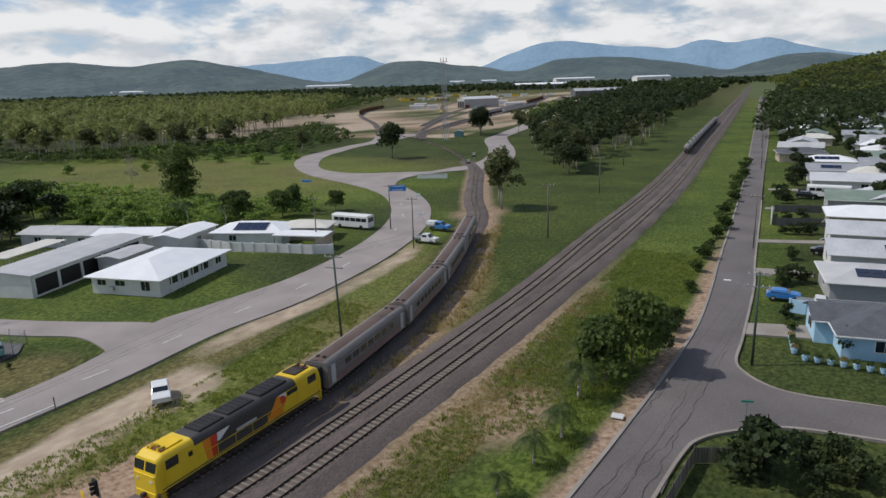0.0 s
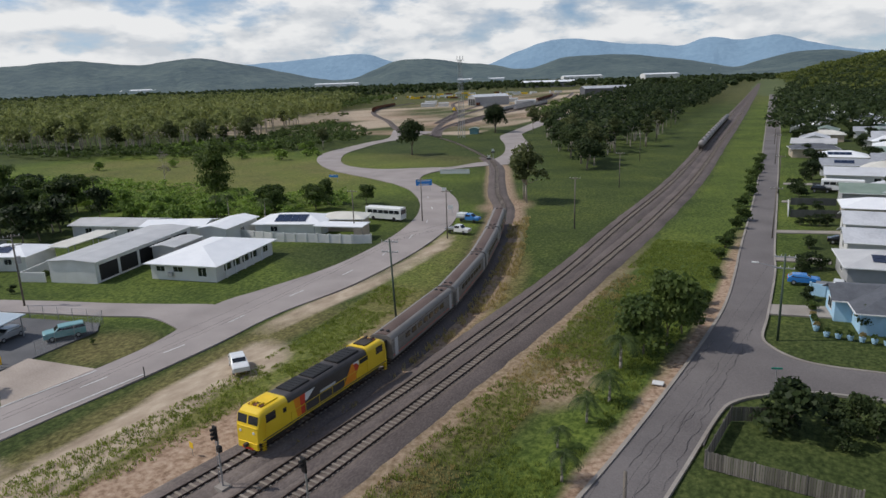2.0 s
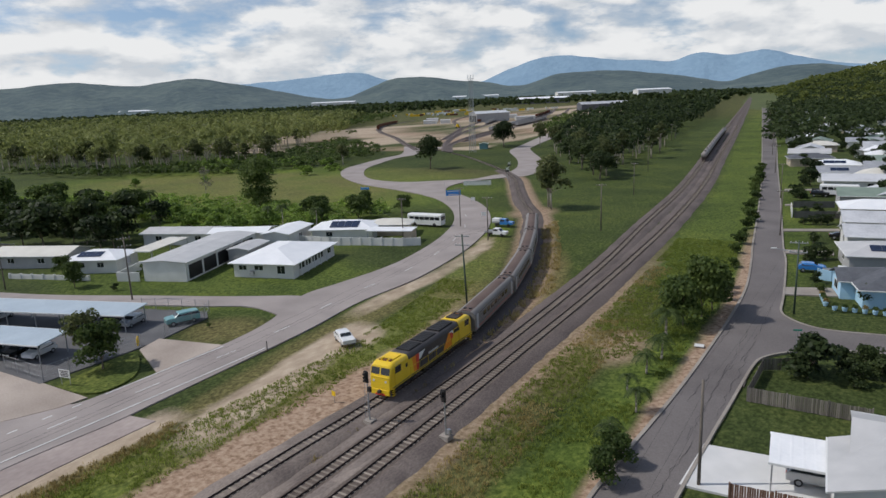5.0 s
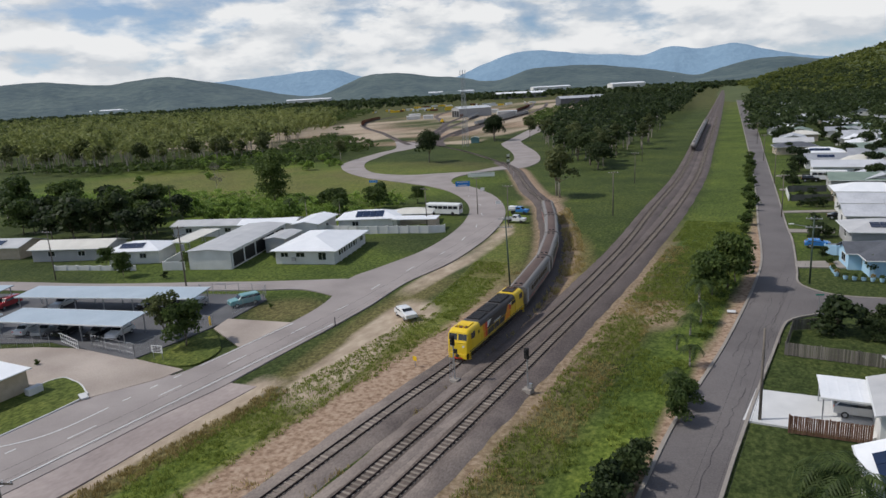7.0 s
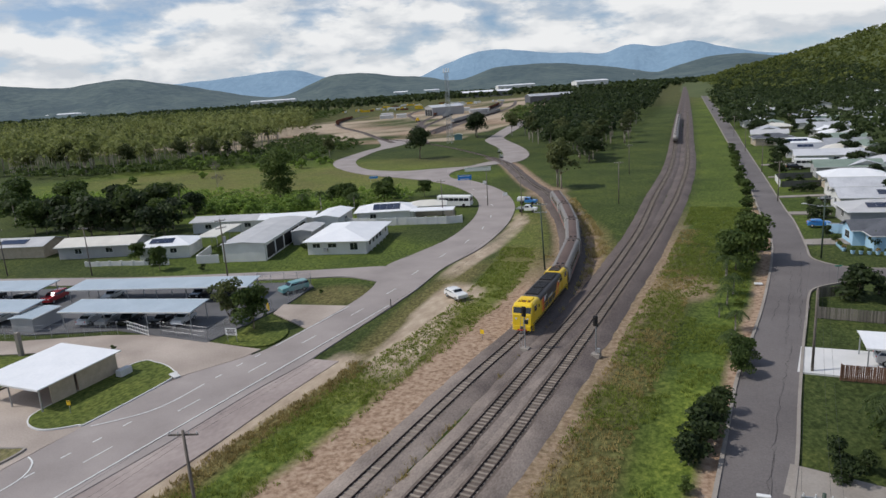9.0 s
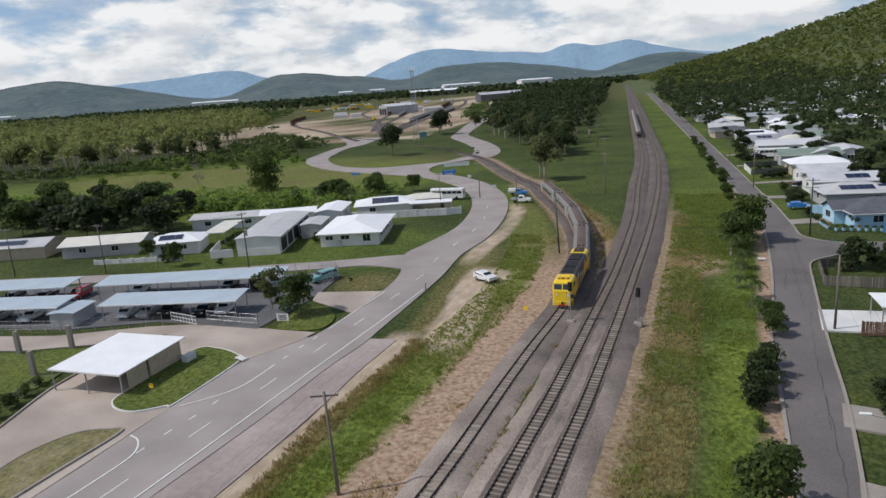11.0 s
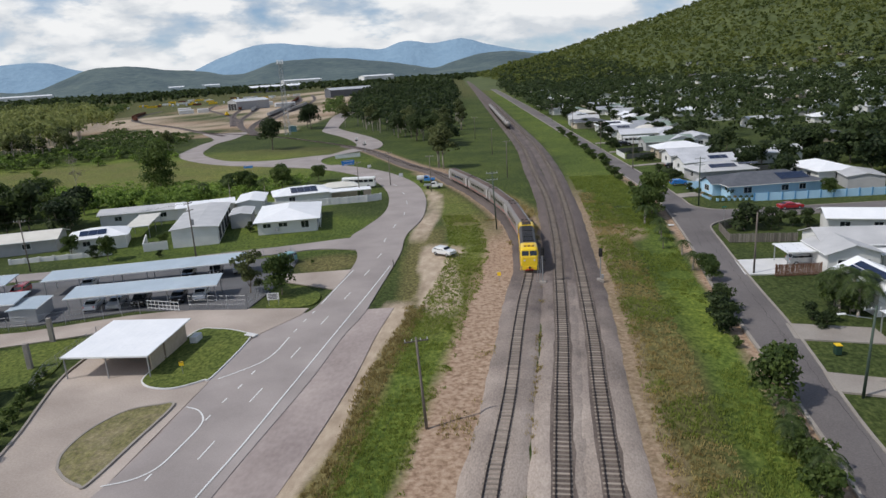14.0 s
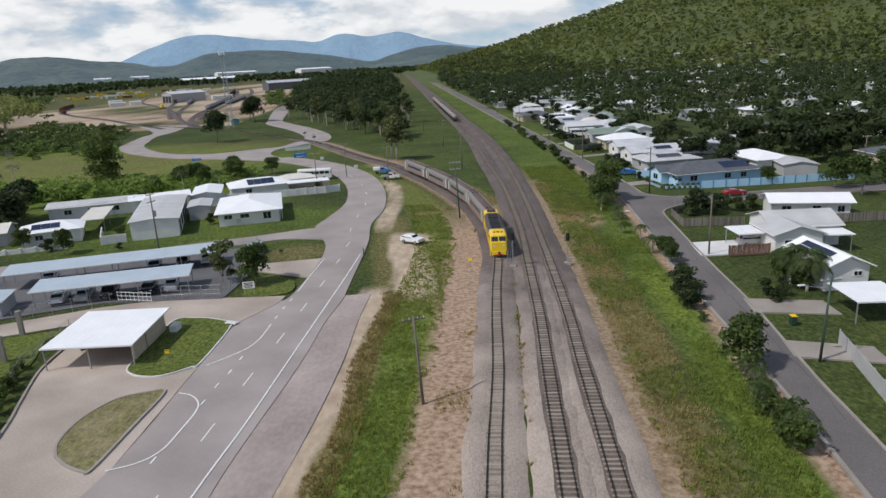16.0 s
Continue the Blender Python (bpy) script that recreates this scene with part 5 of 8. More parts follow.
    for sx in (-1, 1):
        for q, mat, lab in (([(-5.9, 1.33), (-4.75, 1.33), (-5.1, 3.12), (-5.9, 3.12)], YELLOW, "yellow livery panel"),
                            ([(-4.75, 1.33), (-4.2, 1.33), (-4.3, 3.12), (-5.1, 3.12)], ORANGE, "orange livery panel"),
                            ([(-4.2, 1.33), (-3.75, 1.33), (-3.55, 3.12), (-4.3, 3.12)], RED, "red livery panel"),
                            ([(-3.55, 3.12), (-3.63, 2.4), (-3.3, 2.4), (-2.2, 3.12)], WHITE_PAINT, "pale livery wedge"),
                            ([(1.9, 1.33), (4.1, 1.33), (3.6, 3.12), (3.35, 3.12)], ORANGE, "orange livery panel"),
                            ([(3.98, 1.75), (4.5, 2.5), (4.1, 2.95), (3.64, 2.95)], RED, "red livery wedge"),
                            ([(3.64, 2.96), (4.1, 2.96), (4.5, 2.6), (4.5, 3.12), (3.6, 3.12)], WHITE_PAINT, "pale livery wedge"),
                            ([(4.1, 1.33), (6.1, 1.33), (6.1, 3.12), (4.5, 3.12), (4.5, 2.5), (3.98, 1.75)], YELLOW, "yellow livery panel")):
            bm = bmesh.new()
            a = [bm.verts.new((sx * 1.301, yy, zz)) for yy, zz in q]
            b = [bm.verts.new((sx * 1.312, yy, zz)) for yy, zz in q]
            bm.faces.new(a), bm.faces.new(b)
            for i in range(len(q)):
                bm.faces.new((a[i - 1], a[i], b[i], b[i - 1]))
            bmesh.ops.recalc_face_normals(bm, faces=bm.faces[:])
            part("livery_panel", bm, mat, t, lab)
        for y0, zz in ((-6.3, 2.75), (5.3, 2.85)):
            bm = bmesh.new()
            rounded(bm, (sx * 1.345, y0, zz), (0.06, 0.42 if y0 < 0 else 1.35, 0.42), 0.02)
            part("louvre", bm, BLACK, t, "black side louvre")
        bm = bmesh.new()
        box(bm, (sx * 1.372, 0, 1.24), (0.02, 18.2, 0.10))
        part("sill_stripe", bm, CHARCOAL, t, "dark stripe along the sill")
        for sy in (-1, 1):
            for k in range(4):
                bm = bmesh.new()
                box(bm, (sx * 1.32, sy * 9.0, 0.35 + k * 0.24), (0.22, 0.4, 0.04))
                part("step", bm, YELLOW, t, "yellow cab step")
        bm = bmesh.new()
        box(bm, (sx * 1.308, -0.4, 2.35), (0.012, 2.3, 0.24))
        part("lettering", bm, GREY_ROOF, t, "pale lettering bar")
        for k in range(3):
            bm = bmesh.new()
            rounded(bm, (sx * 1.31, -2.6 + k * 1.35, 1.85), (0.05, 1.15, 0.62), 0.015)
            part("hood_door", bm, CHARCOAL, t)
        bm = bmesh.new()
        rod(bm, (sx * 1.4, -5.6, 2.2), (sx * 1.4, 5.8, 2.2), 0.025, 0.025, 6)
        for k in range(7):
            rod(bm, (sx * 1.4, -5.6 + k * 1.9, 1.3), (sx * 1.4, -5.6 + k * 1.9, 2.2), 0.025, 0.025, 6)
        part("handrail", bm, YELLOW, t, "yellow walkway handrail")
    return t


def carriage(label):
    L2 = 8.9
    t = thing("passenger_carriage", label, "railway carriage", group="carriages of the passenger train")
    bm = bmesh.new()
    loft(bm, [shell(-L2, 1.38, 0.85, 3.45, 0.6, 0.75, 6), shell(L2, 1.38, 0.85, 3.45, 0.6, 0.75, 6)])
    body = part("body", bm, STAINLESS, t, "fluted stainless steel body")
    bm = bmesh.new()
    prof = []
    for i in range(13):
        a = math.pi * (0.06 + 0.88 * i / 12)
        prof.append((-1.40 * math.cos(a), 2.72 + 0.86 * math.sin(a)))
    sec = lambda y: [(px, y, pz) for px, pz in prof] + [(px * 0.97, y, pz - 0.05) for px, pz in reversed(prof)]
    loft(bm, [sec(-L2 + 0.12), sec(L2 - 0.12)])
    part("roof", bm, CAR_ROOF, t, "grimy brown curved roof")
    for sx in (-1, 1):
        for k in range(9):
            if k in (0, 8):
                continue
            bm = bmesh.new()
            rounded(bm, (sx * 1.385, -6.6 + k * 1.65, 2.3), (0.05, 1.2, 0.62), 0.02)
            part("window", bm, GLASS, body)
        for y in (-7.9, 7.9):
            bm = bmesh.new()
            rounded(bm, (sx * 1.385, y, 2.0), (0.05, 0.75, 1.95), 0.02)
            dr = part("door", bm, GREY_ROOF, body, "pale vestibule door")
        bm = bmesh.new()
        box(bm, (sx * 1.388, 0, 1.2), (0.02, 17.5, 0.07))
        part("stripe", bm, RED, body, "thin red stripe")
    for y in (-6.2, 6.2):
        bogie(t, y, 2, 2.1)
    bm = bmesh.new()
    rounded(bm, (0, -1.2, 0.62), (2.0, 3.4, 0.55), 0.05)
    rounded(bm, (0, 2.4, 0.62), (1.8, 2.4, 0.5), 0.05)
    part("underfloor_box", bm, UNDER, t, "grimy underfloor equipment")
    for y in (-7.8, 7.4):
        for k in (-0.35, 0.35):
            bm = bmesh.new()
            rod(bm, (k, y, 3.5), (k, y, 3.66), 0.24, 0.2, 10)
            part("roof_vent", bm, BLACK, t)
    for y in (-9.1, 9.1):
        bm = bmesh.new()
        rounded(bm, (0, y, 1.95), (1.5, 0.45, 2.2), 0.08)
        part("gangway", bm, BLACK, t, "black gangway bellows")
    return t


def along(curve, start_y):
    seg = np.r_[0, np.cumsum(np.linalg.norm(np.diff(curve, axis=0), axis=1))]
    s0 = np.interp(start_y, curve[:, 1], seg)

    def at(s, half, z):
        p = [np.array([np.interp(s0 + s + k, seg, curve[:, 0]), np.interp(s0 + s + k, seg, curve[:, 1])]) for k in (-half, half)]
        c, d = (p[0] + p[1]) / 2, p[1] - p[0]
        return pose(c[0], c[1], z, 0, 0, math.degrees(math.atan2(d[1], d[0])) - 90)
    return at


RAIL_TOP_1, RAIL_TOP_2 = 0.345, 0.385
on_1 = along(TRACK_1, 29.3)
locomotive(on_1(9.75, 6.0, RAIL_TOP_1))
first = carriage("stainless passenger carriage with a grimy roof on the curve")
for i in range(4):
    m = on_1(19.9 + 9.1 + i * 18.45, 6.2, RAIL_TOP_1)
    if i:
        copy_thing(first, m)
    else:
        first.matrix_basis = m


def tank_wagon(label):
    t = thing("tank_wagon", label, "tank wagon", group="tank wagons of the freight train")
    bm = bmesh.new()
    rod(bm, (0, -5.2, 2.35), (0, 5.2, 2.35), 1.2, 1.2, 18)
    for s in (-1, 1):
        rod(bm, (0, s * 5.2, 2.35), (0, s * 5.65, 2.35), 1.2 if s > 0 else 1.2, 0.7, 18)
    part("tank", bm, TANK, t, "dusty cylindrical tank", True)
    bm = bmesh.new()
    box(bm, (0, 0, 1.02), (1.6, 12.2, 0.28))
    for y in (-4, 0, 4):
        box(bm, (0, y, 1.3), (1.9, 0.3, 0.5))
    part("underframe", bm, UNDER, t, "black underframe")
    for y in (-4.2, 4.2):
        bogie(t, y, 2, 1.8)
    bm = bmesh.new()
    rod(bm, (0, 0, 3.5), (0, 0, 3.8), 0.4, 0.4, 12)
    box(bm, (0, 0, 3.62), (0.7, 3.0, 0.05))
    part("dome", bm, UNDER, t, "filler dome and catwalk")
    return t


on_2 = along(TRACK_2, 268)
tw = tank_wagon("dusty grey tank wagon of a freight train on the main line")
for i in range(13):
    m = on_2(6.5 + i * 13.2, 4.2, RAIL_TOP_2)
    if i:
        copy_thing(tw, m)
    else:
        tw.matrix_basis = m


# ---------- buildings ----------
def window_part(parent, c, w, h, rz):
    bm = bmesh.new()
    for dx, dz, sx, sz in ((0, h / 2, w + 0.1, 0.07), (0, -h / 2, w + 0.16, 0.08), (-w / 2, 0, 0.07, h), (w / 2, 0, 0.07, h), (0, 0, 0.05, h)):
        box(bm, (dx, 0, dz), (sx, 0.10, sz))
    fr = part("window", bm, WHITE_PAINT, parent, "white framed window")
    fr.matrix_basis = pose(*c, 0, 0, rz)
    bm = bmesh.new()
    box(bm, (0, 0, 0), (w, 0.05, h))
    part("pane", bm, GLASS, fr, "dark glass pane")
    return fr


def roof_bm(w, d, h, rise, style, over, ribs=True, thick=0.14):
    bm = bmesh.new()
    W, D = w / 2 + over, d / 2 + over
    if style == "gable":
        top = [(0, -D), (0, D)]
    elif style == "hip":
        k = min(W, D) * 0.95
        top = [(0, -D + k), (0, D - k)] if D >= W else [(-W + k, 0), (W - k, 0)]
    rows = []
    for dz in (0, -thick):
        c = [bm.verts.new((px, py, h + dz)) for px, py in ((-W, -D), (W, -D), (W, D), (-W, D))]
        r = [bm.verts.new((px, py, h + rise + dz)) for px, py in top]
        rows.append((c, r))
    for (c, r), flip in ((rows[0], False), (rows[1], True)):
        if style == "gable" or D >= W:
            fs = [(c[1], c[2], r[1], r[0]), (c[3], c[0], r[0], r[1]), (c[0], c[1], r[0]), (c[2], c[3], r[1])]
            if style == "gable":
                fs = fs[:2]
        else:
            fs = [(c[0], c[1], r[1], r[0]), (c[2], c[3], r[0], r[1]), (c[1], c[2], r[1]), (c[3], c[0], r[0])]
        for f in fs:
            bm.faces.new(f)
    a, b = rows
    edges = [(0, 1), (1, 2), (2, 3), (3, 0)] if style == "hip" else [(1, 2), (3, 0)]
    for i, j in edges:
        bm.faces.new((a[0][i], a[0][j], b[0][j], b[0][i]))
    if style == "gable":
        for i, j, k in ((0, 1, 0), (2, 3, 1)):
            bm.faces.new((a[0][i], a[1][k], b[1][k], b[0][i]))
            bm.faces.new((a[1][k], a[0][j], b[0][j], b[1][k]))
    bmesh.ops.recalc_face_normals(bm, faces=bm.faces[:])
    if ribs and style == "gable":
        slope = math.atan2(rise, W)
        n = int(2 * D / 0.9)
        for i in range(1, n):
            yy = -D + 2 * D * i / n
            for s in (-1, 1):
                box(bm, (s * W / 2, yy, h + rise / 2 + 0.015), (math.hypot(W, rise), 0.05, 0.03), ry=s * math.degrees(slope))
    return bm


def house(name, label, m, w, d, h, rise, style, roofmat, wallmat, over=0.6, windows=None, category="house", group="", door=True, ridge_cap=True, solar=None):
    t = thing(name, label, category, m, group)
    bm = bmesh.new()
    if style == "gable":
        loft(bm, [[(-w / 2, y, -0.2), (w / 2, y, -0.2), (w / 2, y, h - 0.05), (0, y, h + rise * w / (w + 2 * over) - 0.05), (-w / 2, y, h - 0.05)] for y in (-d / 2, d / 2)])
    else:
        box(bm, (0, 0, (h - 0.25) / 2), (w, d, h + 0.12))
    wall = part("wall", bm, wallmat, t)
    rf = part("roof", roof_bm(w, d, h, rise, style, over, False), roofmat, t)
    W, D = w / 2 + over, d / 2 + over
    runs = [((sx * (W + 0.05), 0, h - 0.08), (0.13, 2 * D, 0.13)) for sx in (-1, 1)]
    if style == "hip":
        runs += [((0, sy * (D + 0.05), h - 0.08), (2 * W, 0.13, 0.13)) for sy in (-1, 1)]
    for c, sz in runs:
        bm = bmesh.new()
        box(bm, c, sz)
        part("gutter", bm, WHITE_PAINT, t, "white gutter")
    for side_, u, ww, hh, zz in (windows or []):
        if side_ == "S":
            c, rz = (u, -d / 2 - 0.02, zz), 0
        elif side_ == "N":
            c, rz = (u, d / 2 + 0.02, zz), 0
        elif side_ == "E":
            c, rz = (w / 2 + 0.02, u, zz), 90
        else:
            c, rz = (-w / 2 - 0.02, u, zz), 90
        window_part(t, c, ww, hh, rz)
    for sx, y0, nx, ny, slope_frac in (solar or []):
        sl = math.atan2(rise, W)
        for i in range(nx):
            for j in range(ny):
                bm = bmesh.new()
                run = W * slope_frac + (i - (nx - 1) / 2) * 1.05
                rounded(bm, (0, 0, 0), (1.0, 1.6, 0.05), 0.01)
                p = part("solar_panel", bm, PANEL, t, "dark blue solar panel")
                p.matrix_basis = pose(sx * run, y0 + j * 1.66, h + rise * (1 - run / W) + 0.10, 0, sx * math.degrees(sl), 0)
    return t


def canopy(name, label, m, w, d, h, roofmat, posts, category="carport", slope=0.0, deck=0.12, walls=()):
    """A flat roof on posts; walls: (x, y, width, depth, material)."""
    t = thing(name, label, category, m)
    bm = bmesh.new()
    n = int(w / 0.8)
    top = []
    for i in range(n):
        u = -w / 2 + w * i / n
        top += [(u, deck / 2), (u + w / n * 0.72, deck / 2), (u + w / n * 0.80, deck / 2 + 0.008), (u + w / n * 0.92, deck / 2 + 0.008)]
    line = [(-w / 2, -deck / 2)] + top + [(w / 2, deck / 2), (w / 2, -deck / 2)]
    loft(bm, [[(px, py, pz) for px, pz in line] for py in (-d / 2, d / 2)])
    rf = part("roof", bm, roofmat, t)
    rf.matrix_basis = pose(0, 0, h, slope, 0, 0)
    for sy in (-1, 1):
        bm = bmesh.new()
        rounded(bm, (0, sy * (d / 2 + 0.04), h - 0.03 + sy * math.tan(radians(slope)) * d / 2), (w + 0.1, 0.1, 0.2), 0.03)
        part("fascia", bm, WHITE_PAINT, t, "white fascia")
    for px, py in posts:
        bm = bmesh.new()
        box(bm, (px, py, h / 2 - 0.12), (0.12, 0.12, h + 0.1 + 2 * math.tan(radians(slope)) * py * 0.9))
        part("post", bm, STEEL, t)
    for px, py, ww, dd, wm in walls:
        bm = bmesh.new()
        rounded(bm, (px, py, h / 2 - 0.15), (ww, dd, h), 0.02)
        part("wall", bm, wm, t)
    return t


# white hip-roofed office with a verandah
OFFICE = house("office", "low white hip-roofed office building on a lawn", pose(-94.3, 72.8, 0, 0, 0, 14), 12.2, 17.8, 2.65, 1.5, "hip", WHITE_ROOF, WALL_WHITE, 0.7,
               [("S", -4.2, 1.6, 0.9, 1.7), ("S", -0.9, 1.8, 0.9, 1.7), ("S", 3.6, 1.6, 1.5, 1.45), ("W", -5, 1.5, 1.1, 1.6), ("W", 1, 1.5, 1.1, 1.6), ("E", 6.4, 1.6, 1.1, 1.6)], "office building")
for k in range(5):
    bm = bmesh.new()
    box(bm, (6.65, -6.8 + k * 2.7, 1.25), (0.14, 0.14, 2.5))
    part("verandah_post", bm, WHITE_PAINT, OFFICE, "white verandah post")
bm = bmesh.new()
box(bm, (6.25, -1.5, 0.45), (0.10, 10.8, 0.9))
part("verandah_wall", bm, WALL_WHITE, OFFICE, "low white verandah wall")
for k in range(4):
    bm = bmesh.new()
    rounded(bm, (6.12, -5.6 + k * 2.7, 1.75), (0.06, 1.9, 1.35), 0.02)
    part("verandah_glazing", bm, GLASS, OFFICE, "dark glazing behind the verandah")
bm = bmesh.new()
rounded(bm, (-2.2, -9.25, 0.9), (0.8, 0.45, 0.65), 0.04)
part("air_conditioner", bm, WALL_GREY, OFFICE, "grey wall air conditioner")

SHED = house("carport_shed", "long grey skillion shed with a white end wall", pose(-112.3, 68.6, 0, 0, 0, 17), 8.8, 27.0, 3.5, 0.35, "gable", GREY_ROOF, WALL_WHITE, 0.25, None, "shed")
for k in range(5):
    # Black panels on the side wall paint the shade inside the parking bays.
    bm = bmesh.new()
    rounded(bm, (4.42, -10.4 + k * 5.1, 1.45), (0.06, 4.4, 2.6), 0.02)
    part("bay_opening", bm, BLACK, SHED, "black panel as the shade in an open parking bay")
    bm = bmesh.new()
    box(bm, (4.5, -13 + k * 5.1, 1.65), (0.16, 0.16, 3.3))
    part("post", bm, WHITE_PAINT, SHED)


def wall_run(name, pts, h, thick, mat, label, category="wall", posts=0.0, post_mat=None, cap=True):
    """A masonry wall or solid fence along pts, with posts if asked for."""
    t = thing(name, label, category)
    for (x0, y0), (x1, y1) in zip(pts, pts[1:]):
        l, a = math.hypot(x1 - x0, y1 - y0), math.degrees(math.atan2(y1 - y0, x1 - x0))
        bm = bmesh.new()
        rounded(bm, ((x0 + x1) / 2, (y0 + y1) / 2, h / 2 - 0.1), (l, thick, h + 0.2), 0.02, a)
        part("panel", bm, mat, t)
        if posts:
            n = max(1, round(l / posts))
            for i in range(n + 1):
                bm = bmesh.new()
                rounded(bm, (x0 + (x1 - x0) * i / n, y0 + (y1 - y0) * i / n, h / 2), (thick * 2.2, thick * 2.2, h + 0.25), 0.03, a)
                part("pier", bm, post_mat or mat, t)
    return t


wall_run("garden_wall", [(-121.5, 60.8), (-117.6, 52.4), (-113.4, 54.0)], 1.5, 0.2, WALL_WHITE, "white rendered garden wall beside the shed")
wall_run("garden_wall", [(-123.5, 50.6), (-141, 45.8)], 0.8, 0.18, WALL_WHITE, "low white garden wall with piers", "wall", 2.6)
wall_run("garden_wall", [(-117.5, 90.3), (-98, 90.9), (-81.6, 95.3), (-78.4, 97.0)], 1.6, 0.16, WALL_WHITE, "long white panel fence with piers", "fence", 2.6)
house("store_building", "small flat grey block beside the long shed", pose(-105.8, 74.5, 0, 0, 0, 15), 4.4, 8.5, 2.9, 0.35, "gable", GREY_ROOF, WALL_GREY, 0.2, None, "outbuilding")
house("store_building", "white-roofed outbuilding behind the office", pose(-109.5, 90.5, 0, 0, 0, 15), 6.0, 12.0, 3.0, 0.6, "gable", WHITE_ROOF, WALL_WHITE, 0.4, [("E", 0, 1.4, 1.0, 1.6)], "outbuilding")
house("long_house", "long low white-roofed building", pose(-134, 83.0, 0, 0, 0, -72), 7.5, 18, 2.7, 0.8, "gable", GREY_ROOF, WALL_WHITE, 0.6, [("E", -5, 1.6, 1.1, 1.5), ("E", 0, 1.6, 1.1, 1.5), ("E", 5, 1.6, 1.1, 1.5)], "building")
house("long_house", "low pale-roofed building beyond the shed", pose(-120, 87, 0, 0, 0, -66), 7.0, 13, 2.8, 0.7, "gable", WHITE_ROOF, WALL_WHITE, 0.5, None, "building")
canopy("carport", "cream-roofed carport beside a driveway", pose(-126.5, 69.5, 0, 0, 0, 17), 4.8, 14, 2.7, CREAM_ROOF, [(-2.2, -6.5), (2.2, -6.5), (-2.2, 0), (2.2, 0), (-2.2, 6.5), (2.2, 6.5)])
house("bungalow", "white hip-roofed bungalow with solar panels", pose(-130, 58.2, 0, 0, 0, -66), 8.0, 10.5, 2.6, 1.3, "hip", WHITE_ROOF, WALL_WHITE, 0.6, [("E", -2, 1.4, 1.0, 1.5), ("E", 2, 1.4, 1.0, 1.5)], "house", solar=[(1, -2.4, 2, 3, 0.5)])
house("bungalow", "cream-roofed bungalow behind street trees", pose(-147, 56, 0, 0, 0, -70), 8.0, 17, 2.6, 1.2, "gable", CREAM_ROOF, WALL_GREY, 0.6, [("E", -4, 1.6, 1.1, 1.5), ("E", 3, 1.6, 1.1, 1.5)], "house")
house("bungalow", "grey-roofed house with solar panels behind trees", pose(-167, 52, 0, 0, 0, -72), 8.0, 13, 2.6, 1.2, "gable", GREY_ROOF, WALL_CREAM, 0.6, None, "house", solar=[(1, -4, 2, 4, 0.5)])
house("house", "white house with solar panels behind a panel fence", pose(-99.5, 99.5, 0, 0, 0, -68), 9.0, 14, 2.6, 1.4, "hip", WHITE_ROOF, WALL_WHITE, 0.6, [("E", -3, 1.5, 1.1, 1.5)], "house", solar=[(1, -2.2, 3, 4, 0.5)])
house("house", "small cream-roofed house beside the bus", pose(-91.5, 106, 0, 0, 0, -68), 6.0, 9, 2.6, 1.0, "hip", CREAM_ROOF, WALL_CREAM, 0.5, None, "house")
canopy("carport", "white flat-roofed carport by the panel fence", pose(-86.5, 98.5, 0, 0, 0, 16), 10.5, 4.6, 2.7, WHITE_ROOF, [(-5, -2), (5, -2), (-5, 2), (5, 2)], walls=((4.2, 0, 1.8, 4.2, WALL_CREAM),))

# gatehouse and car park shelters
canopy("gatehouse", "white flat-roofed gatehouse shelter with cream brick walls", pose(-90.8, 0.6, 0, 0, 0, 0.5), 10.2, 10.8, 2.75, WHITE_ROOF, [(-4.9, -5.2), (0, -5.2), (4.9, -5.2), (-4.9, 5.1)], "gatehouse", 1.2,
       walls=((4.2, 2.6, 0.16, 5.4, WALL_CREAM), (4.2, -2.0, 0.16, 3.0, WALL_CREAM), (0.2, 5.2, 8.2, 0.16, WALL_CREAM), (-3.8, 2.5, 0.16, 5.2, WALL_CREAM)))
for x0, y0, w, rz, n, lab in ((-104.7, 31.3, 31.5, 15.5, 7, "long pale blue metal car shelter at the back"), (-99.6, 20.6, 21.4, 13.0, 4, "pale blue metal car shelter in the front row"), (-137.5, 22.6, 26, 15.0, 6, "pale blue metal car shelter farther along"), (-129, 13.8, 26, 13.0, 5, "pale blue metal car shelter beside the drive")):
    canopy("car_shelter", lab, pose(x0, y0, 0, 0, 0, rz), w, 5.2, 2.75, BLUE_ROOF, [(-w / 2 + 0.4 + (w - 0.8) * i / (n - 1), s) for i in range(n) for s in (-2.2, 2.2)], "car shelter", 3.0)
house("storage_shed", "small pale blue metal storage shed", pose(-114.6, 15.8, 0, 0, 0, 14), 3.6, 5.6, 2.2, 0.15, "gable", BLUE_ROOF, WALL_GREY, 0.2, None, "shed")


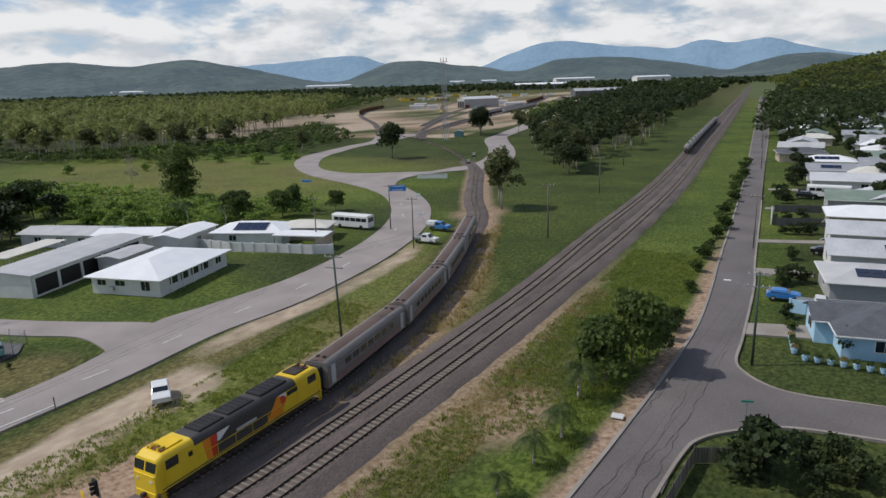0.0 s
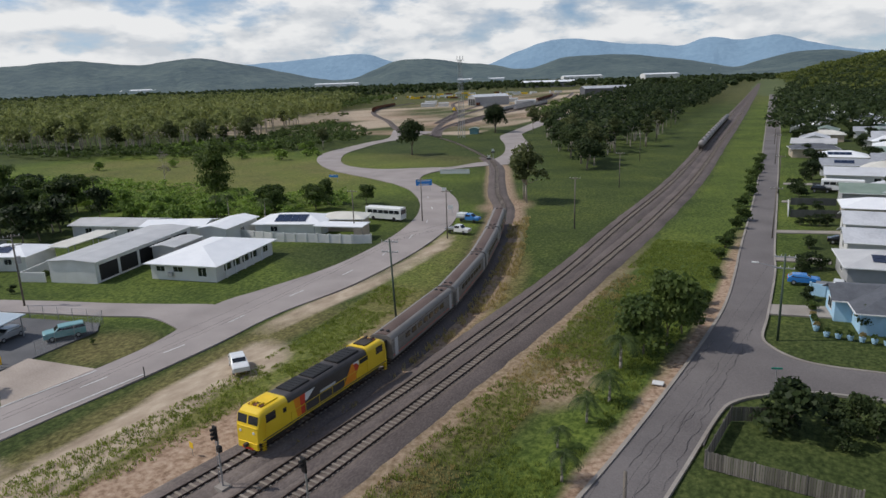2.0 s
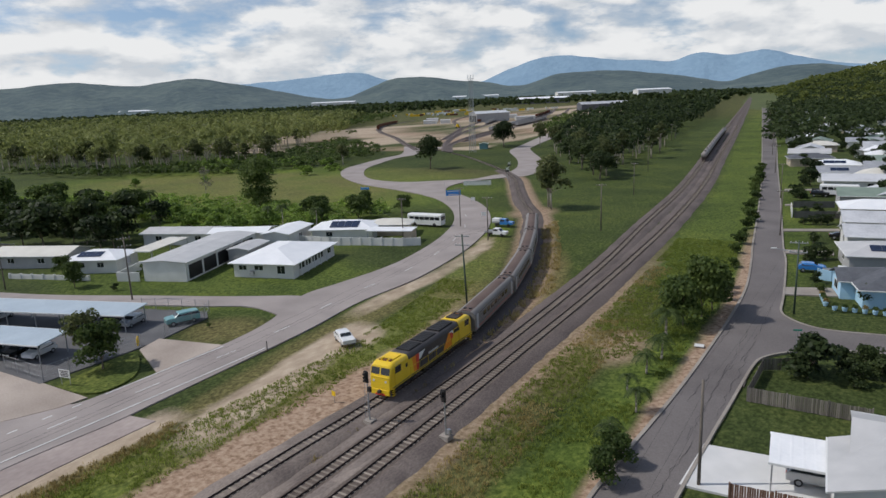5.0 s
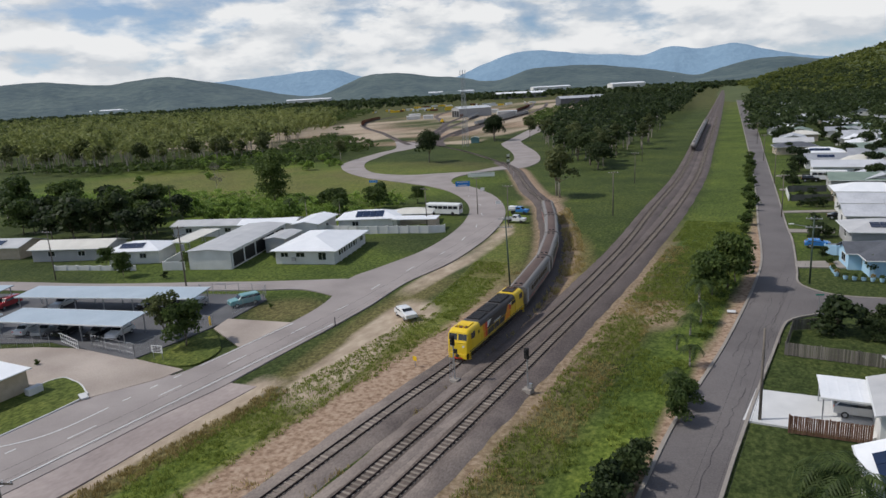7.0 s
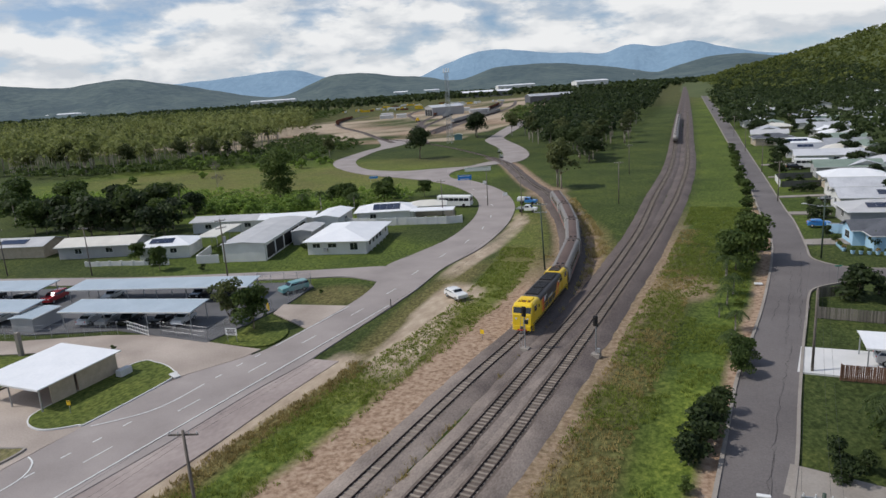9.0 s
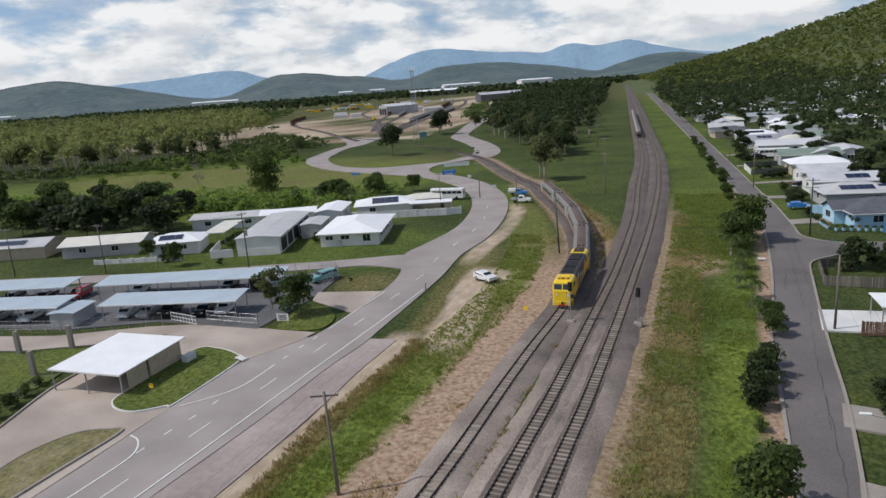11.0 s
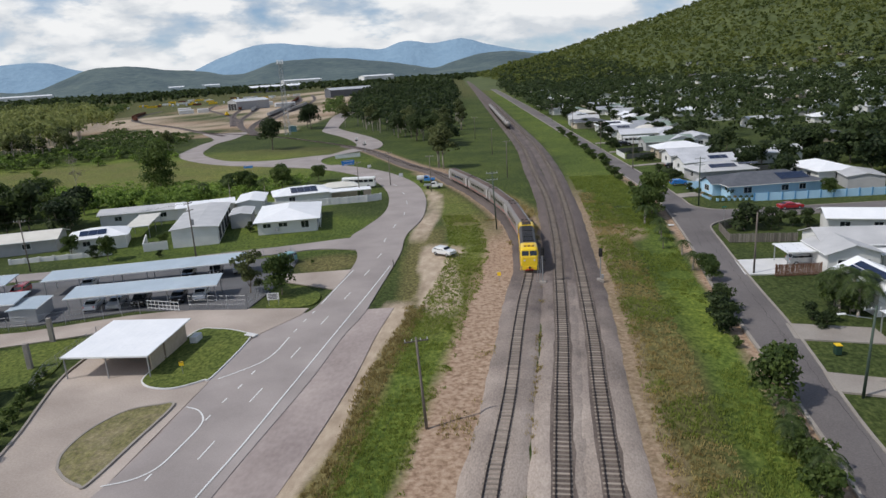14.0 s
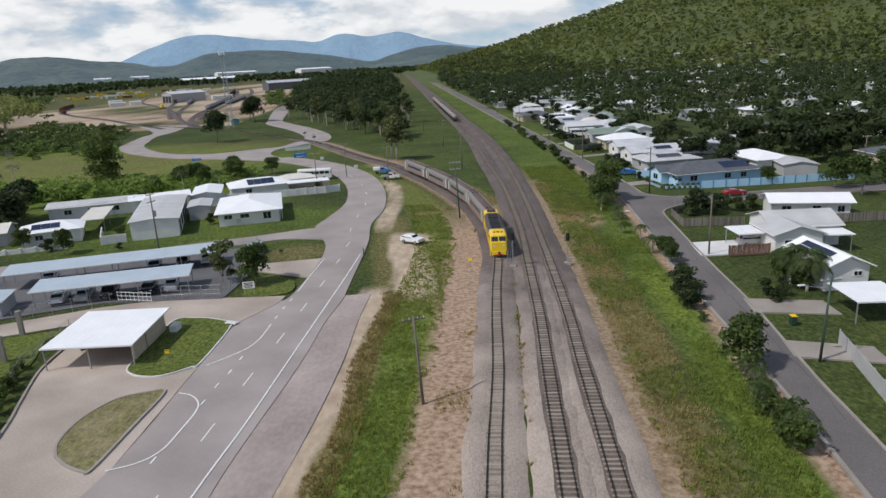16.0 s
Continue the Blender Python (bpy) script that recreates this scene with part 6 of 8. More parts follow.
def mesh_fence(pts, h=1.9, gap=2.6, label="galvanised chain link fence round the car park", rails=3):
    t = thing("chain_fence", label, "fence")
    for (x0, y0), (x1, y1) in zip(pts, pts[1:]):
        l = math.hypot(x1 - x0, y1 - y0)
        n = max(1, round(l / gap))
        for i in range(n + 1):
            bm = bmesh.new()
            px, py = x0 + (x1 - x0) * i / n, y0 + (y1 - y0) * i / n
            rod(bm, (px, py, -0.2), (px, py, h), 0.035, 0.035, 6)
            part("post", bm, STEEL, t)
        bm = bmesh.new()
        for k in range(rails):
            zz = h * (k + 1) / rails - 0.03
            rod(bm, (x0, y0, zz), (x1, y1, zz), 0.014, 0.014, 4)
        m = int(l / 0.32)
        for i in range(m):
            a, b = i / m, min(1, (i + 2.4) / m)
            rod(bm, (x0 + (x1 - x0) * a, y0 + (y1 - y0) * a, 0.05), (x0 + (x1 - x0) * b, y0 + (y1 - y0) * b, h - 0.05), 0.006, 0.006, 3)
            rod(bm, (x0 + (x1 - x0) * a, y0 + (y1 - y0) * a, h - 0.05), (x0 + (x1 - x0) * b, y0 + (y1 - y0) * b, 0.05), 0.006, 0.006, 3)
        part("wire_mesh", bm, STEEL, t, "diagonal wire mesh")
    return t


mesh_fence([(-83.2, 17.6), (-82.8, 24), (-82.2, 30.2)])
mesh_fence([(-83.2, 17.6), (-92.0, 18.0)])
mesh_fence([(-98.6, 16.4), (-112, 11.0), (-134, 7.5)])
mesh_fence([(-82.4, 34.4), (-83.6, 42.5), (-85.5, 45.2), (-97, 42)])
mesh_fence([(-97.8, 8.4), (-99.6, 7.5), (-99.0, -3.6), (-97.2, -8.5)], 1.5, 2.2, "low wire fence round the depot lawn")
gate = thing("sliding_gate", "white sliding gate across the car park entrance", "gate")
for k in range(3):
    bm = bmesh.new()
    box(bm, (-95.5, 17.2, 0.35 + 0.55 * k), (5.6, 0.06, 0.07), -13)
    part("gate_rail", bm, WHITE_PAINT, gate)
for k in range(9):
    bm = bmesh.new()
    box(bm, (-95.5 + (k - 4) * 0.66, 17.2 - (k - 4) * 0.152, 0.85), (0.05, 0.05, 1.4), -13)
    part("gate_bar", bm, WHITE_PAINT, gate)
for px, py in ((-105.2, 6.6), (-102.2, -1.8), (-111, 3.5)):
    bm = bmesh.new()
    rounded(bm, (0, 0, 1.5), (0.55, 0.55, 3.4), 0.04)
    ob = tagged(finish("gate_pillar", bm, CONCRETE), "weathered grey concrete gate pillar", "pillar", "gate pillars")
    ob.matrix_basis = pose(px, py, 0, 0, 0, 14)

canopy("bike_shelter", "small white flat-roofed shelter behind the depot fence", pose(-103.8, -10.5, 0, 0, 0, 12), 5.0, 4.2, 2.6, WHITE_ROOF, [(-2.2, -1.8), (2.2, -1.8), (-2.2, 1.8), (2.2, 1.8)], "shelter")
# street houses
house("white_house", "white gabled house with a pale metal roof", pose(5.1, 34.0, 0, 0, 0, -92), 8.6, 10.4, 3.2, 1.6, "gable", GREY_ROOF, WALL_WHITE, 0.5, [("W", -3, 1.3, 1.2, 1.7), ("E", 2, 1.5, 1.2, 1.7), ("S", 0, 1.3, 1.2, 1.7)], "house")
house("house_wing", "gabled front wing of the white house", pose(1.8, 29.2, 0, 0, 0, 0), 7.0, 7.6, 3.05, 1.3, "gable", GREY_ROOF, WALL_WHITE, 0.45, [("S", -1.5, 1.3, 1.0, 1.7), ("S", 1.8, 0.8, 0.9, 1.7)], "house")
canopy("patio_roof", "white patio roof on posts behind the house", pose(8.0, 28.2, 0, 0, 0, -3), 4.6, 5.4, 2.6, WHITE_ROOF, [(-2, -2.4), (2, -2.4), (2, 2.4)], "patio roof")
canopy("carport", "white flat-roofed carport over a parked car", pose(-3.2, 30.9, 0, 0, 0, 2), 5.9, 5.1, 2.6, WHITE_ROOF, [(-2.7, -2.3), (-2.7, 2.3), (2.4, -2.3), (2.4, 2.3)])
house("white_house", "white gable-roofed house with dark roof panels", pose(-0.4, 14.2, 0, 0, 0, 4), 5.8, 9.6, 3.0, 1.5, "gable", WHITE_ROOF, WALL_WHITE, 0.5, [("S", 1.4, 1.1, 0.6, 2.0), ("W", 2, 1.4, 1.1, 1.7)], "house", solar=[(-1, -2.4, 2, 4, 0.45)])
canopy("carport", "white-roofed carport over a paved pad", pose(-2.2, 1.2, 0, 0, 0, -2), 6.2, 6.6, 2.6, WHITE_ROOF, [(-2.9, -3), (2.9, -3), (-2.9, 3), (2.9, 3)])
house("long_white_house", "long white-roofed house behind the palings", pose(15.2, 49.8, 0, 0, 0, -102), 6.4, 13, 2.9, 1.1, "gable", WHITE_ROOF, WALL_WHITE, 0.7, [("E", -4, 1.6, 1.2, 1.6), ("E", 1, 1.4, 1.2, 1.6), ("E", 5, 1.2, 1.2, 1.6)], "house")
BLUE = house("blue_house", "pale blue house with a charcoal tiled roof", pose(11.5, 89.0, 0, 0, 0, -80), 11.5, 21, 2.65, 1.9, "hip", TILE_ROOF, WALL_BLUE, 0.7, [("E", -6.5, 1.8, 1.3, 1.5), ("E", 2, 1.6, 1.2, 1.5), ("E", 6, 1.5, 1.2, 1.5), ("S", 1, 1.6, 1.2, 1.5)], "house", solar=[(1, 2.4, 3, 4, 0.5)])
house("house_wing", "blue gabled front wing with a charcoal roof", pose(2.0, 88.5, 0, 0, 0, -80), 5.5, 6.0, 2.65, 1.3, "gable", TILE_ROOF, WALL_BLUE, 0.5, [("S", 0, 2.2, 1.3, 1.4)], "house")
wall_run("blue_fence", [(6.2, 78.2), (12, 78.4), (30.7, 79.6), (42, 80.4)], 1.5, 0.12, WALL_BLUE, "pale blue panel fence with darker posts", "fence", 2.6, plain("deep_blue_paint", (0.10, 0.28, 0.50), 0.6))
wall_run("blue_fence", [(-3.4, 95.4), (0.2, 94.6)], 1.6, 0.12, WALL_BLUE, "pale blue screen fence beside the drive", "fence", 1.8)
house("garage", "grey metal garage beyond the blue fence", pose(33.6, 91.5, 0, 0, 0, -8), 7.5, 9.5, 2.7, 0.7, "gable", GREY_ROOF, WALL_GREY, 0.3, None, "garage")
for i in range(12):
    u = i / 11
    px, py = (-2.7 + 2.0 * u * 0.6, 84.5 - 8.2 * u * 1.3) if u < 0.45 else (-1.2 + (u - 0.45) * 13.0, 79.0 - 0.6 * (u - 0.45))
    bm = bmesh.new()
    rod(bm, (0, 0, 0), (0, 0, 0.5), 0.26, 0.38, 12)
    p = thing("planter", "pale blue planter pot with a small shrub", "planter", pose(px, py, 0.0), "planters along the garden edge")
    part("pot", bm, WALL_BLUE, p, "pale blue round pot")
    v, f = leaf_cards(np.random.default_rng(100 + i), [(0, 0, 0.75)], [(0.42, 0.42, 0.36)], 80, 0.11)
    pl = raw("plant", v.tolist(), f.tolist(), LEAF_MID if i % 4 else LEAF_DRY)
    pl.parent = p
sheet("driveway", [(-12.3, 26.6), (-11.5, 34.0), (-0.6, 34.4), (-0.6, 28.6), (-2.2, 26.6)], 0.05, PALE_CONCRETE, "clean white concrete driveway", "driveway", 1)
sheet("driveway", [(-7.6, 84.5), (-7.8, 88.5), (1.0, 91), (1.6, 86.5)], 0.05, CONCRETE, "brownish concrete driveway", "driveway", 1)
sheet("driveway", [(-14.6, 3.0), (-13.9, 7.6), (-5, 5.6), (-5.2, 1.0)], 0.05, CONCRETE, "dusty brown driveway", "driveway", 1)
sheet("driveway", [(-15.9, -9.5), (-15.2, -5.4), (-7, -8), (-7.5, -12)], 0.05, CONCRETE, "concrete driveway by a sheet fence", "driveway", 1)
sheet("driveway", [(-9.0, 112), (-9.3, 115), (-1, 116), (-1, 113)], 0.05, CONCRETE, "concrete driveway", "driveway", 1)


for pts, lab in (([(-10.4, 132.9), (-10.5, 135.3), (0.2, 138.4), (0.3, 135.9)], "pale concrete driveway to a carport"), ([(-11.6, 166.2), (-11.7, 168.6), (-2, 171.4), (-1.9, 168.8)], "concrete driveway beside a dark fence"), ([(-13.0, 193.6), (-13.1, 196.4), (-3, 198), (-2.9, 195.2)], "concrete driveway beyond the motorhome")):
    sheet("driveway", pts, 0.05, CONCRETE, lab, "driveway", 1)
YARD_PANEL = material("dark_fence_panel", (0.055, 0.058, 0.055), (0.11, 0.112, 0.105), 0.8, 0.7, squash=(1, 1, 0.2))
for pts in ([(-8.8, 149.6), (2.4, 152.4)], [(-9.6, 164.2), (-0.6, 166.4)], [(-6, 188.8), (3, 190.4)], [(13, 114.6), (30, 116.4)], [(13, 130.0), (30, 131.8)], [(14, 146.0), (30, 147.6)], [(14, 98.6), (30, 100.4)]):
    wall_run("yard_fence", pts, 1.5, 0.06, YARD_PANEL, "dark metal panel fence between house yards", "fence", 2.4)
wall_run("front_fence", [(-9.3, 150.2), (-10.0, 162.0)], 1.4, 0.1, WALL_WHITE, "white picket-height fence along the street front", "fence", 2.4)
placed(tree_proto("garden_bush", "rounded dark green bush on a front lawn", "shrub", 2.6, 2.0, LEAF_DARK, BARK, 44, 900, 0.15, 10, 0.02, 0.06, "front garden bushes", 2, fat=1.3), [(-4.2, 108.2, 1.15), (-2.6, 109.6, 0.9), (-5.2, 106.6, 0.7), (-4.6, 123.0, 0.75), (-5.0, 142.4, 0.7), (-3.4, 143.0, 0.8), (-1.8, 143.6, 0.8), (-6.8, 142.2, 0.6), (-7.0, 156.2, 0.7), (-4.0, 159.0, 0.8), (-8.6, 176.0, 1.2), (-9.4, 181.0, 1.3), (-8.0, 205, 1.0), (-9.0, 214, 1.1)], 45)


def palings(pts, h, mat, label, gap=0.17):
    t = thing("paling_fence", label, "fence")
    bm0 = bmesh.new()
    box(bm0, (0, 0, h / 2), (0.145, 0.025, h))
    me = bpy.data.meshes.new("paling")
    bm0.to_mesh(me)
    bm0.free()
    me.materials.append(mat)
    r = random.Random(2)
    for (x0, y0), (x1, y1) in zip(pts, pts[1:]):
        l, a = math.hypot(x1 - x0, y1 - y0), math.degrees(math.atan2(y1 - y0, x1 - x0))
        n = int(l / gap)
        for i in range(n):
            u = (i + 0.5) / n
            ob = new("paling", me)
            ob.parent = t
            ob.matrix_basis = pose(x0 + (x1 - x0) * u, y0 + (y1 - y0) * u, r.uniform(-0.06, 0.0), 0, r.uniform(-0.8, 0.8), a)
        for i in range(max(2, int(l / 2.7) + 1)):
            u = i / max(1, int(l / 2.7))
            bm = bmesh.new()
            box(bm, (x0 + (x1 - x0) * min(u, 1), y0 + (y1 - y0) * min(u, 1), h / 2 + 0.03), (0.12, 0.12, h + 0.1), a)
            part("post", bm, mat, t)
    return t


palings([(-9.0, 44.6), (1.6, 44.0)], 1.5, FENCE_WOOD, "weathered grey paling fence across the yard")
palings([(-9.0, 44.6), (-8.2, 53.4), (-4.8, 55.0)], 1.4, FENCE_WOOD, "leaning grey paling fence round a garden")
palings([(-8.5, 25.6), (-2.2, 25.9)], 1.7, BROWN_WOOD, "brown stained paling fence beside the driveway")
palings([(12, 42.4), (26, 42.6)], 1.6, FENCE_WOOD, "grey paling fence behind the white houses")
wall_run("sheet_fence", [(-9.9, -6.8), (-12.8, -20.5), (-16, -30)], 1.5, 0.06, WALL_GREY, "grey metal sheet fence along a yard", "fence", 2.4)

# farther houses of the suburb
near_street = [
    ("white_house", "white-roofed house with solar panels", 7.2, 107, -82, 10, 14, "hip", GREY_ROOF, WALL_GREY, [(1, -3, 2, 4, 0.5), (1, 4.5, 1, 3, 0.4)]),
    ("white_house", "white-roofed house with a yellow trim", 7.5, 122, -84, 9, 14, "gable", SHADED_OR_GREY_ROOF, WALL_WHITE, [(1, 1, 2, 3, 0.5)]),
    ("white_house", "white gabled house beside a driveway", 7.0, 137, -85, 9, 13, "gable", SHADED_OR_GREY_ROOF, WALL_WHITE, None),
    ("white_house", "pale-roofed house on the street", 7.4, 153, -85, 9, 14, "hip", WHITE_ROOF, WALL_CREAM, None),
    ("green_house", "green-roofed house beside a motorhome", 8.0, 172, -86, 10, 16, "gable", GREEN_ROOF, WALL_GREY, None),
    ("white_house", "long white-roofed house on the street", 5.0, 200, -87, 9, 17, "gable", SHADED_OR_GREY_ROOF, WALL_WHITE, None),
    ("white_house", "white house with solar panels", 2.0, 219, -87, 9, 14, "gable", SHADED_OR_GREY_ROOF, WALL_WHITE, [(1, -3, 2, 3, 0.5)]),
    ("white_house", "white house with blue panels", 0.0, 240, -87, 9, 14, "hip", WHITE_ROOF, WALL_WHITE, [(1, -3, 2, 4, 0.5)]),
]
for nm, lab, px, py, rz, w, d, st, rm, wm, so in near_street:
    house(nm, lab, pose(px, py, 0, 0, 0, rz), w, d, 2.9, 1.5, st, rm, wm, 0.6, [("W", -3, 1.6, 1.2, 1.6), ("S", 0, 1.6, 1.2, 1.6), ("E", 3, 1.6, 1.2, 1.6)], "house", "houses along the street", solar=so)
protos = []
for nm, lab, st, rm, wm in (("suburban_house", "white-roofed suburban house among trees", "gable", SHADED_OR_GREY_ROOF, WALL_WHITE), ("suburban_house", "pale hip-roofed suburban house among trees", "hip", CREAM_ROOF, WALL_CREAM), ("suburban_house", "grey-roofed suburban house among trees", "gable", GREY_ROOF, WALL_GREY), ("suburban_house", "white hip-roofed suburban house among trees", "hip", WHITE_ROOF, WALL_WHITE), ("suburban_house", "charcoal-roofed suburban house among trees", "hip", TILE_ROOF, WALL_CREAM), ("suburban_house", "green-roofed suburban house among trees", "gable", GREEN_ROOF, WALL_WHITE)):
    protos.append(house(nm, lab, None, 9.5, 14, 2.9, 1.5, st, rm, wm, 0.6, [("W", -3, 1.6, 1.2, 1.6), ("S", 0, 1.6, 1.2, 1.6), ("W", 3, 1.6, 1.2, 1.6)], "house", "suburban houses"))
hr_ = random.Random(12)
spots = []
for row in range(18):
    for col in range(12):
        px = 30 + col * 34 + hr_.uniform(-5, 5)
        py = 100 + row * 40 + hr_.uniform(-7, 7) + col * 3
        if hr_.random() < (0.85 if row < 8 else 0.75):
            spots.append((px - row * 3.0, py))
spots += [(-40 + r * math.sin(radians(b)), -62 + r * math.cos(radians(b))) for r, b in ((1010, 1.2), (1040, 2.0), (1060, 2.8), (1100, 1.6), (1130, 2.5), (1180, 3.3), (980, 5.5), (990, 6.6), (1000, 7.8), (1000, 14.0), (990, 18.0), (1010, 23.0))]
spots += [(-6 + hr_.uniform(-3, 6) - k * 1.3, 262 + k * 19) for k in range(14)] + [(14 + hr_.uniform(-3, 4), 175 + k * 20) for k in range(14)]
spots = [(px, py) for px, py in spots if px < 0.7 * (py + 73) - 30]
used = set()
for i, (px, py) in enumerate(spots):
    k = hr_.choice((0, 0, 0, 1, 2, 3, 3, 4, 5))
    zz = max(0.0, float(hill_height(np.array([px]), np.array([py]))[0]))
    m = pose(px, py, zz, 0, 0, hr_.choice((-86, 4)) + hr_.uniform(-8, 8))
    if k not in used:
        used.add(k)
        protos[k].matrix_basis = m
    else:
        copy_thing(protos[k], m)


# ---------- vehicles ----------
def vehicle(label, m, paint, kind="hatch", group=""):
    dims = {"hatch": (4.2, 1.75, 1.5), "suv": (4.6, 1.85, 1.68), "sedan": (4.7, 1.8, 1.42), "wagon": (4.8, 1.85, 1.75)}[kind]
    ln, wd, ht = dims
    t = thing("car", label, "car", m, group)
    prof = {"hatch": [(-.5, .30), (-.5, .62), (-.42, .70), (-.22, .74), (-.08, .98), (.12, 1.0), (.34, .97), (.46, .72), (.5, .62), (.5, .30)],
            "suv": [(-.5, .28), (-.5, .60), (-.44, .66), (-.25, .70), (-.13, .97), (.10, 1.0), (.40, .98), (.48, .70), (.5, .60), (.5, .28)],
            "sedan": [(-.5, .30), (-.5, .60), (-.43, .68), (-.20, .72), (-.07, .98), (.10, 1.0), (.22, .97), (.36, .74), (.5, .70), (.5, .30)],
            "wagon": [(-.5, .28), (-.5, .60), (-.44, .66), (-.24, .70), (-.12, .97), (.10, 1.0), (.46, .98), (.5, .72), (.5, .60), (.5, .28)]}[kind]
    bm = bmesh.new()
    rings = []
    for k, (xx, inset) in enumerate(((-wd / 2, 0.07), (-wd / 2 + 0.10, 0.0), (wd / 2 - 0.10, 0.0), (wd / 2, 0.07))):
        rings.append([(xx * (0.86 if pz > 0.8 else 1.0), py * (ln - inset), max(0.2, pz * ht - inset * 0.6)) for py, pz in prof])
    loft(bm, rings)
    body = part("body", bm, paint, t)
    zb, zt = 0.72 * ht, 0.95 * ht
    roof_y = [p for p in prof if p[1] > 0.94]
    y0, y1 = roof_y[0][0] * ln, roof_y[-1][0] * ln
    for sx in (-1, 1):
        bm = bmesh.new()
        q = [(y0 - 0.32, zb), (y1 + 0.22, zb), (y1 - 0.05, zt - 0.04), (y0 + 0.08, zt - 0.04)]
        a = [bm.verts.new((sx * (wd * 0.50 if zz < 0.8 * ht else wd * 0.435), yy, zz)) for yy, zz in q]
        b = [bm.verts.new((sx * (wd * 0.46 if zz < 0.8 * ht else wd * 0.40), yy, zz)) for yy, zz in q]
        bm.faces.new(a), bm.faces.new(b)
        for i in range(4):
            bm.faces.new((a[i - 1], a[i], b[i], b[i - 1]))
        bmesh.ops.recalc_face_normals(bm, faces=bm.faces[:])
        part("side_glass", bm, GLASS, body, "dark side windows")
        bm = bmesh.new()
        rounded(bm, (sx * wd * 0.36, -ln * 0.495, 0.6 * ht * 0.92), (0.34, 0.08, 0.14), 0.02)
        part("headlight", bm, PALE_CONCRETE, body)
        bm = bmesh.new()
        rounded(bm, (sx * wd * 0.40, ln * 0.495, 0.6 * ht), (0.2, 0.08, 0.2), 0.02)
        part("tail_light", bm, RED, body)
        for yy in (-ln * 0.31, ln * 0.30):
            bm = bmesh.new()
            rod(bm, (sx * (wd / 2 - 0.2), yy, 0.33), (sx * (wd / 2 + 0.01), yy, 0.33), 0.33, 0.33, 16)
            wh = part("wheel", bm, BLACK, t, "black tyre")
            bm = bmesh.new()
            rod(bm, (sx * (wd / 2 + 0.005), yy, 0.33), (sx * (wd / 2 + 0.03), yy, 0.33), 0.2, 0.18, 10)
            part("rim", bm, STEEL, wh, "silver rim")
    for a, b, nm in ((prof[3], prof[4], "windscreen"), (roof_y[-1], prof[prof.index(roof_y[-1]) + 1], "rear_window")):
        bm = bmesh.new()
        dy, dz = (b[0] - a[0]) * ln, (b[1] - a[1]) * ht
        ang = math.degrees(math.atan2(dz, dy))
        box(bm, ((0, (a[0] + b[0]) / 2 * ln, (a[1] + b[1]) / 2 * ht)), (wd * 0.80, math.hypot(dy, dz) * 0.82, 0.05), rx=ang)
        part(nm, bm, GLASS, body, "dark glass")
    return t


def ute(label, m, paint, canopy_mat=None):
    t = thing("ute", label, "pickup truck", m)
    bm = bmesh.new()
    prof = [(-2.5, .45), (-2.5, .95), (-2.3, 1.05), (-1.3, 1.1), (-0.75, 1.72), (0.45, 1.75), (0.6, 1.1), (0.6, .45)]
    loft(bm, [[(xx * (0.88 if pz > 1.5 else 1), py, pz) for py, pz in prof] for xx in (-0.88, -0.8, 0.8, 0.88)])
    cab = part("cab", bm, paint, t)
    for sx in (-1, 1):
        bm = bmesh.new()
        box(bm, (sx * 0.83, -0.1, 1.42), (0.06, 1.0, 0.42))
        part("side_glass", bm, GLASS, cab)
    bm = bmesh.new()
    box(bm, (0, -1.02, 1.42), (1.4, 0.72, 0.05), rx=48)
    part("windscreen", bm, GLASS, cab, "dark windscreen")
    bm = bmesh.new()
    rounded(bm, (0, 1.6, 0.85), (1.8, 2.0, 0.12), 0.02)
    for sx in (-1, 1):
        rounded(bm, (sx * 0.88, 1.6, 1.0), (0.05, 2.0, 0.3), 0.01)
    part("tray", bm, STEEL, t, "steel flat tray")
    if canopy_mat:
        bm = bmesh.new()
        rounded(bm, (0, 1.6, 1.35), (1.7, 1.95, 0.9), 0.06)
        part("canopy", bm, canopy_mat, t, "white tray canopy")
    for sx in (-1, 1):
        for yy in (-1.6, 1.5):
            bm = bmesh.new()
            rod(bm, (sx * 0.66, yy, 0.37), (sx * 0.88, yy, 0.37), 0.37, 0.37, 16)
            part("wheel", bm, BLACK, t, "black tyre")
    return t


def bus(label, m):
    t = thing("bus", label, "bus", m)
    bm = bmesh.new()
    loft(bm, [shell(-4.6, 1.2, 0.4, 2.95, 0.3, 0.3), shell(4.6, 1.2, 0.4, 2.95, 0.3, 0.3)])
    body = part("body", bm, WHITE_PAINT, t, "white bus body")
    for sx in (-1, 1):
        for k in range(6):
            bm = bmesh.new()
            rounded(bm, (sx * 1.2, -3.6 + k * 1.4, 2.0), (0.06, 1.25, 0.75), 0.02)
            part("window", bm, GLASS, body)
        for yy in (-2.8, 2.6):
            bm = bmesh.new()
            rod(bm, (sx * 0.95, yy, 0.45), (sx * 1.22, yy, 0.45), 0.45, 0.45, 16)
            part("wheel", bm, BLACK, t)
    for yy in (-4.62, 4.62):
        bm = bmesh.new()
        rounded(bm, (0, yy, 2.0), (2.0, 0.06, 0.95), 0.02)
        part("windscreen", bm, GLASS, body, "dark windscreen")
    return t


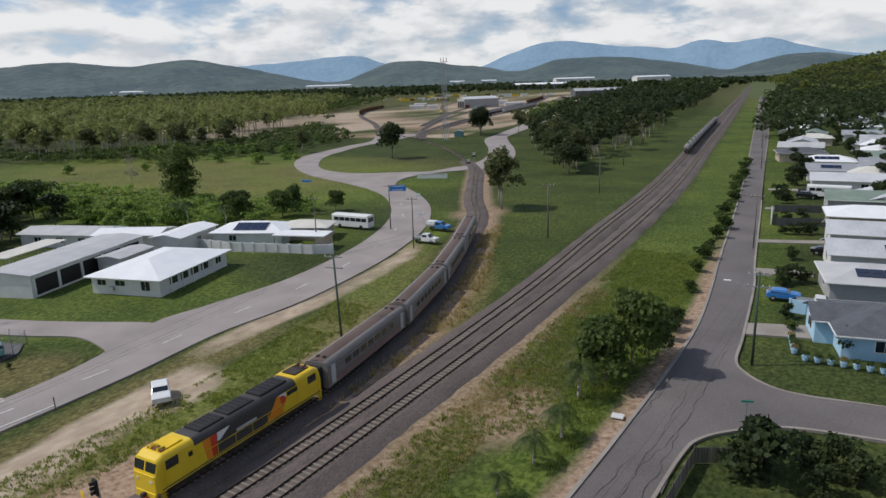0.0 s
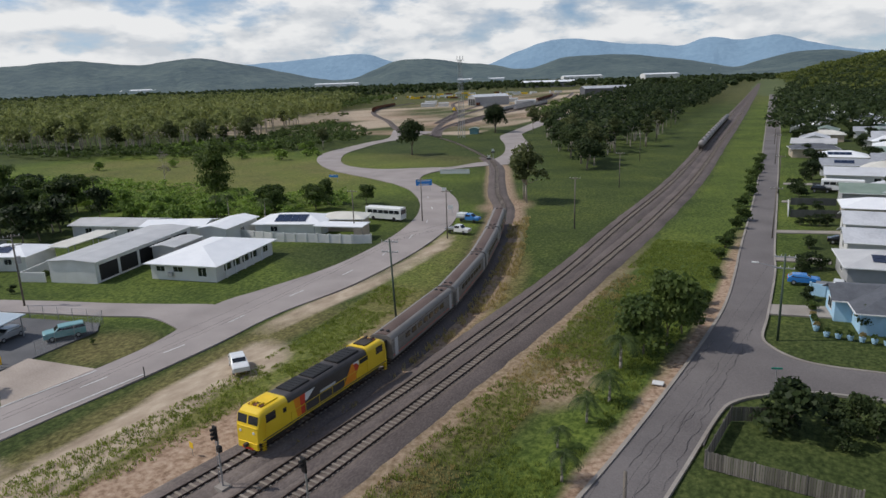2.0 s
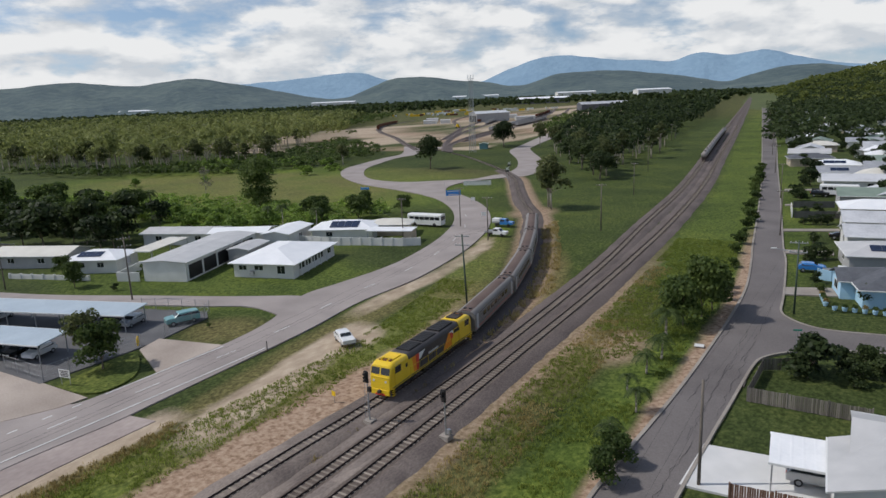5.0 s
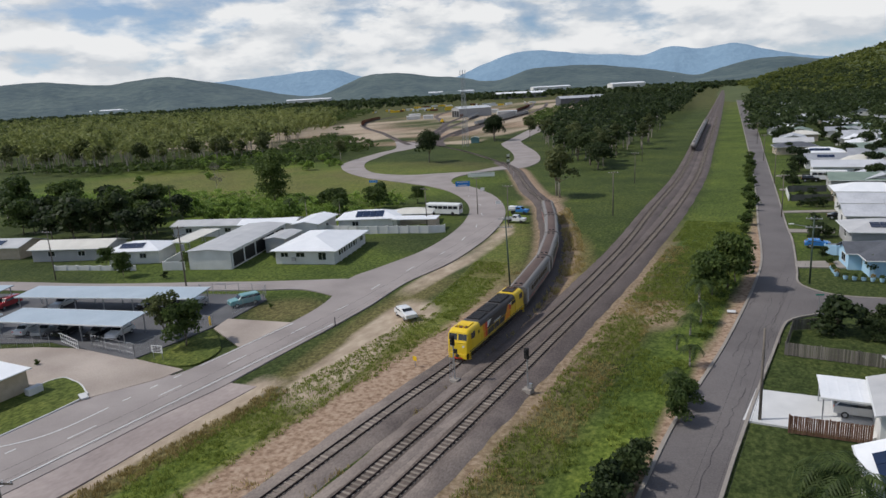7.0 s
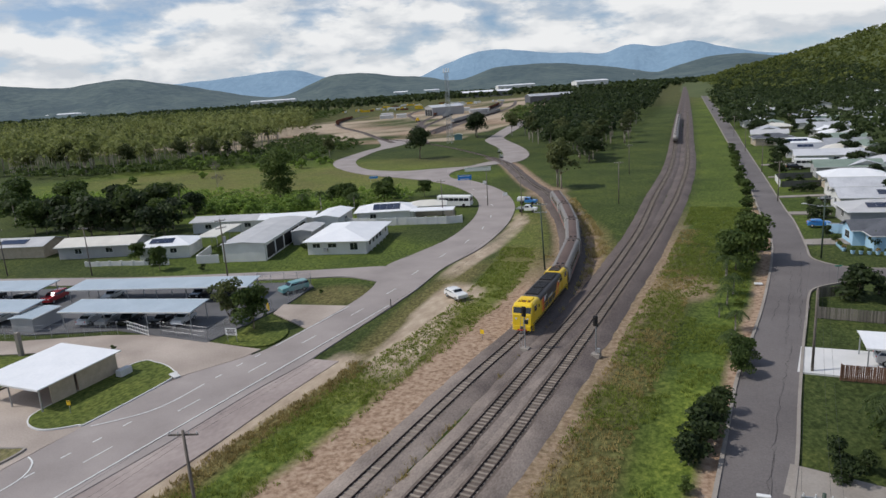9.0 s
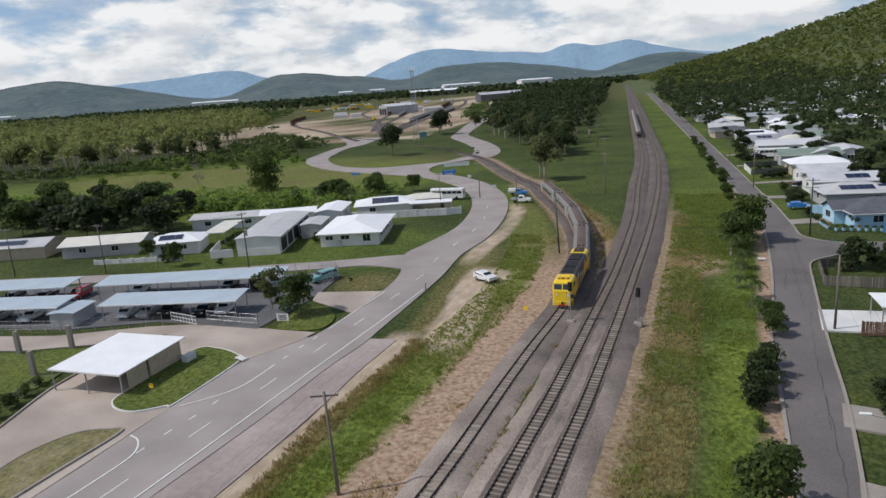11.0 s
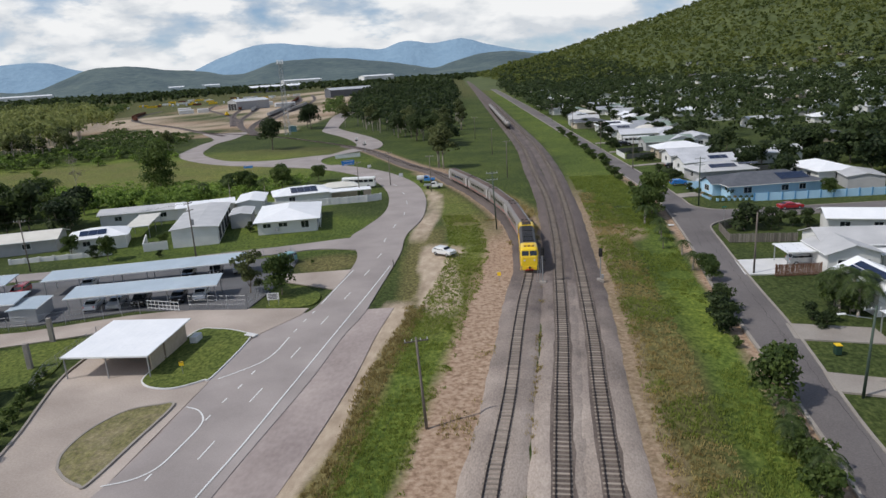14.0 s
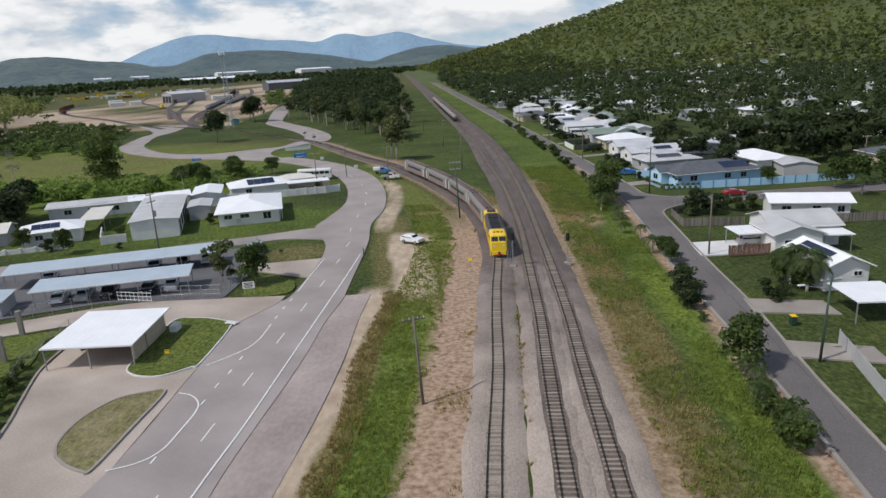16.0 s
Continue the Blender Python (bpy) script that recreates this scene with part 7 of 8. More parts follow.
P_WHITE, P_SILVER, P_BLACK, P_RED = plain("white_car_paint", (0.75, 0.75, 0.74), 0.25, coat=0.5, vary=0.04), plain("silver_car_paint", (0.42, 0.43, 0.44), 0.3, 0.4, coat=0.5), plain("black_car_paint", (0.015, 0.015, 0.017), 0.2, coat=0.5), plain("red_car_paint", (0.34, 0.02, 0.025), 0.25, coat=0.5)
P_BLUE, P_TEAL = plain("blue_car_paint", (0.04, 0.20, 0.52), 0.25, coat=0.5), plain("teal_car_paint", (0.16, 0.34, 0.34), 0.3, coat=0.4)
vehicle("white hatchback parked on the sandy verge", pose(-57.3, 42.3, 0.03, 0, 0, 54), P_WHITE, "hatch")
vehicle("teal station wagon parked at the car park corner", pose(-85.0, 39.6, 0.05, 0, 0, -28), P_TEAL, "wagon")
vehicle("silver hatchback under the white carport", pose(-2.6, 31.0, 0.06, 0, 0, 92), P_SILVER, "suv")
vehicle("red sedan on the side street", pose(9.8, 68.4, 0.07, 0, 0, 94), P_RED, "sedan")
vehicle("blue hatchback parked on a front lawn", pose(-4.4, 99.8, 0.05, 0, 0, 95), P_BLUE, "hatch")
vehicle("dark car in a driveway", pose(-4, 184, 0.0, 0, 0, 90), P_BLACK, "suv")
vehicle("black car under a carport", pose(0.5, 128, 0.0, 0, 0, 90), P_BLACK, "sedan")
bus("white motorhome parked beside a house", pose(0.5, 186.5, 0, 0, 0, 88))
bus("white minibus behind the panel fence", pose(-88.2, 116.6, 0, 0, 0, 92))
ute("white tray-back ute parked on the verge", pose(-66.4, 110.3, 0.05, 0, 0, 92), P_WHITE)
ute("blue ute with a white canopy on the verge", pose(-69.6, 121.2, 0.05, 0, 0, 92), P_BLUE, WHITE_PAINT)
ute("white ute behind a blue screen fence", pose(-0.2, 97.3, 0.05, 0, 0, 90), P_WHITE)
cr = random.Random(5)
for i, (px, py, rz) in enumerate([(-91.5, 36.0, 15), (-95.2, 35.0, 15), (-99.5, 33.8, 15), (-114.5, 29.5, 15), (-92.2, 22.6, 13), (-95.4, 21.8, 13), (-100.6, 20.6, 13), (-104.0, 19.8, 13), (-107.2, 19.2, 193), (-124, 25.9, 15), (-130, 24.5, 195), (-136, 23, 15), (-122.5, 15.4, 13), (-128, 14, 13), (-134, 12.8, 193)]):
    col, nm = cr.choice(((P_WHITE, "white"), (P_SILVER, "silver"), (P_BLACK, "black"), (P_BLACK, "black"), (P_SILVER, "silver"))) if i != 9 else (P_RED, "red")
    vehicle(nm + " car parked under a blue metal shelter", pose(px, py, 0.05, 0, 0, rz), col, cr.choice(("suv", "sedan", "hatch", "wagon")), "cars under the shelters")


# ---------- poles, signals, signs ----------
def power_pole(label, x, y, h, mat, arms=1, rz=0.0, lean=(0, 0), lamp=None, transformer=False, r=0.15):
    t = thing("power_pole", label, "power pole", pose(x, y, 0, 0, 0, rz), "power poles")
    bm = bmesh.new()
    rod(bm, (0, 0, -0.4), (lean[0], lean[1], h), r, r * 0.68, 10)
    part("pole", bm, mat, t, "", True)
    for k in range(arms):
        zz = h - 0.35 - k * 1.3
        bm = bmesh.new()
        box(bm, (lean[0], lean[1], zz), (2.2, 0.1, 0.12))
        arm = part("crossarm", bm, STEEL if mat is GREEN_POLE else WOOD_POLE, t)
        for u in (-1.0, -0.4, 0.4, 1.0):
            bm = bmesh.new()
            rod(bm, (lean[0] + u, lean[1], zz + 0.05), (lean[0] + u, lean[1], zz + 0.26), 0.05, 0.035, 8)
            part("insulator", bm, PALE_CONCRETE, arm)
    if lamp:
        bm = bmesh.new()
        rod(bm, (0, 0, lamp[2] - 0.5), (lamp[0], lamp[1], lamp[2]), 0.04, 0.035, 6)
        arm = part("lamp_arm", bm, STEEL, t)
        bm = bmesh.new()
        rounded(bm, (lamp[0], lamp[1], lamp[2]), (0.75, 0.28, 0.12), 0.05)
        part("lamp_head", bm, WHITE_PAINT, arm, "white lamp head")
    if transformer:
        bm = bmesh.new()
        rod(bm, (0.35, 0, h - 4.4), (0.35, 0, h - 3.3), 0.32, 0.32, 12)
        part("transformer", bm, WALL_GREY, t, "grey pole transformer")
    return t


power_pole("slim steel pole standing in the grass verge", -53.6, -15.7, 8.6, WOOD_POLE, 1, 20, (-0.3, 0.5))
power_pole("tall green pole beside the branch track", -48.5, 60.6, 11.4, GREEN_POLE, 2, 12, (-0.5, 0.2))
power_pole("dark wooden pole with a transformer by the side street", -103.3, 44.8, 10.8, WOOD_POLE, 2, 75, (0, 0), None, True)
power_pole("weathered pole on the nature strip", -10.9, 27.2, 9.0, WOOD_POLE, 0, 5)
power_pole("green street pole with a lamp arm", -13.9, -10.6, 8.8, GREEN_POLE, 1, 5, (0.3, 0), (-2.6, 0.2, 8.1))
power_pole("green corner pole with a lamp arm", -6.0, 75.6, 10.2, GREEN_POLE, 2, 5, (0, 0), (-3.0, 0, 9.0))
power_pole("distant pole on the grass", -46.5, 123, 10.5, WOOD_POLE, 1, 10)
for px, py in ((-52, 176), (-61, 235), (-70, 300), (-80, 380), (-10.6, 128), (-13.2, 178), (-18, 235), (-23, 300), (-133, 40.5), (-152, 36.5), (-168, 32), (44.5, 81.6), (-84.5, 100), (-79.5, 118), (-66.5, 106)):
    power_pole("plain wooden power pole beside the street" if px > -30 else "plain wooden power pole on open ground", px, py, 9.5, WOOD_POLE, 1, 8, r=0.13)


def wire(a, b, sag, parent_label):
    cu = bpy.data.curves.new("wire", 'CURVE')
    cu.dimensions = '3D'
    cu.bevel_depth, cu.bevel_resolution = 0.007, 0
    sp = cu.splines.new('POLY')
    sp.points.add(16)
    for i in range(17):
        u = i / 16
        p = Vector(a).lerp(Vector(b), u)
        sp.points[i].co = (p.x, p.y, p.z - sag * 4 * u * (1 - u), 1)
    cu.materials.append(BLACK)
    return tagged(new("wire", cu), parent_label, "wire", "overhead wires")


for u in (-1.0, 0.4, 1.0):
    wire((-53.9 + u, -15.2, 8.5), (-49.0 + u, 60.8, 11.3), 1.2, "thin black overhead wire along the verge")
    wire((-49.0 + u, 60.8, 11.3), (-46.5 + u, 123, 10.3), 1.0, "thin black overhead wire above the track")
    wire((-53.9 + u, -15.2, 8.5), (-60 + u, -75, 8.5), 1.0, "thin black overhead wire over the grass")
    wire((-10.9 + u, 27.2, 8.9), (-6.0 + u, 75.6, 10.1), 0.8, "thin black overhead wire along the street")
    wire((-10.9 + u, 27.2, 8.9), (-13.7 + u, -10.6, 8.7), 0.8, "thin black overhead wire along the kerb")
for u in (-0.8, 0.0, 0.8):
    wire((-103.3, 44.8 + u, 10.6), (-133, 40.5 + u, 9.4), 0.8, "thin black overhead wire along the side street")
    wire((-133, 40.5 + u, 9.4), (-152, 36.5 + u, 9.4), 0.5, "thin black overhead wire along the side street")


def signal(label, x, y, h, rz, ladder):
    t = thing("railway_signal", label, "railway signal", pose(x, y, 0, 0, 0, rz), "railway signals")
    bm = bmesh.new()
    rounded(bm, (0, 0, 0.15), (1.0, 0.9, 0.5), 0.04)
    part("base", bm, CONCRETE, t, "concrete footing")
    bm = bmesh.new()
    rod(bm, (0, 0, 0.3), (0, 0, h), 0.075, 0.07, 10)
    part("mast", bm, STEEL, t, "grey steel mast")
    bm = bmesh.new()
    rounded(bm, (0, -0.12, h - 0.45), (0.55, 0.16, 1.25), 0.12)
    head = part("signal_head", bm, BLACK, t, "black oval backboard")
    for k in range(3 if ladder else 2):
        bm = bmesh.new()
        rod(bm, (0, -0.2, h - 0.1 - 0.34 * k), (0, -0.48, h - 0.1 - 0.34 * k), 0.12, 0.13, 12)
        part("lamp_hood", bm, BLACK, head)
    if ladder:
        bm = bmesh.new()
        rounded(bm, (0.3, -0.1, h - 1.7), (0.4, 0.3, 0.5), 0.06)
        part("route_indicator", bm, BLACK, t, "small black indicator box")
        bm = bmesh.new()
        for sx in (-0.2, 0.2):
            rod(bm, (sx - 0.75, 0.3, 0.1), (sx - 0.3, 0.15, h - 1.0), 0.025, 0.025, 6)
        for k in range(12):
            u = k / 12
            rod(bm, (-0.95 + 0.45 * u, 0.3 - 0.15 * u, 0.2 + (h - 1.3) * u), (-0.55 + 0.45 * u, 0.3 - 0.15 * u, 0.2 + (h - 1.3) * u), 0.015, 0.015, 5)
        part("ladder", bm, STEEL, t, "steel ladder")
    else:
        bm = bmesh.new()
        rounded(bm, (0.3, 0.1, 0.75), (0.35, 0.3, 0.5), 0.03)
        part("equipment_box", bm, STEEL, t, "grey equipment box")
    return t


signal("tall railway signal with a ladder between the tracks", -41.2, 25.0, 5.4, -8, True)
signal("railway signal with a black oval head beside the ballast", -32.9, 25.4, 4.8, -8, False)


def post_sign(name, label, x, y, rz, w, h, z, face, legs=2, leg_mat=STEEL, bars=0, bar_mat=None, cat="sign"):
    t = thing(name, label, cat, pose(x, y, 0, 0, 0, rz))
    for k in range(legs):
        u = (k - (legs - 1) / 2) * w * 0.8
        bm = bmesh.new()
        rod(bm, (u, 0.04, -0.2), (u, 0.04, z + h / 2), 0.035, 0.035, 6)
        part("leg", bm, leg_mat, t)
    bm = bmesh.new()
    rounded(bm, (0, 0, z), (w, 0.04, h), 0.015)
    board = part("board", bm, face, t)
    for k in range(bars):
        bm = bmesh.new()
        box(bm, (0, -0.026, z + h * (0.3 - 0.6 * k / max(1, bars - 1))), (w * (0.8 - 0.15 * (k % 2)), 0.008, h * 0.12))
        part("lettering", bm, bar_mat or CHARCOAL, board, "bar of small lettering")
    return t


post_sign("notice_board", "white notice board on two posts by the gate", -79.4, 18.0, 8, 1.7, 1.0, 1.5, WHITE_PAINT, 2, STEEL, 4)
post_sign("road_sign", "blue direction sign beside the road", -99.5, 152, 30, 4.4, 1.6, 2.6, SIGN_BLUE, 2, STEEL, 2, WHITE_PAINT)
post_sign("road_sign", "small blue direction sign on a post", -137, 159.5, 15, 3.0, 0.8, 1.8, SIGN_BLUE, 2, STEEL, 1, WHITE_PAINT)
post_sign("sign_board", "long low white sign board on the grass", -107, 183.5, 20, 9.5, 1.5, 1.2, WHITE_PAINT, 4, STEEL, 1, WALL_GREY)
post_sign("warning_sign", "small yellow diamond warning sign on a lawn", -82.4, -3.9, 10, 0.5, 0.5, 1.3, SAFETY_YELLOW, 1, STEEL, 1)
post_sign("street_sign", "green street name sign at the corner", -5.2, 60.8, 20, 1.0, 0.2, 2.6, plain("sign_green", (0.03, 0.26, 0.18), 0.5), 1, STEEL)
post_sign("marker_sign", "small yellow marker beside the track", -47.6, 27.5, -10, 0.55, 0.55, 0.9, SAFETY_YELLOW, 1, STEEL)
post_sign("info_board", "small white board by the verge", -78, 128, 20, 1.2, 0.9, 1.4, WHITE_PAINT, 2)
post_sign("info_board", "small white board near the crossing", -92, 150, 20, 1.2, 0.9, 1.4, WHITE_PAINT, 2)
for px, py in ((-83.7, 31.0), (-83.0, 30.4)):
    t = thing("bollard", "yellow steel bollard at the driveway", "bollard", pose(px, py, 0), "bollards")
    bm = bmesh.new()
    rod(bm, (0, 0, -0.1), (0, 0, 1.0), 0.13, 0.13, 12)
    part("tube", bm, SAFETY_YELLOW, t)
    bm = bmesh.new()
    rod(bm, (0, 0, 1.0), (0, 0, 1.08), 0.13, 0.06, 12)
    part("cap", bm, SAFETY_YELLOW, t)
t = thing("guide_post", "dark guide post on the road edge", "guide post", pose(-65.2, 36.2, 0))
bm = bmesh.new()
rounded(bm, (0, 0, 0.55), (0.14, 0.06, 1.3), 0.015)
part("post", bm, CHARCOAL, t)
t = thing("stormwater_pit", "white-edged concrete stormwater pit", "pit", pose(-78.6, 7.0, 0.05, 0, 0, -25))
bm = bmesh.new()
rounded(bm, (0, 0, 0.12), (1.7, 0.8, 0.2), 0.05)
part("lid", bm, PALE_CONCRETE, t)
# The slot's shade is a black block on the pit's face.
bm = bmesh.new()
rounded(bm, (0.1, -0.44, 0.07), (1.0, 0.06, 0.12), 0.01)
part("inlet", bm, BLACK, t, "black block as the shaded inlet slot")
bm = bmesh.new()
rounded(bm, (0, 0, 0.03), (1.1, 0.9, 0.12), 0.02)
ob = tagged(finish("pit_lid", bm, PALE_CONCRETE), "pale concrete pit lid by the kerb", "pit lid")
ob.matrix_basis = pose(-15.6, 58.2, 0.05, 0, 0, 5)
t = thing("wheelie_bin", "dark green wheelie bin with a yellow lid", "bin", pose(-12.0, -1.2, 0))
bm = bmesh.new()
rounded(bm, (0, 0, 0.5), (0.6, 0.7, 1.0), 0.05)
part("body", bm, plain("bin_green", (0.02, 0.05, 0.035), 0.5), t)
bm = bmesh.new()
rounded(bm, (0, 0, 1.04), (0.64, 0.76, 0.1), 0.03)
part("lid", bm, SAFETY_YELLOW, t, "yellow lid")
t = thing("water_tank_box", "white utility cabinet on the lawn", "cabinet", pose(-85.2, 5.6, 0.1, 0, 0, 0))
bm = bmesh.new()
rounded(bm, (0, 0, 0.4), (0.9, 1.7, 0.8), 0.06)
part("cabinet", bm, PALE_CONCRETE, t)

# ---------- lattice mast and yard ----------
mast = thing("lattice_mast", "tall grey lattice communications mast", "mast", pose(-170.2, 307.1, 0))
for sx in (-1, 1):
    for sy in (-1, 1):
        bm = bmesh.new()
        rod(bm, (sx * 1.3, sy * 1.3, -0.3), (sx * 0.7, sy * 0.7, 38.5), 0.13, 0.09, 6)
        part("leg", bm, STEEL, mast)
for k in range(24):
    z0, z1 = 38.5 * k / 24, 38.5 * (k + 1) / 24
    a0, a1 = 1.3 - 0.6 * k / 24, 1.3 - 0.6 * (k + 1) / 24
    bm = bmesh.new()
    for i, (p, q) in enumerate((((-1, -1), (1, -1)), ((1, -1), (1, 1)), ((1, 1), (-1, 1)), ((-1, 1), (-1, -1)))):
        rod(bm, (p[0] * a0, p[1] * a0, z0), (q[0] * a1, q[1] * a1, z1), 0.06, 0.06, 4)
    part("brace", bm, STEEL, mast)
bm = bmesh.new()
rounded(bm, (0, 0, 38.7), (3.2, 3.2, 0.2), 0.05)
part("platform", bm, STEEL, mast)
for k in range(6):
    bm = bmesh.new()
    a = k * math.pi / 3
    rounded(bm, (1.6 * math.cos(a), 1.6 * math.sin(a), 39.7), (0.3, 0.3, 2.2), 0.06)
    part("antenna", bm, WHITE_PAINT, mast, "white panel antenna")
house("equipment_hut", "small teal equipment hut on the grass", pose(-175, 331, 0, 0, 0, 20), 4.5, 6, 2.8, 0.6, "gable", GREEN_ROOF, plain("teal_sheet", (0.12, 0.24, 0.25), 0.6), 0.2, None, "hut")
SHOP = house("rail_shed", "grey rail workshop shed with open ends", pose(-334, 678, 0, 0, 0, -40), 20, 40, 9, 2.5, "gable", SHADED_OR_GREY_ROOF, WALL_GREY, 0.5, None, "shed")
# The dark inside of each workshop bay is a black panel on the wall.
for u in (-6.2, 0.0, 6.2):
    bm = bmesh.new()
    rounded(bm, (u, -20.02, 3.4), (5.2, 0.12, 6.8), 0.05)
    part("bay_opening", bm, BLACK, SHOP, "black panel as the shade in an open workshop bay")
for px, py, w, d in ((-392, 646, 7, 15), (-376, 652, 6, 11), (-420, 700, 8, 14), (-300, 700, 9, 22), (-345, 760, 8, 18)):
    house("yard_office", "small low grey building in the rail yard", pose(px, py, 0, 0, 0, -60), w, d, 3.4, 0.8, "gable", GREY_ROOF, WALL_WHITE, 0.3, None, "outbuilding", "small yard buildings")
bm = bmesh.new()
rod(bm, (0, 0, -1), (0, 0, 30), 5.5, 5.5, 18)
rod(bm, (0, 0, 30), (0, 0, 33), 5.5, 1.0, 18)
ob = tagged(finish("silo", bm, WALL_WHITE), "white silo far beyond the trees", "silo")
ob.matrix_basis = pose(-434, 2824, 0)
house("rail_shed", "long white-roofed warehouse in the yard", pose(-612, 1585, 0, 0, 0, -78), 45, 125, 12, 4, "gable", WHITE_ROOF, TILE_ROOF, 0.5, None, "warehouse")
house("rail_shed", "dark-walled warehouse beyond the trees", pose(-276, 925, 0, 0, 0, -58), 28, 66, 10, 3, "gable", SHADED_OR_GREY_ROOF, TILE_ROOF, 0.5, None, "warehouse")
for px, py, w in ((-1500, 1900, 150), (-1150, 2300, 170), (-2000, 1500, 120), (-700, 2100, 120), (-420, 1900, 90)):
    house("warehouse", "distant white-roofed warehouse on the plain", pose(px, py, 0, 0, 0, -60), 50, w, 21, 3, "gable", WHITE_ROOF, WALL_WHITE, 0.5, None, "warehouse", "distant warehouses")


def container(paint, label):
    t = thing("shipping_container", label, "container", group="containers in the yard")
    bm = bmesh.new()
    rounded(bm, (0, 0, 1.3), (2.44, 12.2, 2.6), 0.05)
    for k in range(20):
        for sx in (-1, 1):
            box(bm, (sx * 1.23, -5.7 + k * 0.6, 1.3), (0.05, 0.25, 2.2))
    part("box", bm, paint, t)
    for sx in (-0.6, 0.6):
        bm = bmesh.new()
        rounded(bm, (sx, -6.12, 1.3), (1.1, 0.05, 2.3), 0.02)
        part("door", bm, paint, t)
    return t


cont = [container(SAFETY_YELLOW, "yellow shipping container in the rail yard"), container(WHITE_PAINT, "white shipping container in the rail yard"), container(RUST, "rust-red shipping container in the rail yard")]
yr = random.Random(8)
seen_c = set()
for i in range(60):
    k = yr.choice((0, 0, 1, 1, 2))
    m = pose(-520 + yr.uniform(-110, 110), 1010 + yr.uniform(-120, 160), 0, 0, 0, yr.choice((25, -65)) + yr.uniform(-4, 4))
    if k in seen_c:
        copy_thing(cont[k], m)
    else:
        seen_c.add(k)
        cont[k].matrix_basis = m


def open_wagon(label, paint):
    t = thing("open_wagon", label, "open wagon", group="wagons in the yard")
    bm = bmesh.new()
    rounded(bm, (0, 0, 1.1), (2.5, 12.4, 0.3), 0.03)
    for sx in (-1, 1):
        box(bm, (sx * 1.25, 0, 2.1), (0.08, 12.4, 1.9))
        for k in range(9):
            box(bm, (sx * 1.32, -5.6 + k * 1.4, 2.1), (0.1, 0.12, 1.9))
    for y in (-6.2, 6.2):
        box(bm, (0, y, 2.1), (2.5, 0.08, 1.9))
    part("body", bm, paint, t, "")
    for y in (-4, 4):
        bogie(t, y, 2, 1.7)
    return t


YARD_A = catmull([(-212, 318), (-255, 372), (-300, 430), (-360, 500), (-410, 570), (-445, 650), (-470, 740)], 6)
YARD_B = catmull([(-186, 309), (-212, 360), (-236, 440), (-256, 540), (-285, 680), (-330, 860), (-400, 1080)], 6)
YARD_C = catmull([(-192, 315), (-228, 385), (-262, 470), (-292, 570), (-330, 690), (-380, 830)], 6)
YARD_D = catmull([(-250, 440), (-300, 540), (-345, 620), (-400, 720), (-450, 860)], 6)
YARD_E = catmull([(-222, 400), (-262, 560), (-300, 720), (-352, 920), (-420, 1100)], 6)
YARD_F = catmull([(-240, 400), (-285, 510), (-318, 600), (-362, 740), (-420, 900)], 6)
YARD_G = catmull([(-214, 380), (-246, 530), (-272, 690), (-316, 880), (-380, 1090)], 6)
for c, lab in ((YARD_D, "yard track beside the workshop"), (YARD_E, "long yard track between parked wagons"), (YARD_F, "yard track across the sandy yard"), (YARD_G, "outer yard track beside the trees"), (YARD_A, "curved yard track on pale sand"), (YARD_B, "yard track beside parked wagons"), (YARD_C, "yard track leading to the workshop")):
    formation("ballast", c, -1.7, 1.7, 0.12, BALLAST, "dark ballast under a yard track")
    tr = thing("railway_track", lab, "railway track")
    rail_mesh("rail", c, -0.565, 0.16, tr, "rust-brown steel rail")
    rail_mesh("rail", c, 0.565, 0.16, tr, "rust-brown steel rail")
ow = open_wagon("rust-red open wagon standing in the yard", RUST)
gw = open_wagon("grey open wagon standing in the yard", WALL_GREY)
firsts = set()
for k, c, start, n in ((0, YARD_A, 536, 11), (1, YARD_B, 494, 15), (1, YARD_C, 600, 6), (0, YARD_E, 760, 12), (1, YARD_G, 560, 10), (0, YARD_F, 650, 5)):
    f = along(c, start)
    for i in range(n):
        m = f(6.5 + i * 13.4, 4, 0.32)
        p = (ow, gw)[k]
        if k in firsts:
            copy_thing(p, m)
        else:
            firsts.add(k)
            p.matrix_basis = m
# A wheel loader put in place of the yellow locomotive that belongs here.
t = thing("loader", "yellow wheel loader standing in for a yard locomotive", "loader", pose(-306, 548, 0, 0, 0, 40))
bm = bmesh.new()
rounded(bm, (0, 0, 1.6), (2.6, 5.0, 1.4), 0.15)
rounded(bm, (0, -0.3, 3.0), (1.8, 1.8, 1.6), 0.1)
part("body", bm, SAFETY_YELLOW, t)
for sx in (-1, 1):
    for sy in (-1.6, 1.6):
        bm = bmesh.new()
        rod(bm, (sx * 1.0, sy, 0.8), (sx * 1.5, sy, 0.8), 0.8, 0.8, 14)
        part("wheel", bm, BLACK, t)
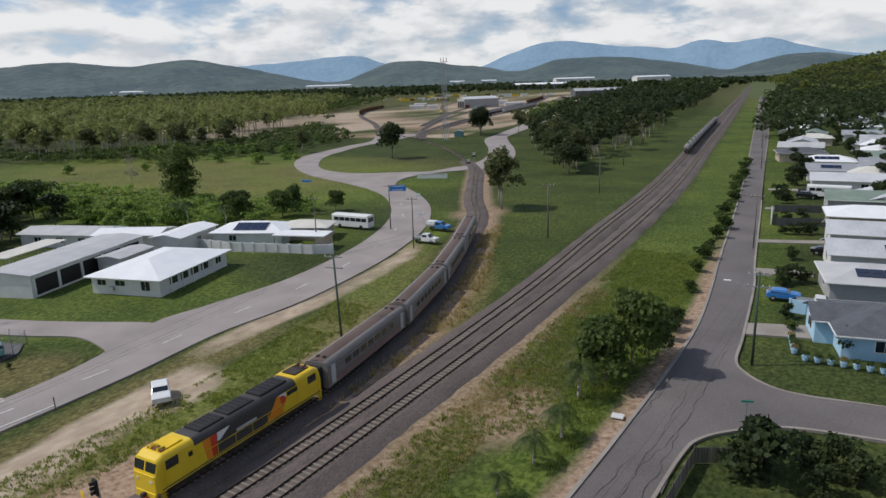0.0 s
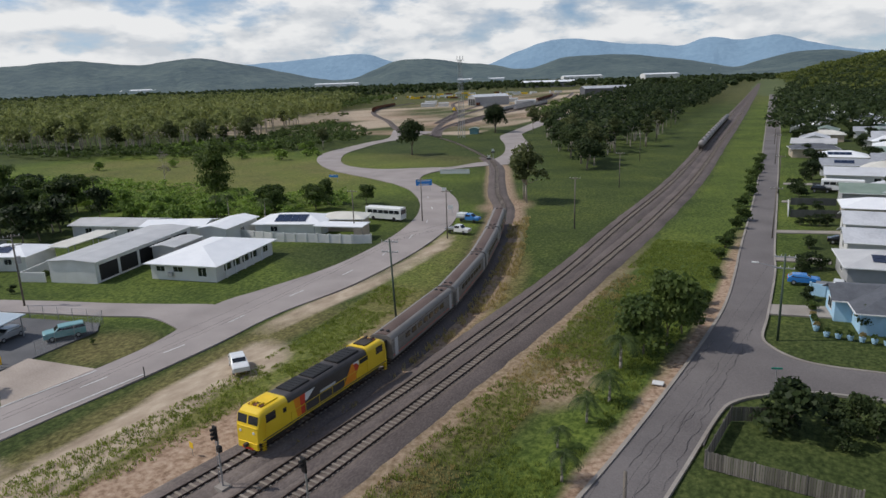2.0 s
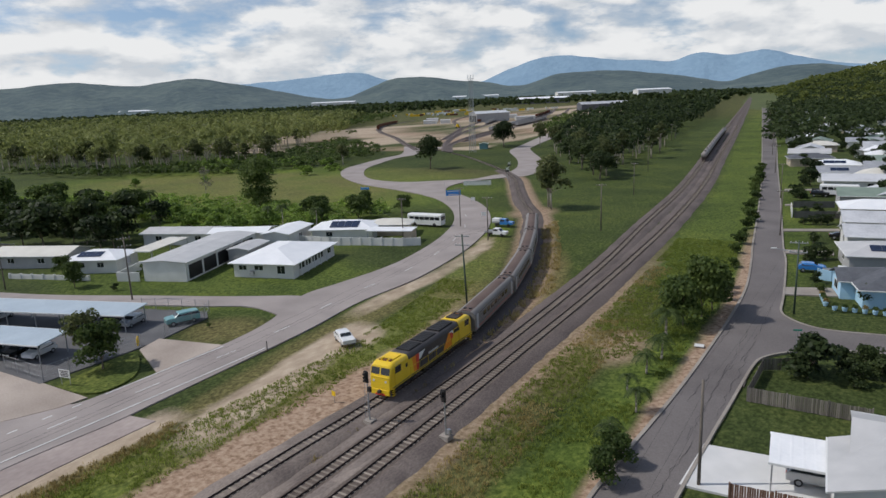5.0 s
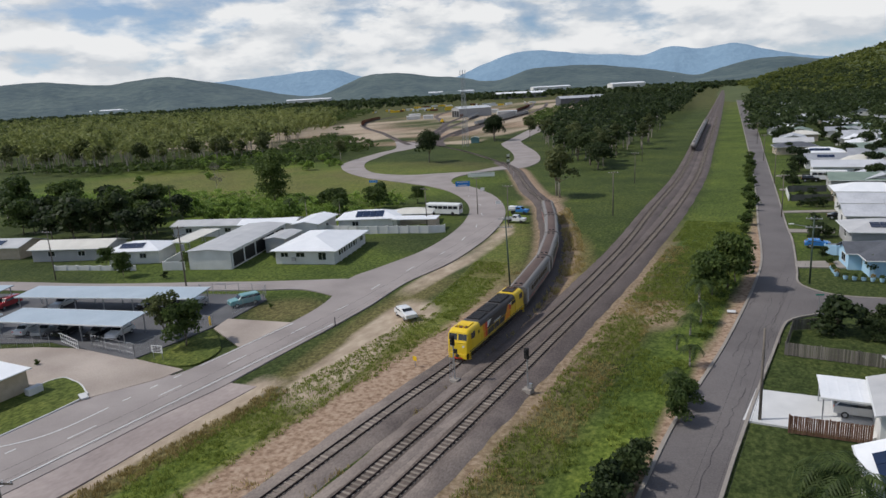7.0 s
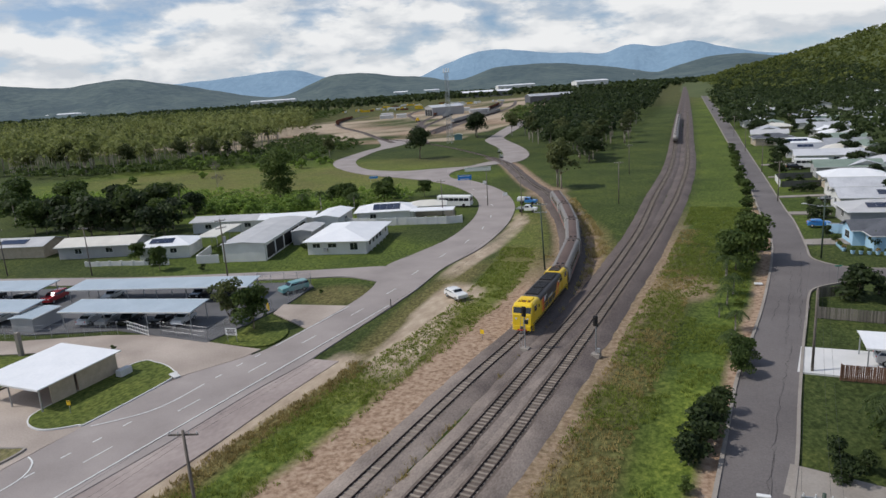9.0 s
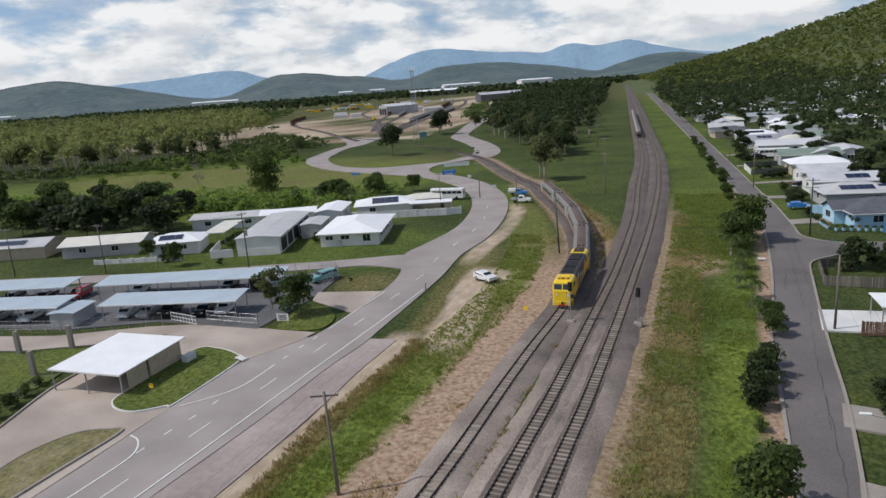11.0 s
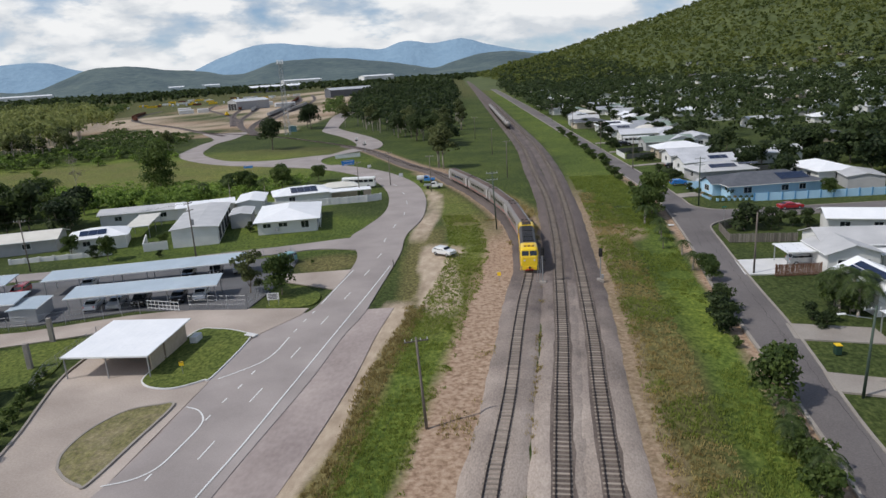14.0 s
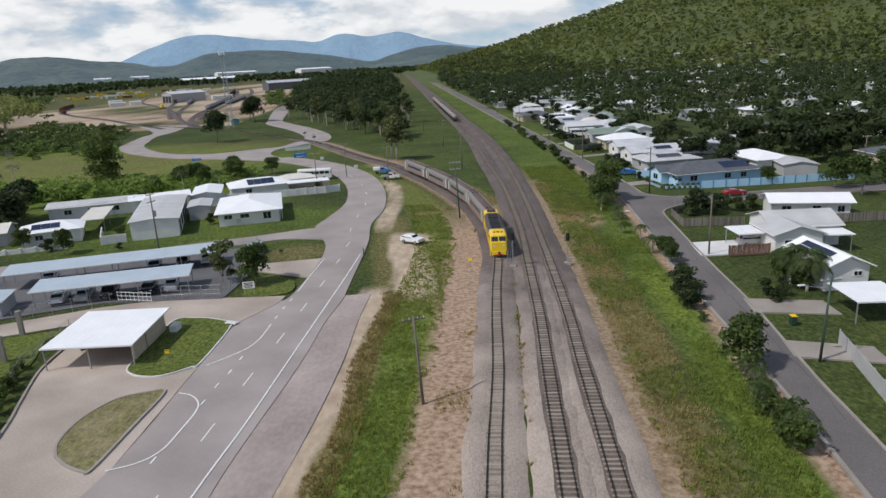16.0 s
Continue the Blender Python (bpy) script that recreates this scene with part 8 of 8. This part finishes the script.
# crossing lights
for px, py in ((-104.5, 203.5), (-112.0, 222.5)):
    t = thing("crossing_signal", "level crossing signal post with twin lamps", "crossing signal", pose(px, py, 0, 0, 0, 25), "crossing signals")
    bm = bmesh.new()
    rod(bm, (0, 0, -0.2), (0, 0, 4.0), 0.08, 0.08, 8)
    part("post", bm, STEEL, t)
    bm = bmesh.new()
    rounded(bm, (0, -0.1, 3.0), (1.4, 0.1, 0.5), 0.05)
    part("lamp_board", bm, BLACK, t, "black lamp board")
    bm = bmesh.new()
    box(bm, (0, -0.12, 3.8), (1.5, 0.05, 0.22), ry=40)
    box(bm, (0, -0.07, 3.8), (1.5, 0.05, 0.22), ry=-40)
    part("crossbuck", bm, WHITE_PAINT, t, "white crossed boards")


# ---------- grass ----------
def tufts(name, label, mat, spots, h, blades, seed, width=0.05):
    r = np.random.default_rng(seed)
    n = len(spots)
    p = np.repeat(np.asarray(spots), blades, 0)
    m = len(p)
    a = r.uniform(0, 2 * math.pi, m)
    base = np.c_[p + r.normal(0, 0.14, (m, 2)), np.full(m, -0.1)]
    hh = h * r.uniform(0.5, 1.25, m)
    tip = base + np.c_[np.cos(a) * hh * 0.55, np.sin(a) * hh * 0.55, hh + 0.1]
    w = np.c_[-np.sin(a), np.cos(a), np.zeros(m)] * width
    v = np.stack([base - w, base + w, tip], 1).reshape(-1, 3)
    ob = raw(name, v.tolist(), np.arange(3 * m).reshape(-1, 3).tolist(), mat)
    return tagged(ob, label, "grass", kind="stuff")


gr = np.random.default_rng(77)


def scatter(n, x0, x1, y0, y1, keep):
    q = np.c_[gr.uniform(x0, x1, n), gr.uniform(y0, y1, n)]
    return q[keep(q[:, 0], q[:, 1])]


def verge(a, b, c):
    d1 = side(a, b, TRACK_1)
    ew = np.interp(b, [-70, -24, 16, 40, 60, 80, 100, 130], [-70, -64, -62, -65, -66, -65, -67, -77])
    n = fbm(a, b, 6, 13)
    return {"green": (d1 < -5.5 - 3 * n) & (d1 > -14) & (a > ew + 3.2) & (n > 0.38),
            "dry": (a > ew + 0.8 + 2 * n) & (a < ew + 3.6 + 1.5 * n) & (d1 < -7) & (b < 14 + 6 * n),
            "soil": (d1 > -6) & (d1 < -2.2) & (n > 0.62)}[c]


def eastside(a, b, c):
    d3 = side(a, b, TRACK_3)
    bl = np.interp(b, [-45, -23, 7, 36, 56, 87, 118, 166], [-23, -21, -18.7, -16, -14.4, -12.8, -14.6, -17.2])
    n = fbm(a, b, 7, 17)
    ok = (d3 > 4.2) & (a < bl - 2.6)
    return ok & {"green": n > 0.40, "dry": (n <= 0.46) & (d3 < 10)}[c]


tufts("grass", "long green grass on the verge", BLADES, scatter(16000, -66, -46, -40, 75, lambda a, b: verge(a, b, "green")), 0.13, 7, 1)
tufts("dry_grass", "tall dry yellow grass along the road edge", LEAF_DRY, scatter(15000, -68, -50, -45, 60, lambda a, b: verge(a, b, "dry")), 0.2, 7, 2)
tufts("dry_grass", "sparse dry weeds beside the track", LEAF_DRY, scatter(6000, -54, -40, -40, 70, lambda a, b: verge(a, b, "soil")), 0.18, 5, 3)
tufts("grass", "rough green grass beside the main line", BLADES, scatter(22000, -34, -14, -40, 120, lambda a, b: eastside(a, b, "green")), 0.17, 6, 4)
tufts("dry_grass", "straw coloured grass beside the main line", LEAF_DRY, scatter(14000, -34, -14, -40, 95, lambda a, b: eastside(a, b, "dry")), 0.17, 6, 5)
tufts("dry_grass", "brown weeds between the tracks", LEAF_DRY, scatter(2600, -46, -36, -40, 60, lambda a, b: (side(a, b, TRACK_1) > 1.9) & (side(a, b, TRACK_2) < -2.0) & (fbm(a, b, 4, 19) > 0.6)), 0.35, 6, 6)
tufts("dry_grass", "tall brown weeds beside the carriages", LEAF_DRY, scatter(5200, -60, -36, 46, 130, lambda a, b: (side(a, b, TRACK_1) > 2.2) & (side(a, b, TRACK_1) < 6.5) & (side(a, b, TRACK_2) < -3) & (fbm(a, b, 5, 23) > 0.42)), 0.5, 7, 8)
